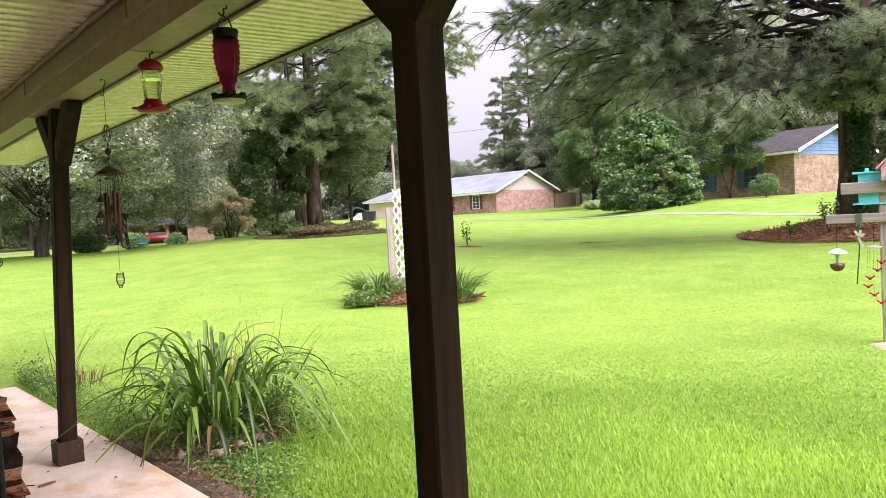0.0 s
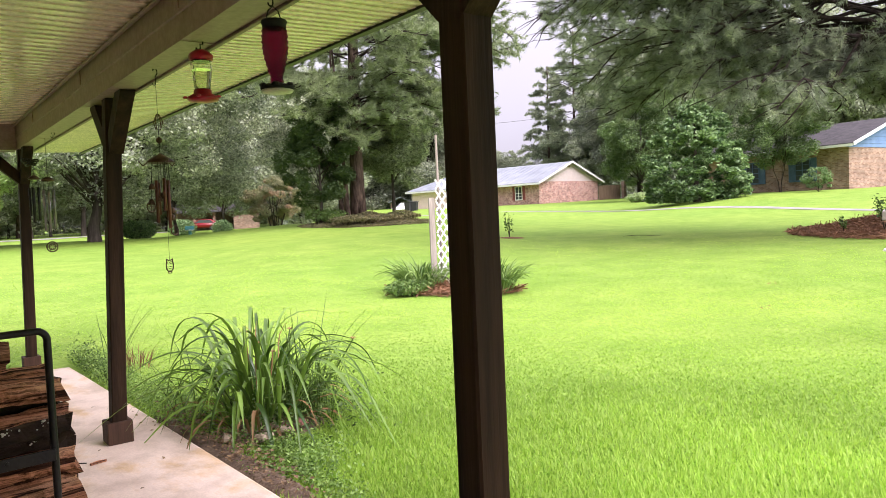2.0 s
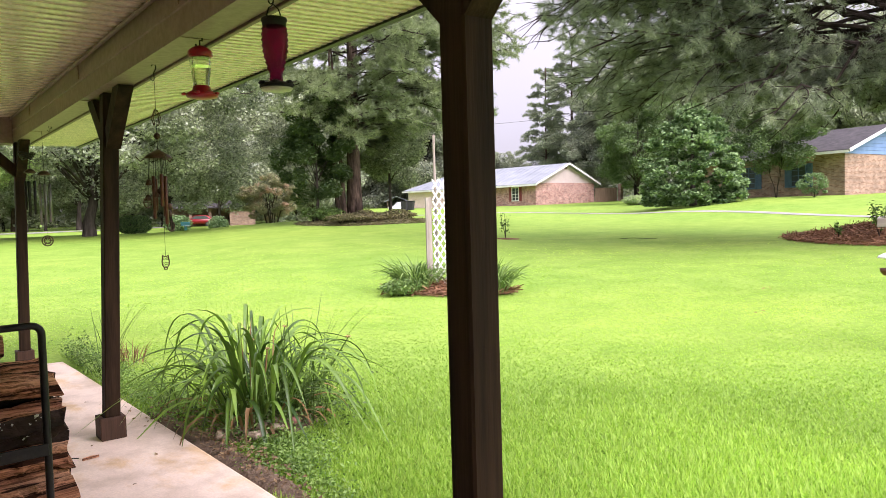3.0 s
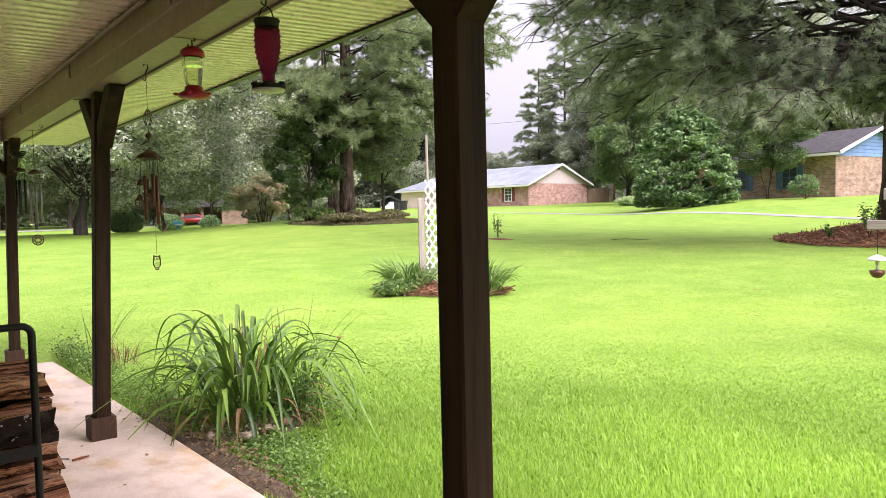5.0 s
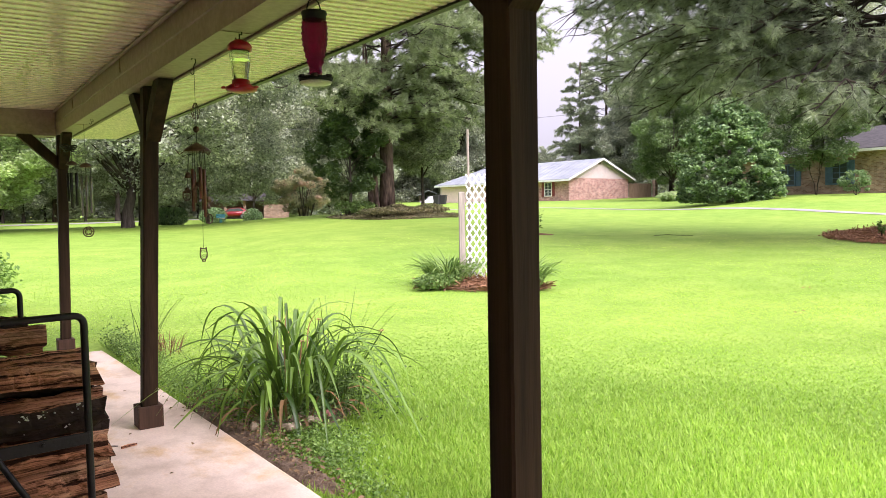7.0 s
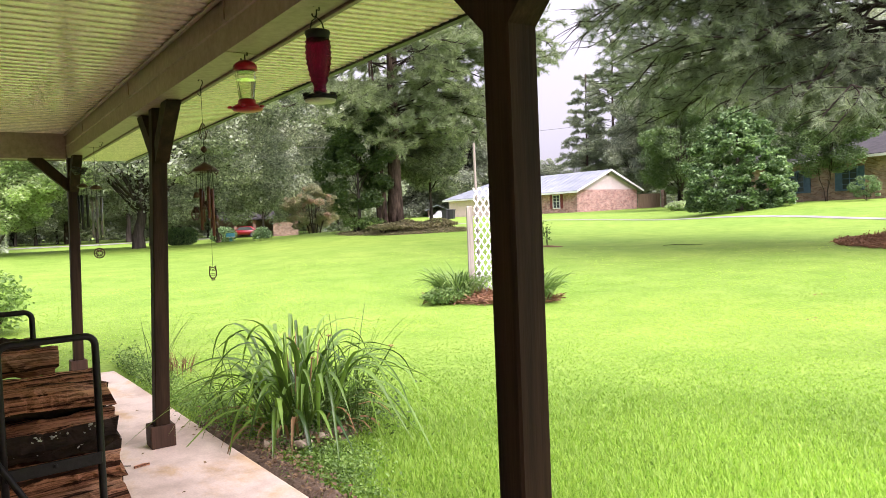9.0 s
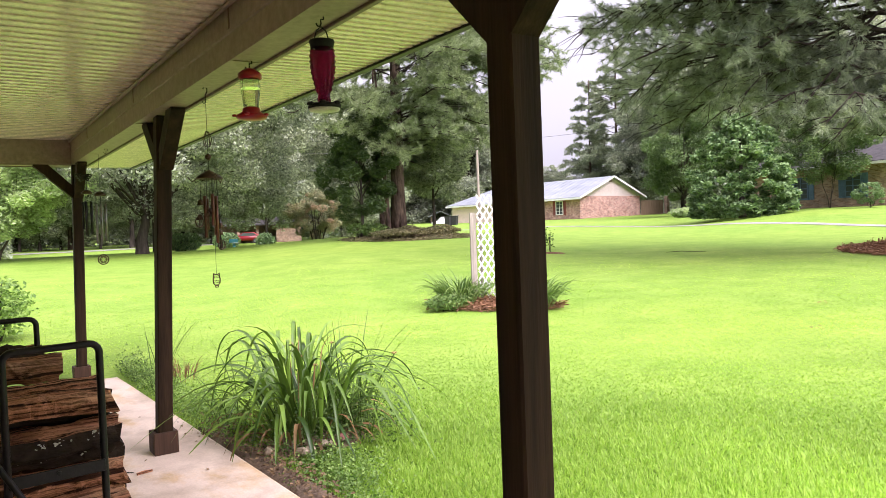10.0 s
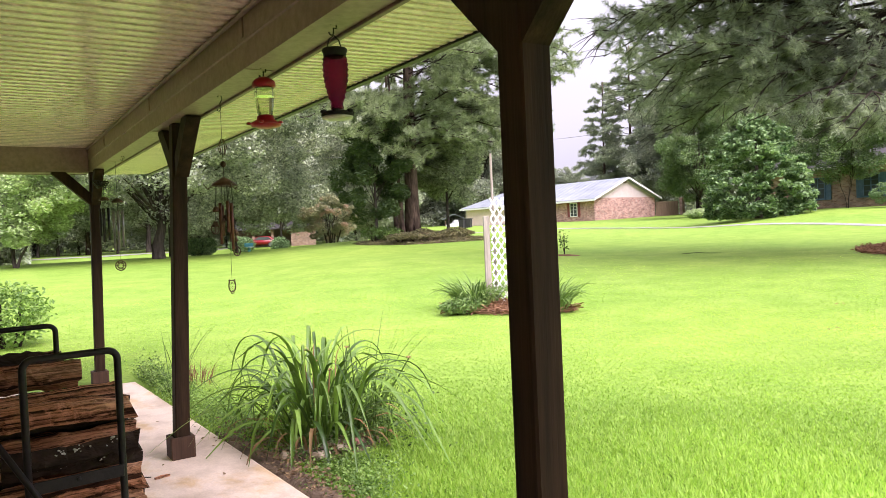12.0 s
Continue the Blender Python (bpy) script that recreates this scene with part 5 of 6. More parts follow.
def undergrowth():
    """A thicket at the foot of the far woods."""
    rng = np.random.default_rng(70)
    n = 200000
    az = rng.uniform(-11, 86, n)
    gap = (az > 39.5) & (az < 45)
    r = np.where(az < 26, rng.uniform(70, 112, n), rng.uniform(108, 122, n))
    r = np.where(az > 53, rng.uniform(80, 104, n), r)
    x, y = STATION[0] + r * np.sin(np.radians(az)), STATION[1] + r * np.cos(np.radians(az))
    top = 4.2 + 2.6 * np.sin(x * 0.31) * np.sin(y * 0.27 + 1) + 1.2 * np.sin(x * 0.9 + y * 0.7)
    top = np.where(gap, np.minimum(top, 3.0), top)
    top = top + 4.0 * ss(2, 5, az) * (1 - ss(22, 27, az))
    z = ground_z(x, y) + rng.uniform(0, 1, n) ** 0.8 * np.maximum(top, 1.2)
    open_view = (az > 3.5) & (az < 24.5) & (r < 105)
    P = np.stack([x, y, z], 1)[~open_view]
    V, F = leaf_quads(P, 0.42, rng, 0.6)
    tagged(fast_mesh("undergrowth", V, F, WOODLEAF), "dark tangled undergrowth at the edge of the woods", "woods", kind="stuff")


undergrowth()


def far_thicket():
    """A closed wall of leaves behind the last trees."""
    rng = np.random.default_rng(71)
    n = 60000
    az = rng.uniform(-14, 39, n)
    r = rng.uniform(126, 142, n)
    x, y = STATION[0] + r * np.sin(np.radians(az)), STATION[1] + r * np.cos(np.radians(az))
    top = 11 + 3 * np.sin(x * 0.21) * np.sin(y * 0.17 + 1) + 1.5 * np.sin(x * 0.6)
    P = np.stack([x, y, ground_z(x, y) + rng.uniform(0, 1, n) * top], 1)
    V, F = leaf_quads(P, 0.9, rng, 0.5)
    tagged(fast_mesh("far_thicket", V, F, WOODLEAF), "dense dark green thicket beyond the street", "woods", kind="stuff")


far_thicket()


# ---- houses and what stands by them ----
def window(parent, c, w, h, normal, shutter_mat, shutters=True, frame_mat=None):
    """A sash window with glazing bars and shutters; c is its middle on the wall, normal '-x' or '-y'."""
    turn = Matrix.Rotation(0 if normal == "-y" else -math.pi / 2, 4, "Z")
    win = new("window")
    win.parent = parent
    win.matrix_local = Matrix.Translation(c) @ turn
    bm = bmesh.new()
    for dx, dz, sx, sz in ((-w / 2, 0, 0.08, h + 0.08), (w / 2, 0, 0.08, h + 0.08), (0, h / 2, w, 0.08), (0, -h / 2, w + 0.1, 0.1), (0, 0, w, 0.05), (0, 0, 0.035, h), (0, h / 4, w, 0.03), (0, -h / 4, w, 0.03)):
        box(bm, (dx, -0.04, dz), (sx, 0.08, sz))
    part("frame", bm, frame_mat or WHITE, win)
    part("pane", boxed((0, -0.015, 0), (w - 0.02, 0.02, h - 0.02)), PANE, win)
    if shutters:
        for s in (-1, 1):
            bm = boxed((s * (w / 2 + 0.24), -0.03, 0), (0.36, 0.05, h + 0.1))
            for k in range(10):
                box(bm, (s * (w / 2 + 0.24), -0.06, -h / 2 + h * (k + 0.5) / 10), (0.28, 0.02, h / 16))
            part("shutter", bm, shutter_mat, win)
    return win


def gable_roof(w, d, eave, rise, over, thick=0.14, hip=0.0):
    """A gable roof over a body w wide (x) and d deep (y) from 0; hip cuts the far end down."""
    bm = bmesh.new()
    s = rise / (w / 2)
    lo = eave - over * s
    pts = []
    for y, inset in ((-over, 0.0), (d + over, hip)):
        pts.append([(-over, y, lo), (w / 2, y - inset, eave + rise), (w + over, y, lo)])
    a, b = pts
    up = Vector((0, 0, thick))
    A, B = [Vector(p) for p in a], [Vector(p) for p in b]
    V = [bm.verts.new(p + k) for k in (Vector(), up) for p in (*A, *B)]
    lo_v, hi_v = V[:6], V[6:]
    for i in (0, 1):
        bm.faces.new((hi_v[i], hi_v[i + 1], hi_v[i + 4], hi_v[i + 3]))
        bm.faces.new((lo_v[i + 3], lo_v[i + 4], lo_v[i + 1], lo_v[i]))
        bm.faces.new((lo_v[i], lo_v[i + 1], hi_v[i + 1], hi_v[i]))
        bm.faces.new((lo_v[i + 3], hi_v[i + 3], hi_v[i + 4], lo_v[i + 4]))
    for i in (0, 2):
        bm.faces.new((lo_v[i], hi_v[i], hi_v[i + 3], lo_v[i + 3]))
    if hip:
        bm.faces.new((hi_v[3], hi_v[4], hi_v[5]))
    bmesh.ops.recalc_face_normals(bm, faces=bm.faces)
    return bm


def rake_boards(parent, w, eave, rise, over, mat, t=0.2):
    s = rise / (w / 2)
    for sg in (-1, 1):
        a = Vector((w / 2, -over - 0.02, eave + rise + 0.05))
        b = Vector((w / 2 + sg * (w / 2 + over), -over - 0.02, eave - over * s + 0.05))
        bm = bmesh.new()
        d = b - a
        m = d.to_track_quat("X", "Z").to_matrix().to_4x4()
        box(bm, (a + b) / 2, (d.length, 0.04, t), m)
        part("rake_board", bm, mat, parent, "white rake board")


def pink_brick_house():
    base = Vector((57.0, 57.9, 1.66))
    W, D, E, RISE = 10.6, 21.5, 2.5, 2.1
    ob = thing("house", pose(*base, 0, 0, 5), "low pink-brick ranch house with a pale metal roof", "house")
    t = 0.25
    part("wall", boxed((W / 2, t / 2, E / 2 - 0.3), (W, t, E + 0.6)), PINKBRICK, ob, "pink brick gable wall")
    part("wall", boxed((t / 2, 6.65, E / 2 - 0.3), (t, 12.8, E + 0.6)), PINKBRICK, ob, "pink brick long wall")
    part("wall", boxed((t / 2, 17.15, E / 2 - 0.3), (t, 8.2, E + 0.6)), LIT_GARAGEPINK, ob, "pink garage wall, its paint lightened as if lit")
    part("wall", boxed((W - t / 2, D / 2, E / 2 - 0.3), (t, D - 0.5, E + 0.6)), PINKBRICK, ob)
    part("wall", boxed((W / 2, D - t / 2, E / 2 - 0.3), (W, t, E + 0.6)), PINKSIDING, ob)
    bm = prism([(0, E), (W, E), (W / 2, E + RISE)], 0.2)
    bm.transform(Matrix.Translation((0, 0.03, 0)))
    gable = part("gable", bm, PINKSIDING, ob, "pale pink siding in the gable")
    bm = bmesh.new()
    for k in range(9):
        z = E + 0.1 + k * 0.21
        half = (W / 2) * (1 - (z - E) / RISE)
        if half > 0.2:
            box(bm, (W / 2, 0.018, z), (2 * half, 0.03, 0.02))
    part("siding_joint", bm, PINKSIDING, gable)
    part("gable_vent", boxed((W / 2, 0.0, E + RISE - 0.42), (0.5, 0.06, 0.25)), TRIM, ob)
    roof = part("roof", gable_roof(W, D, E, RISE, 0.55, 0.12, 4.5), METALROOF, ob, "pale blue-grey metal roof")
    bm = bmesh.new()
    s = RISE / (W / 2)
    for k in range(24):
        y = -0.5 + k * 0.82
        a, b = Vector((-0.55, y, E - 0.55 * s + 0.135)), Vector((W / 2, y, E + RISE + 0.135))
        m = (b - a).to_track_quat("X", "Z").to_matrix().to_4x4()
        box(bm, (a + b) / 2, ((b - a).length, 0.05, 0.03), m)
    part("roof_rib", bm, METALROOF, roof)
    rake_boards(ob, W, E, RISE, 0.55, WHITE)
    part("fascia", boxed((-0.57, D / 2, E - 0.24), (0.04, D + 1.1, 0.2)), WHITE, ob, "white fascia")
    part("eave_soffit", boxed((-0.27, D / 2, E - 0.16), (0.58, D, 0.04)), WHITE, ob)
    for y in (2.9, 7.2):
        window(ob, (0.0, y, 1.35), 1.0, 1.45, "-x", SHUTTER)
    part("garage_door", boxed((-0.03, 17.5, 1.05), (0.06, 4.8, 2.1)), LIT_GARAGEPINK, ob, "pink garage door, its paint lightened as if lit")
    part("door", boxed((-0.03, 12.2, 1.0), (0.06, 0.9, 2.0)), SHUTTER, ob, "dark red door")
    # wooden fence
    f = thing("fence", pose(67.75, 58.9, 1.7, 0, 0, -4), "weathered brown board fence beside the house", "fence")
    for k in range(24):
        part("board", boxed((0.08 + k * 0.152, 0, 0.95 + 0.02 * math.sin(k * 2.1)), (0.14, 0.025, 1.95)), FENCEWOOD, f)
    part("rail", boxed((1.85, 0.04, 0.5), (3.7, 0.04, 0.09)), FENCEWOOD, f)
    part("rail", boxed((1.85, 0.04, 1.5), (3.7, 0.04, 0.09)), FENCEWOOD, f)
    f2 = thing("brick_pillar", pose(71.9, 58.5, 1.7), "narrow tan brick pillar at the fence end", "pillar")
    part("shaft", boxed((0, 0, 1.1), (0.42, 0.42, 2.5)), TANBRICK, f2)


pink_brick_house()


def tan_brick_house():
    base = Vector((46.4, 21.2, 1.62))
    W, D, E, RISE = 9.0, 10.0, 2.8, 1.5
    ob = thing("house", pose(*base, 0, 0, -5), "tan brick house with blue gable siding and dark roof", "house")
    t = 0.25
    part("wall", boxed((W / 2, t / 2, E / 2 - 0.5), (W, t, E + 0.9)), TANBRICK, ob, "tan brick gable wall")
    part("wall", boxed((t / 2, D / 2, E / 2 - 0.5), (t, D - 0.5, E + 0.9)), TANBRICK, ob, "tan brick long wall")
    part("wall", boxed((W - t / 2, D / 2, E / 2 - 0.5), (t, D - 0.5, E + 0.9)), TANBRICK, ob)
    part("wall", boxed((W / 2, D - t / 2, E / 2 - 0.5), (W, t, E + 0.9)), TANBRICK, ob)
    bm = prism([(0, E - 0.28), (W, E - 0.28), (W, E), (W / 2, E + RISE), (0, E)], 0.2)
    bm.transform(Matrix.Translation((0, -0.03, 0)))
    g = part("gable", bm, BLUESIDING, ob, "blue painted siding in the gable")
    bm = bmesh.new()
    for k in range(8):
        z = E - 0.05 + k * 0.22
        half = (W / 2) * min(1, 1 - (z - E) / RISE)
        if half > 0.2:
            box(bm, (W / 2, -0.036, z), (2 * half, 0.02, 0.018))
    part("siding_joint", bm, BLUESHUT, g)
    part("roof", gable_roof(W, D, E, RISE, 0.6, 0.12), SHINGLE, ob, "dark grey shingle roof")
    rake_boards(ob, W, E, RISE, 0.6, WHITE, 0.18)
    part("fascia", boxed((-0.62, D / 2, E - 0.2), (0.04, D + 1.1, 0.16)), WHITE, ob, "white fascia")
    part("eave_soffit", boxed((-0.3, D / 2, E - 0.17), (0.6, D + 1.0, 0.03)), WHITE, ob)
    for y in (2.9, 6.4):
        window(ob, (0.0, y, 1.35), 1.0, 1.35, "-x", BLUESHUT, True, BLUESHUT)


tan_brick_house()


def carport_house():
    base = spot(21.6, 98.5)
    ob = thing("house", pose(*base, 0, 0, -22), "low brown brick house with an open carport", "house")
    part("wall", boxed((1.0, 1.5, 1.1), (3.2, 3.0, 2.6)), TANBRICK, ob, "brown brick wall")
    part("wall", boxed((-4.6, 4.0, 1.1), (8.0, 0.2, 2.6)), TANBRICK, ob)
    bm = gable_roof(4.6, 12.0, 2.4, 0.9, 0.3)
    bm.transform(Matrix.Translation((-2.3, -6.0, 0)) )
    bm.transform(Matrix.Rotation(math.pi / 2, 4, "Z"))
    bm.transform(Matrix.Translation((-2.2, 2.0, 0)))
    part("roof", bm, SHINGLE, ob, "dark roof")
    for x in (-7.6, -5.4, -3.0):
        part("carport_post", boxed((x, 0.3, 1.1), (0.35, 0.35, 2.5)), TANBRICK, ob)


carport_house()


def car(name, label, at, turn, paint, L=4.4):
    ob = thing(name, Matrix.Translation(at) @ Matrix.Rotation(radians(turn), 4, "Z"), label, "car")
    side = [(-L / 2, 0.35), (L / 2, 0.35), (L / 2, 0.7), (L / 2 - 0.25, 0.85), (L * 0.22, 0.95), (L * 0.06, 1.42), (-L * 0.26, 1.45), (-L * 0.4, 1.0), (-L / 2 + 0.05, 0.92)]
    bm = prism(side, 1.7)
    bm.transform(Matrix.Translation((0, -0.85, 0)))
    bmesh.ops.bevel(bm, geom=bm.edges[:], offset=0.05, segments=2, affect="EDGES")
    part("body", bm, paint, ob, "", True)
    glass = [(L * 0.19, 0.97), (L * 0.055, 1.36), (-L * 0.25, 1.38), (-L * 0.36, 1.0)]
    bm = prism(glass, 1.716)
    bm.transform(Matrix.Translation((0, -0.858, 0)))
    part("side_glass", bm, PANE, ob)
    for x in (-L * 0.31, L * 0.31):
        for y in (-0.8, 0.8):
            w = new("wheel")
            w.parent = ob
            w.matrix_local = pose(x, y, 0.32, 90, 0, 0)
            part("tyre", lathed([(0.2, -0.1), (0.3, -0.1), (0.32, -0.06), (0.32, 0.06), (0.3, 0.1), (0.2, 0.1)], 18), RUBBER, w)
            part("rim", lathed([(0.02, -0.105), (0.2, -0.1), (0.2, 0.1), (0.02, 0.105)], 14), STEEL, w)
    for y in (-0.6, 0.6):
        part("headlight", boxed((L / 2 - 0.02, y, 0.66), (0.06, 0.3, 0.14), None, 0.02), WHITE, ob)
    return ob


car("car", "red car parked under the carport", spot(19.0, 99.0), 150, CARRED)
car("car", "white car parked beyond the garage", spot(34.35, 97.0, -0.55), 200, CARWHITE)


def open_shed():
    ob = thing("shed", Matrix.Translation(spot(33.9, 108.0, -0.75)) @ Matrix.Rotation(radians(-35), 4, "Z") @ Matrix.Scale(0.72, 4), "open shed with a pale metal roof", "shed")
    bm = gable_roof(4.0, 5.0, 2.4, 0.9, 0.4)
    bm.transform(Matrix.Translation((-2, -2.5, 0)))
    part("roof", bm, METALROOF, ob, "pale metal roof")
    for x in (-1.8, 1.8):
        for y in (-2.3, 2.3):
            part("shed_post", boxed((x, y, 1.1), (0.14, 0.14, 2.6)), FENCEWOOD, ob)


open_shed()


def wheeled_bin(at, turn):
    ob = thing("wheelie_bin", Matrix.Translation(at) @ Matrix.Rotation(radians(turn), 4, "Z"), "dark wheeled rubbish bin beside the garage", "bin", "rubbish bins")
    bm = boxed((0, 0, 0.55), (0.6, 0.7, 1.0))
    for v in bm.verts:
        if v.co.z < 0.3:
            v.co.x *= 0.8
            v.co.y *= 0.8
    part("body", bm, RUBBER, ob)
    part("lid", boxed((0, -0.02, 1.09), (0.66, 0.78, 0.07), None, 0.02), RUBBER, ob)
    for s in (-1, 1):
        part("wheel", lathed([(0.02, -0.03), (0.12, -0.03), (0.12, 0.03), (0.02, 0.03)], 12), RUBBER, ob).matrix_local = pose(s * 0.27, 0.3, 0.12, 0, 90, 0)


wheeled_bin(spot(34.5, 86.0), 20)
wheeled_bin(spot(35.0, 86.0), 30)


def mailbox():
    ob = thing("mailbox", Matrix.Translation(spot(18.1, 50.0)), "teal painted mailbox on a stout post", "mailbox")
    part("post", boxed((0, 0, 0.35), (0.16, 0.16, 0.95), None, 0.01), TEAL, ob)
    bm = prism([(-0.15, 0), (0.15, 0), (0.15, 0.16), (0.09, 0.25), (-0.09, 0.25), (-0.15, 0.16)], 0.55)
    bm.transform(Matrix.Translation((0, -0.27, 0.8)))
    bm.transform(Matrix.Rotation(1.2, 4, "Z"))
    part("box", bm, TEAL, ob)
    part("shelf", boxed((0, 0, 0.79), (0.45, 0.5, 0.03)), WHITE, ob, "pale shelf under the box")


mailbox()


def wire(a, b, sag, label):
    pts = [Vector(a).lerp(Vector(b), t) + Vector((0, 0, -sag * math.sin(math.pi * t))) for t in np.linspace(0, 1, 16)]
    tagged(part("power_line", tubed(pts, 0.022, 4), STEEL, None), label, "power line", "power lines")


def high(az, r, z):
    p = spot(az, r)
    return (p.x, p.y, z)


wire(high(-6, 52, 7.6), high(32, 58, 7.4), 0.5, "thin grey power line strung across the trees")
wire(high(-6, 52, 6.6), high(32, 58, 6.2), 0.6, "thin grey power line strung below another")
pole = thing("utility_pole", Matrix.Translation(spot(62, 68)), "weathered wooden utility pole behind the tan house", "pole")
part("shaft", tubed([(0, 0, -0.3), (0, 0, 11.2)], [0.16, 0.11], 10), GREYWOOD, pole)
wire(high(39, 95, 12.2), high(62, 68, 12.0), 0.8, "thin grey power line above the houses")

# ---- trellis bed ----
BED = spot(37.9, 11.15)
patch("flower_bed", BED, 0.95, 0.42, radians(-38), 0.05, MULCH, "mulched bed round the trellis post", 6, 0.12)


def trellis():
    base = spot(36.33, 11.45)
    turn = -30.0
    ob = thing("trellis", Matrix.Translation(base) @ Matrix.Rotation(radians(turn), 4, "Z"), "white diagonal lattice trellis on weathered posts", "trellis")
    part("post", boxed((0, 0, 0.69), (0.092, 0.092, 1.5), None, 0.006), GREYWOOD, ob, "weathered grey post")
    part("post", boxed((0.86, 0.02, 0.69), (0.092, 0.092, 1.5), None, 0.006), GREYWOOD, ob, "weathered grey post")
    part("pole", tubed([(0.13, 0.09, -0.1), (0.12, 0.08, 2.42)], 0.02, 8), GREYWOOD, ob, "tall thin weathered pole")
    x0, x1, z0, z1 = 0.06, 0.82, 0.05, 1.72
    w = 0.026
    for layer, sg in ((0, 1), (1, -1)):
        k = -24
        while k < 60:
            c = k * 0.052
            # line x + sg * (z - z0) * 0.62 = c clipped to the panel
            pts = []
            for z in np.linspace(z0, z1, 90):
                x = x0 + c - sg * (z - z0) * 0.62
                if x0 <= x <= x1:
                    pts.append((x, z))
            if len(pts) > 3:
                (xa, za), (xb, zb) = pts[0], pts[-1]
                d = Vector((xb - xa, 0, zb - za))
                m = d.to_track_quat("X", "Y").to_matrix().to_4x4()
                bm = boxed(((xa + xb) / 2, -0.05 - 0.009 * layer, (za + zb) / 2), (d.length, 0.008, w), Matrix.Rotation(-math.atan2(d.z, d.x), 4, "Y"))
                part("slat", bm, WHITE, ob)
            k += 2
    return ob


trellis()


def blade_leaf(V, F, base, direction, length, width, arch, rng, segs=8, fold=0.25, bow=(0.05, 1.0)):
    """A strap leaf that rises and arches over, as two rows of quads with a fold."""
    d = Vector((direction[0], direction[1], 0)).normalized()
    side = Vector((-d.y, d.x, 0))
    i0 = len(V)
    p = Vector(base)
    ang = arch[0]
    step = length / segs
    twist = rng.uniform(-0.5, 0.5)
    for k in range(segs + 1):
        t = k / segs
        w = width * (0.55 + 0.9 * t if t < 0.3 else 0.82 + 0.18 * math.cos((t - 0.3) * 2)) * (1 - max(0, t - 0.62) ** 1.5 * 4.2)
        w = max(w, 0.0012)
        nrm = Vector((-d.x * math.sin(ang), -d.y * math.sin(ang), math.cos(ang)))
        s = (side * math.cos(twist * t) + nrm * math.sin(twist * t)).normalized()
        V.append(tuple(p + s * w / 2 + nrm * w * fold))
        V.append(tuple(p))
        V.append(tuple(p - s * w / 2 + nrm * w * fold))
        p = p + (d * math.cos(ang) + Vector((0, 0, 1)) * math.sin(ang)) * step
        q = min(1.0, max(0.0, ((k + 1) / segs - bow[0]) / (bow[1] - bow[0])))
        ang = arch[0] - (arch[0] - arch[1]) * q * q * (3 - 2 * q)
    for k in range(segs):
        for j in (0, 1):
            a = i0 + 3 * k + j
            F.append((a, a + 1, a + 4, a + 3))


def strap_clump(name, label, category, base, n, spread, length, width, mat, seed, up=(1.2, 1.5), down=(-1.2, 0.3), group="", segs=7, skew=None):
    rng = np.random.default_rng(seed)
    ob = thing(name, Matrix.Translation(base), label, category, group)
    V, F = [], []
    for k in range(n):
        a = rng.uniform(0, 2 * math.pi)
        q = math.sqrt(rng.uniform(0, 1))
        b = (spread[0] * q * math.cos(a), spread[1] * q * math.sin(a), -0.01)
        dd = a + rng.normal(0, 0.5)
        L = length * rng.uniform(0.55, 1.15)
        blade_leaf(V, F, b, (math.cos(dd), math.sin(dd)), L, width * rng.uniform(0.7, 1.2), (rng.uniform(*up) - 0.25 * q, rng.uniform(*down)), rng, segs)
    fast_mesh("leaves", V, F, mat, ob, True)
    return ob


def grass_z(x, y):
    return float(ground_z(x, y))


def cl_at(az, r, dz=0.03):
    return spot(az, r, dz)


strap_clump("liriope_clump", "dark green grassy clump at the trellis foot", "plant", cl_at(35.3, 11.3), 330, (0.34, 0.25), 0.64, 0.02, LIRIOPE, 80, (1.25, 1.55), (-0.9, 0.7), group="trellis bed plants")
strap_clump("liriope_clump", "dense green grassy clump in the mulched bed", "plant", cl_at(41.2, 11.0), 280, (0.22, 0.2), 0.66, 0.02, LIRIOPE, 81, (1.25, 1.55), (-0.9, 0.7), group="trellis bed plants")
round_shrub("low_weed", "low greyish-green weeds at the bed edge", cl_at(34.3, 10.9, 0.0), 0.4, 0.24, 0.24, LIRIOPE, 1900, 0.05, 82, "plant")

# ---- daylily bed beside the slab ----
LILY_AT = Vector((2.66, 5.72, float(ground_z(2.66, 5.72)) + 0.03))
patch("flower_bed", Vector((2.25, 5.3, 0)), 0.13, 1.4, radians(2), 0.02, SOIL, "dark soil and leaf litter beside the slab", 7, 0.14, bumpy=0.03)
patch("flower_bed", Vector((2.7, 5.62, 0)), 0.42, 0.38, radians(0), 0.04, SOIL, "dark soil under the daylily", 8, 0.12, bumpy=0.02)


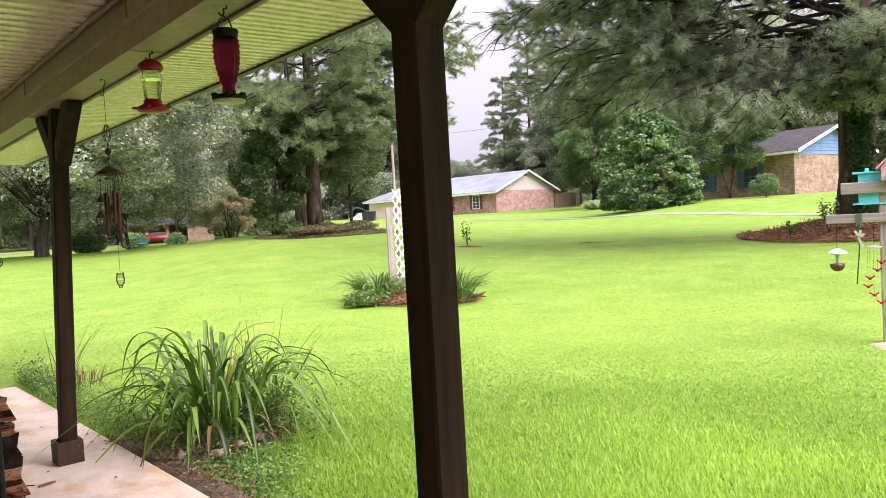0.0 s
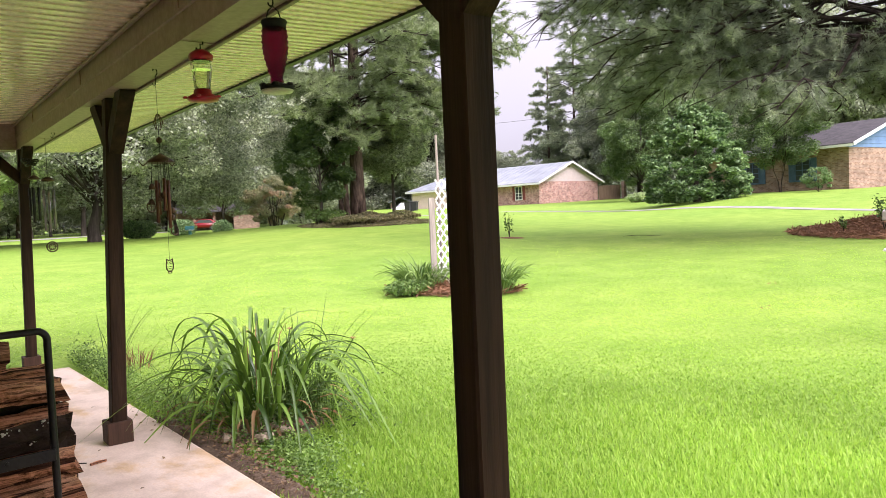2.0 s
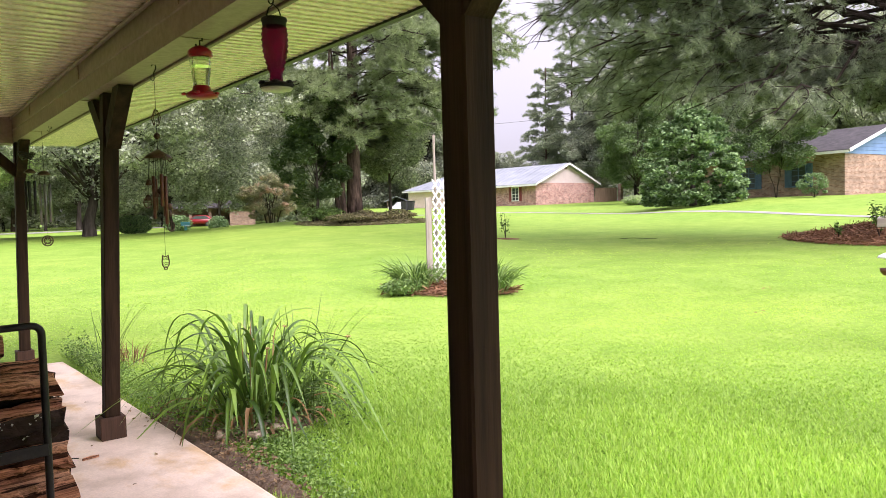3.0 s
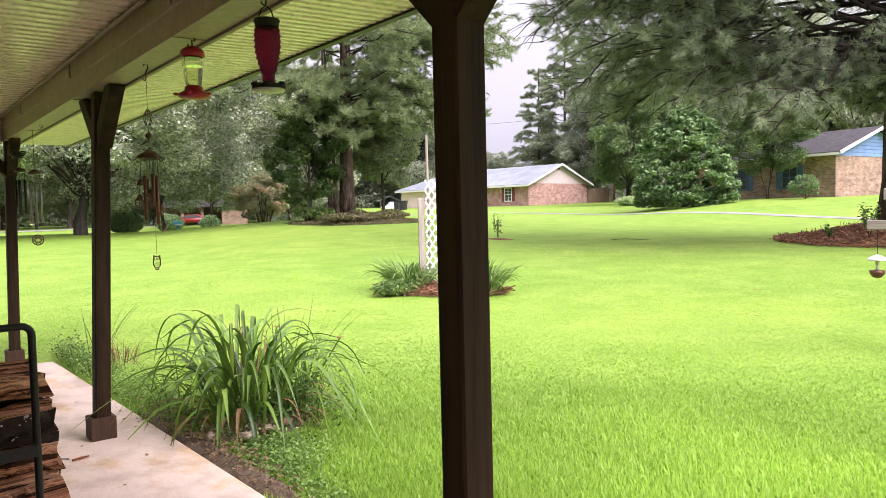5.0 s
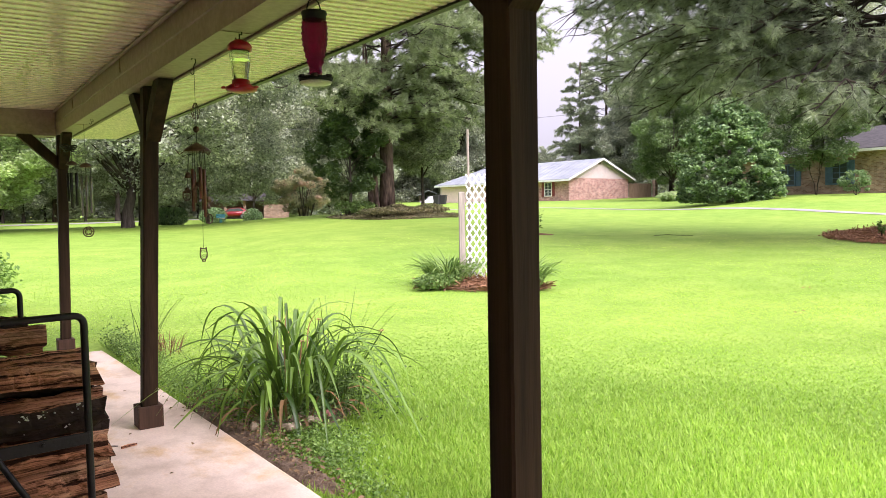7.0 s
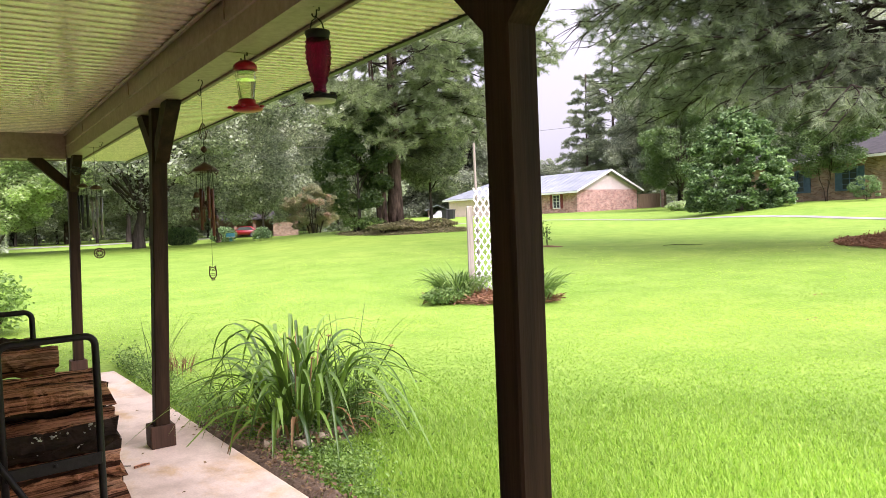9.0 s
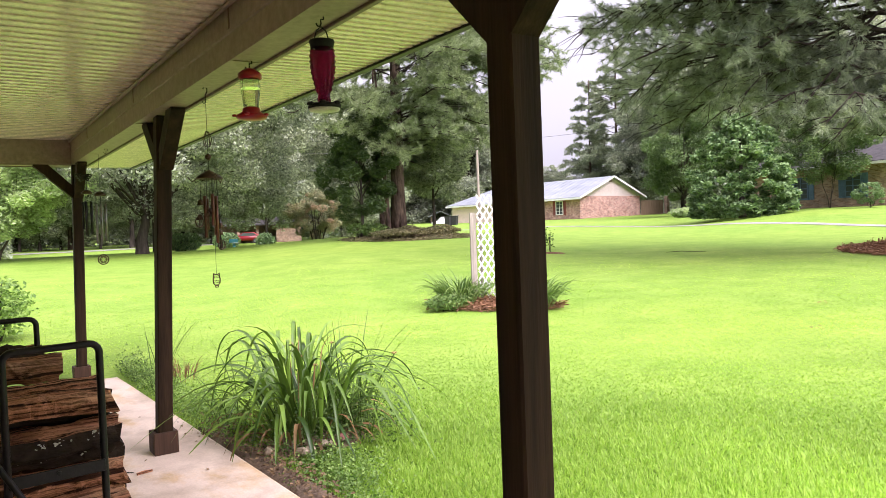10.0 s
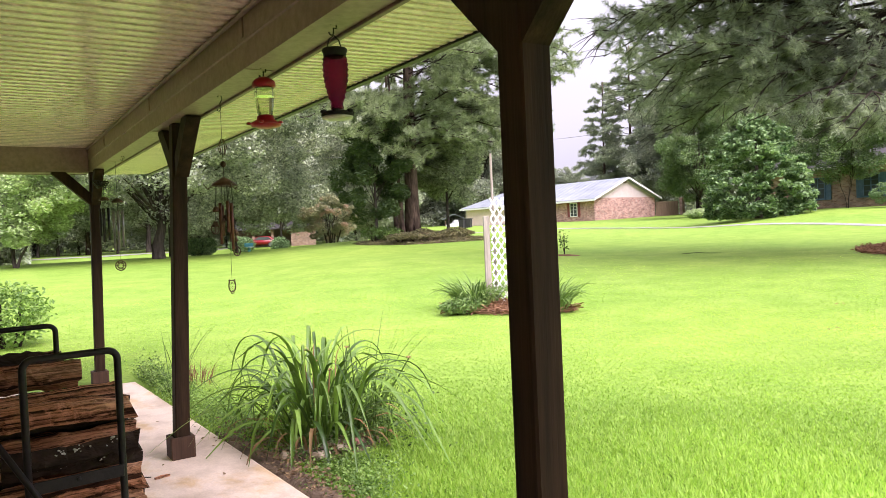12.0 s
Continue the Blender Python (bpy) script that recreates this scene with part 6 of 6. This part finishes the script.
def daylily():
    rng = np.random.default_rng(90)
    ob = thing("daylily_plant", Matrix.Translation(LILY_AT), "large daylily clump with long arching strap leaves", "plant")
    V, F = [], []
    # outer leaves: rise, bow over and hang
    for k in range(74):
        a = rng.uniform(0, 2 * math.pi)
        q = math.sqrt(rng.uniform(0, 1))
        b = (0.22 * q * math.cos(a), 0.28 * q * math.sin(a), 0)
        dd = a + rng.normal(0, 0.8)
        L = rng.uniform(0.9, 1.45) * (0.8 if math.cos(dd) < -0.4 else 1.0)
        mid = rng.uniform(0.4, 0.66)
        blade_leaf(V, F, b, (math.cos(dd), math.sin(dd)), L, rng.uniform(0.02, 0.032), (rng.uniform(1.0, 1.48) - 0.2 * q, rng.uniform(-1.35, -0.3)), rng, 18, 0.2, (mid - 0.3, mid + 0.26))
    # middle leaves, steeper
    for k in range(30):
        a = rng.uniform(0, 2 * math.pi)
        b = (0.2 * math.cos(a) * rng.uniform(0, 1), 0.24 * math.sin(a) * rng.uniform(0, 1), 0)
        blade_leaf(V, F, b, (math.cos(a), math.sin(a)), rng.uniform(0.6, 1.1), rng.uniform(0.02, 0.03), (rng.uniform(1.2, 1.5), rng.uniform(-1.3, 0.1)), rng, 12, 0.22, (0.3, 1.0))
    # leaves that lie over the soil
    for k in range(16):
        a = rng.uniform(0, 2 * math.pi)
        blade_leaf(V, F, (0.15 * math.cos(a), 0.18 * math.sin(a), 0.04), (math.cos(a), math.sin(a)), rng.uniform(0.5, 0.8), 0.024, (rng.uniform(0.5, 0.9), -0.7), rng, 10, 0.22, (0.1, 0.7))
    # long leaves sweeping low towards the slab and the lawn
    for ang, L, up0 in ((3.05, 1.25, 0.62), (2.75, 1.15, 0.85), (2.5, 1.25, 1.0), (3.35, 1.05, 0.8), (3.9, 1.1, 1.0), (-0.6, 1.25, 0.85), (-0.35, 1.2, 0.95), (0.1, 1.2, 0.8)):
        blade_leaf(V, F, (0, 0, 0.05), (math.cos(ang), math.sin(ang)), L, 0.029, (up0, -0.6), rng, 14, 0.22, (0.1, 0.85))
    fast_mesh("leaves", V, F, LILY, ob, True)
    V, F = [], []
    for k in range(26):
        a = rng.uniform(0, 2 * math.pi)
        b = (0.24 * math.cos(a), 0.28 * math.sin(a), 0)
        blade_leaf(V, F, b, (math.cos(a), math.sin(a)), rng.uniform(0.25, 0.6), rng.uniform(0.012, 0.03), (rng.uniform(0.3, 1.2), -1.4), rng, 8)
    for dx, dy, a in ((-0.06, -0.12, 1.0), (-0.04, -0.14, 2.6), (0.1, -0.1, -0.7)):
        blade_leaf(V, F, (dx, dy, 0.1), (math.cos(a), math.sin(a)), 0.62, 0.018, (1.53, 0.6), rng, 10, 0.3, (0.6, 1.0))
    tagged(fast_mesh("dry_leaves", V, F, DRYLEAF, ob, True), "withered brown leaves")
    for k, (dx, dy, h) in enumerate(((-0.1, -0.06, 0.62), (-0.05, -0.12, 0.55), (0.12, 0.02, 0.45), (0.62, -0.22, 0.5), (0.34, 0.2, 0.56))):
        stalk = part("flower_stalk", tubed([(dx * 0.4, dy * 0.4, 0), (dx * 0.8, dy * 0.8, h * 0.6), (dx, dy, h)], [0.007, 0.006, 0.005], 6), DRYLEAF if k < 3 else LILY, ob, "withered brown flower stalk" if k < 3 else "green flower stalk")
        bm = bmesh.new()
        for q in range(5):
            tube(bm, [(dx, dy, h), (dx + 0.012 * math.cos(q * 1.3), dy + 0.012 * math.sin(q * 1.3), h + 0.015), (dx + 0.022 * math.cos(q * 1.3), dy + 0.022 * math.sin(q * 1.3), h + 0.008)], [0.003, 0.005, 0.002], 5)
        part("seed_head", bm, DRYLEAF, stalk)


daylily()


def scatter_leaves(name, label, centres, size, mat, seed, category, up=0.6, aspect=1.7):
    rng = np.random.default_rng(seed)
    V, F = leaf_quads(np.array(centres), size, rng, up, aspect)
    return tagged(fast_mesh(name, V, F, mat), label, category, kind="stuff")


rngw = np.random.default_rng(91)


def weed_points(n, cx, cy, sx, sy, h, lo=0.02):
    """Leaf places in a low drift of weeds, kept off the slab."""
    x, y = cx + rngw.normal(0, sx, n), cy + rngw.normal(0, sy, n)
    z = ground_z(x, y) + lo + np.abs(rngw.normal(0, h, n))
    return np.stack([x, y, z], 1)[(x > slab_edge(y) + 0.01) | (y > 9.4)]


pts = np.vstack([weed_points(3600, 2.86, 5.7, 0.22, 0.24, 0.15), weed_points(500, 2.5, 5.5, 0.2, 0.3, 0.07), weed_points(800, 2.2, 8.7, 0.09, 0.35, 0.09)])
scatter_leaves("weeds", "small leafy weeds growing along the slab", pts, 0.027, WEED, 92, "weeds")
pts = np.vstack([weed_points(2200, 2.55, 4.95, 0.12, 0.2, 0.03), weed_points(1300, 2.45, 4.4, 0.06, 0.35, 0.025), weed_points(2600, 2.36, 6.8, 0.13, 0.5, 0.04), weed_points(2200, 2.26, 7.9, 0.12, 0.5, 0.06), weed_points(1300, 2.2, 8.7, 0.09, 0.35, 0.08)])
scatter_leaves("weeds", "bright green broad-leaved weeds at the bed edge", pts, 0.023, AZALEA, 94, "weeds")
pts = []
for k in range(900):
    x, y = 2.28 + rngw.normal(0, 0.12), 5.2 + rngw.normal(0, 0.7)
    if x > slab_edge(y) + 0.02 and ((x - 2.27) / 0.15) ** 2 + ((y - 5.3) / 1.4) ** 2 < 1:
        pts.append((x, y, grass_z(x, y) + rngw.uniform(0.06, 0.085)))
for k in range(16):
    x, y = rngw.uniform(1.98, 2.12), rngw.normal(6.2, 0.4)
    pts.append((x, y, floor_z(y) + 0.006))
for k in range(6):
    x, y = rngw.uniform(1.5, 2.05), rngw.uniform(4.8, 8.5)
    pts.append((x, y, floor_z(y) + 0.006))
scatter_leaves("leaf_litter", "dry brown leaves lying in the bed", pts, 0.03, LITTER, 93, "leaf litter", 2.5)

for k, (x, y, n, sp, L) in enumerate(((3.0, 5.85, 36, 0.25, 0.8), (2.4, 6.3, 16, 0.16, 0.7), (2.36, 8.5, 14, 0.1, 0.8), (2.24, 7.9, 40, 0.12, 0.25), (2.55, 8.4, 50, 0.16, 0.22), (3.0, 5.6, 60, 0.16, 0.45))):
    strap_clump("tall_grass", "thin tall grass stems gone to seed", "grass", Vector((x, y, grass_z(x, y))), n, (sp, sp), L, 0.008, STRAW if k == 4 else WEED, 100 + k, (1.35, 1.55), (0.6, 1.2), "tall grass tufts", 6)

# stone edging and debris by the lily
for k, (x, y, s, t, m) in enumerate(((2.5, 5.3, (0.13, 0.07, 0.04), 25, STONEMAT), (2.66, 5.34, (0.09, 0.06, 0.035), -10, STONEMAT), (2.8, 5.38, (0.1, 0.06, 0.04), 40, PINKBRICK), (2.32, 5.45, (0.1, 0.06, 0.04), 70, STONEMAT))):
    bm = boxed((0, 0, s[2] / 2), s, None, 0.012)
    for v in bm.verts:
        v.co += Vector((noise.noise(v.co * 20 + Vector((k, 0, 0))), noise.noise(v.co * 20 + Vector((0, k, 5))), noise.noise(v.co * 20 + Vector((9, 0, k))))) * 0.008
    ob = part("edging_stone", bm, m, None)
    ob.matrix_world = pose(x, y, grass_z(x, y) + 0.04, 4, 6, t)
    tagged(ob, "broken piece of edging stone in the soil", "stone", "edging stones")

# twigs on the slab
bm = bmesh.new()
tube(bm, [(-0.045, 0, 0.009), (0, 0.003, 0.011), (0.045, -0.002, 0.009)], [0.008, 0.009, 0.007], 7)
ob = part("stick", bm, LOG, None)
ob.matrix_world = pose(1.6, 5.55, floor_z(5.55), 0, 0, 12)
tagged(ob, "short broken brown stick on the concrete", "stick")
bm = bmesh.new()
tube(bm, [(-0.16, 0.05, 0.004), (-0.08, 0.02, 0.005), (0, 0.02, 0.004), (0.05, -0.01, 0.004)], 0.003, 5)
tube(bm, [(-0.08, 0.02, 0.005), (-0.1, 0.06, 0.004)], 0.002, 5)
ob = part("twig", bm, TWIG, None)
ob.matrix_world = pose(1.5, 5.62, floor_z(5.62), 0, 0, -8)
tagged(ob, "thin dark twig lying on the concrete", "twig")

# ---- bird feeding station ----
def bird_station():
    at = spot(71.87, 7.75)
    M = Matrix.Translation(at) @ Matrix.Rotation(radians(-71.6), 4, "Z")
    ob = thing("bird_station", M, "weathered wooden post with cross arms for bird houses", "bird post")
    z0 = at.z
    part("post", boxed((-0.03, 0, 0.63), (0.1, 0.1, 1.5), None, 0.008), GREYWOOD, ob, "weathered grey post")
    part("arm", boxed((-0.06, -0.07, 1.155 - z0), (0.9, 0.04, 0.085), None, 0.006), GREYWOOD_X, ob, "weathered lower arm")
    part("arm", boxed((-0.02, -0.07, 1.43 - z0), (0.72, 0.045, 0.105), None, 0.006), GREYWOOD_X, ob, "weathered upper arm")
    part("bracket", boxed((-0.24, -0.093, 1.14 - z0), (0.05, 0.008, 0.12)), STEEL, ob)
    # turquoise box behind the arm
    h = thing("birdhouse", M @ Matrix.Translation((-0.14, 0.03, 1.29 - z0)), "turquoise painted wooden birdhouse behind the arm", "birdhouse", "birdhouses")
    part("body", boxed((0.02, 0, 0.135), (0.24, 0.15, 0.27), None, 0.004), AQUA, h)
    part("floor", boxed((0.0, 0, -0.006), (0.29, 0.19, 0.014)), AQUA, h)
    part("roof", boxed((0.0, 0, 0.278), (0.29, 0.2, 0.016)), AQUA, h)
    part("knob", lathed([(0.014, 0.284), (0.018, 0.3), (0.014, 0.315), (0.003, 0.32)], 10, (-0.03, 0, 0)), AQUA, h)
    # pink house on the upper arm
    p = thing("birdhouse", M @ Matrix.Translation((0.03, -0.07, 1.484 - z0)), "small pink gabled birdhouse on the upper arm", "birdhouse", "birdhouses")
    bm = prism([(-0.085, 0), (0.085, 0), (0.085, 0.13), (0, 0.215), (-0.085, 0.13)], 0.13)
    bm.transform(Matrix.Translation((0, -0.065, 0)))
    body = part("body", bm, PINK, p)
    # A flat dark disc stands for the shade inside the entrance.
    part("hole_shade", lathed([(0.001, -0.002), (0.02, -0.002), (0.02, 0.002), (0.001, 0.002)], 14), RUBBER, body, "dark disc for the shade inside the round entrance").matrix_local = pose(0, -0.067, 0.11, 90, 0, 0)
    part("hole_ring", lathed([(0.021, -0.003), (0.032, -0.003), (0.032, 0.003), (0.021, 0.003)], 14), WHITE, body, "pale ring").matrix_local = pose(0, -0.068, 0.11, 90, 0, 0)
    for s in (-1, 1):
        bm = bmesh.new()
        a, b = Vector((0, 0, 0.235)), Vector((s * 0.125, 0, 0.11))
        d = b - a
        box(bm, (a + b) / 2, (d.length, 0.19, 0.014), Matrix.Rotation(-math.atan2(d.z, d.x), 4, "Y"))
        part("roof_board", bm, PINK, p)
    part("perch", boxed((0, -0.075, 0.02), (0.09, 0.03, 0.05), None, 0.004), WHITE, p, "white porch")
    # hanging bowl feeder
    f = thing("hanging_feeder", M @ Matrix.Translation((-0.425, -0.07, 1.112 - z0)) @ Matrix.Diagonal((0.86, 0.86, 1, 1)), "hanging seed feeder with a white dome and copper bowl", "bird feeder")
    part("wire", tubed([(0, 0, 0.0), (0, 0, -0.24)], 0.003, 5), IRON, f)
    part("dome", lathed([(0.012, -0.225), (0.04, -0.235), (0.085, -0.255), (0.1, -0.275), (0.094, -0.277), (0.05, -0.262), (0.01, -0.25)], 18), WHITE, f, "white fluted dome", True)
    part("stem", lathed([(0.03, -0.26), (0.02, -0.3), (0.012, -0.34), (0.02, -0.37)], 12), CREAM, f, "", True)
    part("bowl", lathed([(0.075, -0.37), (0.07, -0.4), (0.045, -0.43), (0.012, -0.44), (0.012, -0.43), (0.04, -0.415), (0.06, -0.385)], 18), COPPER, f, "copper bowl", True)
    # thin green rod with a leaf ornament
    g = thing("garden_ornament", M @ Matrix.Translation((-0.24, -0.1, 1.11 - z0)), "pale green hummingbird ornament on a dark rod", "ornament")
    part("rod", tubed([(0.0, 0, 0.0), (-0.005, 0, -0.25), (-0.03, 0, -0.55)], 0.006, 6), DARKGREEN, g)
    bm = bmesh.new()
    for a, L in ((2.2, 0.08), (0.6, 0.06), (-1.2, 0.1), (1.4, 0.07)):
        box(bm, (0.3 * L * math.cos(a), -0.01, -0.13 + 0.5 * L * math.sin(a)), (L, 0.006, 0.022), Matrix.Rotation(-a, 4, "Y"))
    part("bird", bm, CREAM, g, "pale green bird shape")
    # red mobile
    m = thing("wind_mobile", M @ Matrix.Translation((-0.13, -0.1, 1.11 - z0)), "hanging mobile of small red birds under a disc", "mobile")
    part("cord", tubed([(0, 0, 0), (0, 0, -0.22)], 0.002, 4), IRON, m)
    part("disc", lathed([(0.005, -0.2), (0.06, -0.212), (0.068, -0.22), (0.01, -0.222)], 14), PINK, m, "pale red disc", True)
    for k in range(6):
        a = k * 1.15
        cx, cy, cz = 0.055 * math.cos(a), 0.04 * math.sin(a), -0.36 - k * 0.072
        part("string", tubed([(cx, cy, -0.22), (cx, cy, cz)], 0.001, 4), IRON, m)
        bm = bmesh.new()
        box(bm, (cx, cy, cz), (0.03, 0.02, 0.024), None, 0.006)
        for s in (-1, 1):
            box(bm, (cx + s * 0.024, cy, cz + 0.014), (0.035, 0.012, 0.012), Matrix.Rotation(s * -0.6, 4, "Y"), 0.003)
        part("red_bird", bm, RED, m)
    patch("bare_patch", at + Vector((-0.1, -0.2, 0)), 0.42, 0.2, radians(-71), 0.01, STONEMAT, "bare sandy patch round the post foot", 12, 0.2, "bare earth", 0.01)


bird_station()

# small plants on the lawn
def sapling(at, h, n, seed, label):
    rng = np.random.default_rng(seed)
    ob = thing("sapling", Matrix.Translation(at), label, "sapling", "saplings")
    bm = bmesh.new()
    P = []
    for k in range(5):
        e = Vector((rng.uniform(-0.25, 0.25) * h, rng.uniform(-0.25, 0.25) * h, h * rng.uniform(0.6, 1)))
        tube(bm, wander(Vector((0, 0, -0.03)), e, 0.02, rng, 4), [0.008, 0.006, 0.005, 0.003], 5)
        for q in range(n):
            t = rng.uniform(0.3, 1)
            P.append(np.array(e) * t + rng.normal(0, 0.07 * h, 3))
    part("stem", bm, TWIG, ob)
    V, F = leaf_quads(np.array(P), 0.09, rng, 0.3)
    fast_mesh("foliage", V, F, WEED, ob)


sapling(spot(42.3, 24.0), 1.0, 14, 111, "thin young sapling in a ring of mulch")
patch("mulch_ring", spot(42.5, 23.9), 0.5, 0.28, radians(-42), 0.03, MULCH, "small ring of mulch round a sapling", 13, 0.15)
sapling(spot(68.2, 20.0, 0.25), 0.75, 30, 112, "leafy seedling growing at the mound edge")
sapling(spot(65.8, 20.5, 0.2), 0.35, 16, 113, "small leafy seedling in the mulch")
bm = bmesh.new()
tube(bm, [(-0.5, 0, 0.03), (-0.1, 0.05, 0.05), (0.3, -0.03, 0.03), (0.6, 0.06, 0.02)], [0.006, 0.008, 0.006, 0.003], 6)
ob = part("fallen_branch", bm, TWIG, None)
ob.matrix_world = Matrix.Translation(spot(52.2, 22.5, 0.02)) @ Matrix.Rotation(-0.9, 4, "Z")
tagged(ob, "fallen dead branch lying on the lawn", "branch")
for k, (az, r) in enumerate(((61.3, 11.5), (60.9, 9.3))):
    rngc = np.random.default_rng(120 + k)
    c = spot(az, r, 0.04)
    P = np.array(c) + rngc.normal(0, 0.035, (6, 3)) * np.array([1, 1, 0.3])
    V, F = leaf_quads(P, 0.045, rngc, 1.5)
    tagged(fast_mesh("leaf_litter", V, F, DRYLEAF), "few dry brown leaves lying on the lawn", "leaf litter", kind="stuff")

# pine straw over the mounds
def straw(name, centre, rx, ry, turn, height, n, seed, label, mat=STRAW):
    rng = np.random.default_rng(seed)
    a, q = rng.uniform(0, 6.283, n), np.sqrt(rng.uniform(0, 1, n)) * 1.02
    u, w = rx * q * np.cos(a), ry * q * np.sin(a)
    x, y = centre[0] + math.cos(turn) * u - math.sin(turn) * w, centre[1] + math.sin(turn) * u + math.cos(turn) * w
    z = sheet_top(centre, rx, ry, turn, height, x, y) + rng.uniform(0.0, 0.07, n)
    d = rng.normal(size=(n, 3)) * np.array([1, 1, 0.25])
    d /= np.linalg.norm(d, axis=1)[:, None]
    L = rng.uniform(0.12, 0.4, (n, 1))
    s = np.cross(d, rng.normal(size=(n, 3)))
    s /= np.linalg.norm(s, axis=1)[:, None]
    c = np.stack([x, y, z], 1)
    V = np.stack([c - d * L / 2 - s * 0.01, c - d * L / 2 + s * 0.01, c + d * L / 2], 1).reshape(-1, 3)
    tagged(fast_mesh(name, V, np.arange(3 * n).reshape(n, 3), mat), label, "pine straw", kind="stuff")


straw("pine_straw", M1, 2.5, 3.0, radians(-15), 0.42, 16000, 130, "loose reddish pine straw on the mound")
straw("pine_straw", M2, 3.1, 2.5, radians(-31), 0.42, 9000, 131, "loose brown pine straw under the pine", BRUSH)
straw("pine_straw", BED, 1.0, 0.48, radians(-38), 0.05, 1600, 132, "loose mulch in the trellis bed")


# ---- grass ----
def grass():
    rng = np.random.default_rng(140)
    n = 950000
    az = np.radians(rng.uniform(-1, 104, n))
    u = rng.uniform(0, 1, n)
    r = 1.4 * (26.0 / 1.4) ** (u ** 0.74)
    thin = rng.uniform(0, 1, n) > ss(9, 25, r)
    x, y = STATION[0] + r * np.sin(az), STATION[1] + r * np.cos(az)
    keep = ~((x < slab_edge(y) + 0.02) & (y < 9.37)) & thin & (rng.uniform(0, 1, n) > ss(78, 104, np.degrees(az)))
    def inside(cx, cy, rx, ry, turn, slack):
        c, s = math.cos(turn), math.sin(turn)
        dx, dy = x - cx, y - cy
        return ((c * dx + s * dy) / rx) ** 2 + ((-s * dx + c * dy) / ry) ** 2 < slack * (1 + 0.25 * np.sin(9 * np.arctan2(dy, dx)))
    keep &= ~inside(2.25, 5.3, 0.13, 1.4, radians(2), 0.75) & ~inside(2.7, 5.62, 0.42, 0.38, 0.0, 0.8)
    keep &= ~inside(BED.x, BED.y, 1.0, 0.48, radians(-38), 0.85)
    x, y, r = x[keep], y[keep], r[keep]
    n = len(x)
    z = ground_z(x, y) - 0.004
    lush = 0.88 + 0.24 * (np.sin(x * 2.1 + np.sin(y * 1.7)) * np.sin(y * 2.6) * 0.5 + 0.5)
    h = rng.uniform(0.022, 0.05, n) * (1 + 0.5 * (1 - ss(3, 7, r))) * lush * (1 - 0.4 * ss(3.5, 9, r))
    w = rng.uniform(0.0024, 0.0046, n) * (1 + r / 5.0)
    a = rng.uniform(0, 6.283, n)
    lean = rng.uniform(0.3, 1.2, n) + 0.5 * ss(4, 8, r)
    d = np.stack([np.cos(a) * np.sin(lean), np.sin(a) * np.sin(lean), np.cos(lean)], 1)
    s = np.stack([-np.sin(a), np.cos(a), np.zeros(n)], 1)
    o = np.stack([x, y, z], 1)
    V = np.stack([o - s * w[:, None], o + s * w[:, None], o + d * h[:, None]], 1).reshape(-1, 3)
    tagged(fast_mesh("grass", V, np.arange(3 * n).reshape(n, 3), BLADE), "bright green short lawn grass blades", "grass", kind="stuff")


grass()
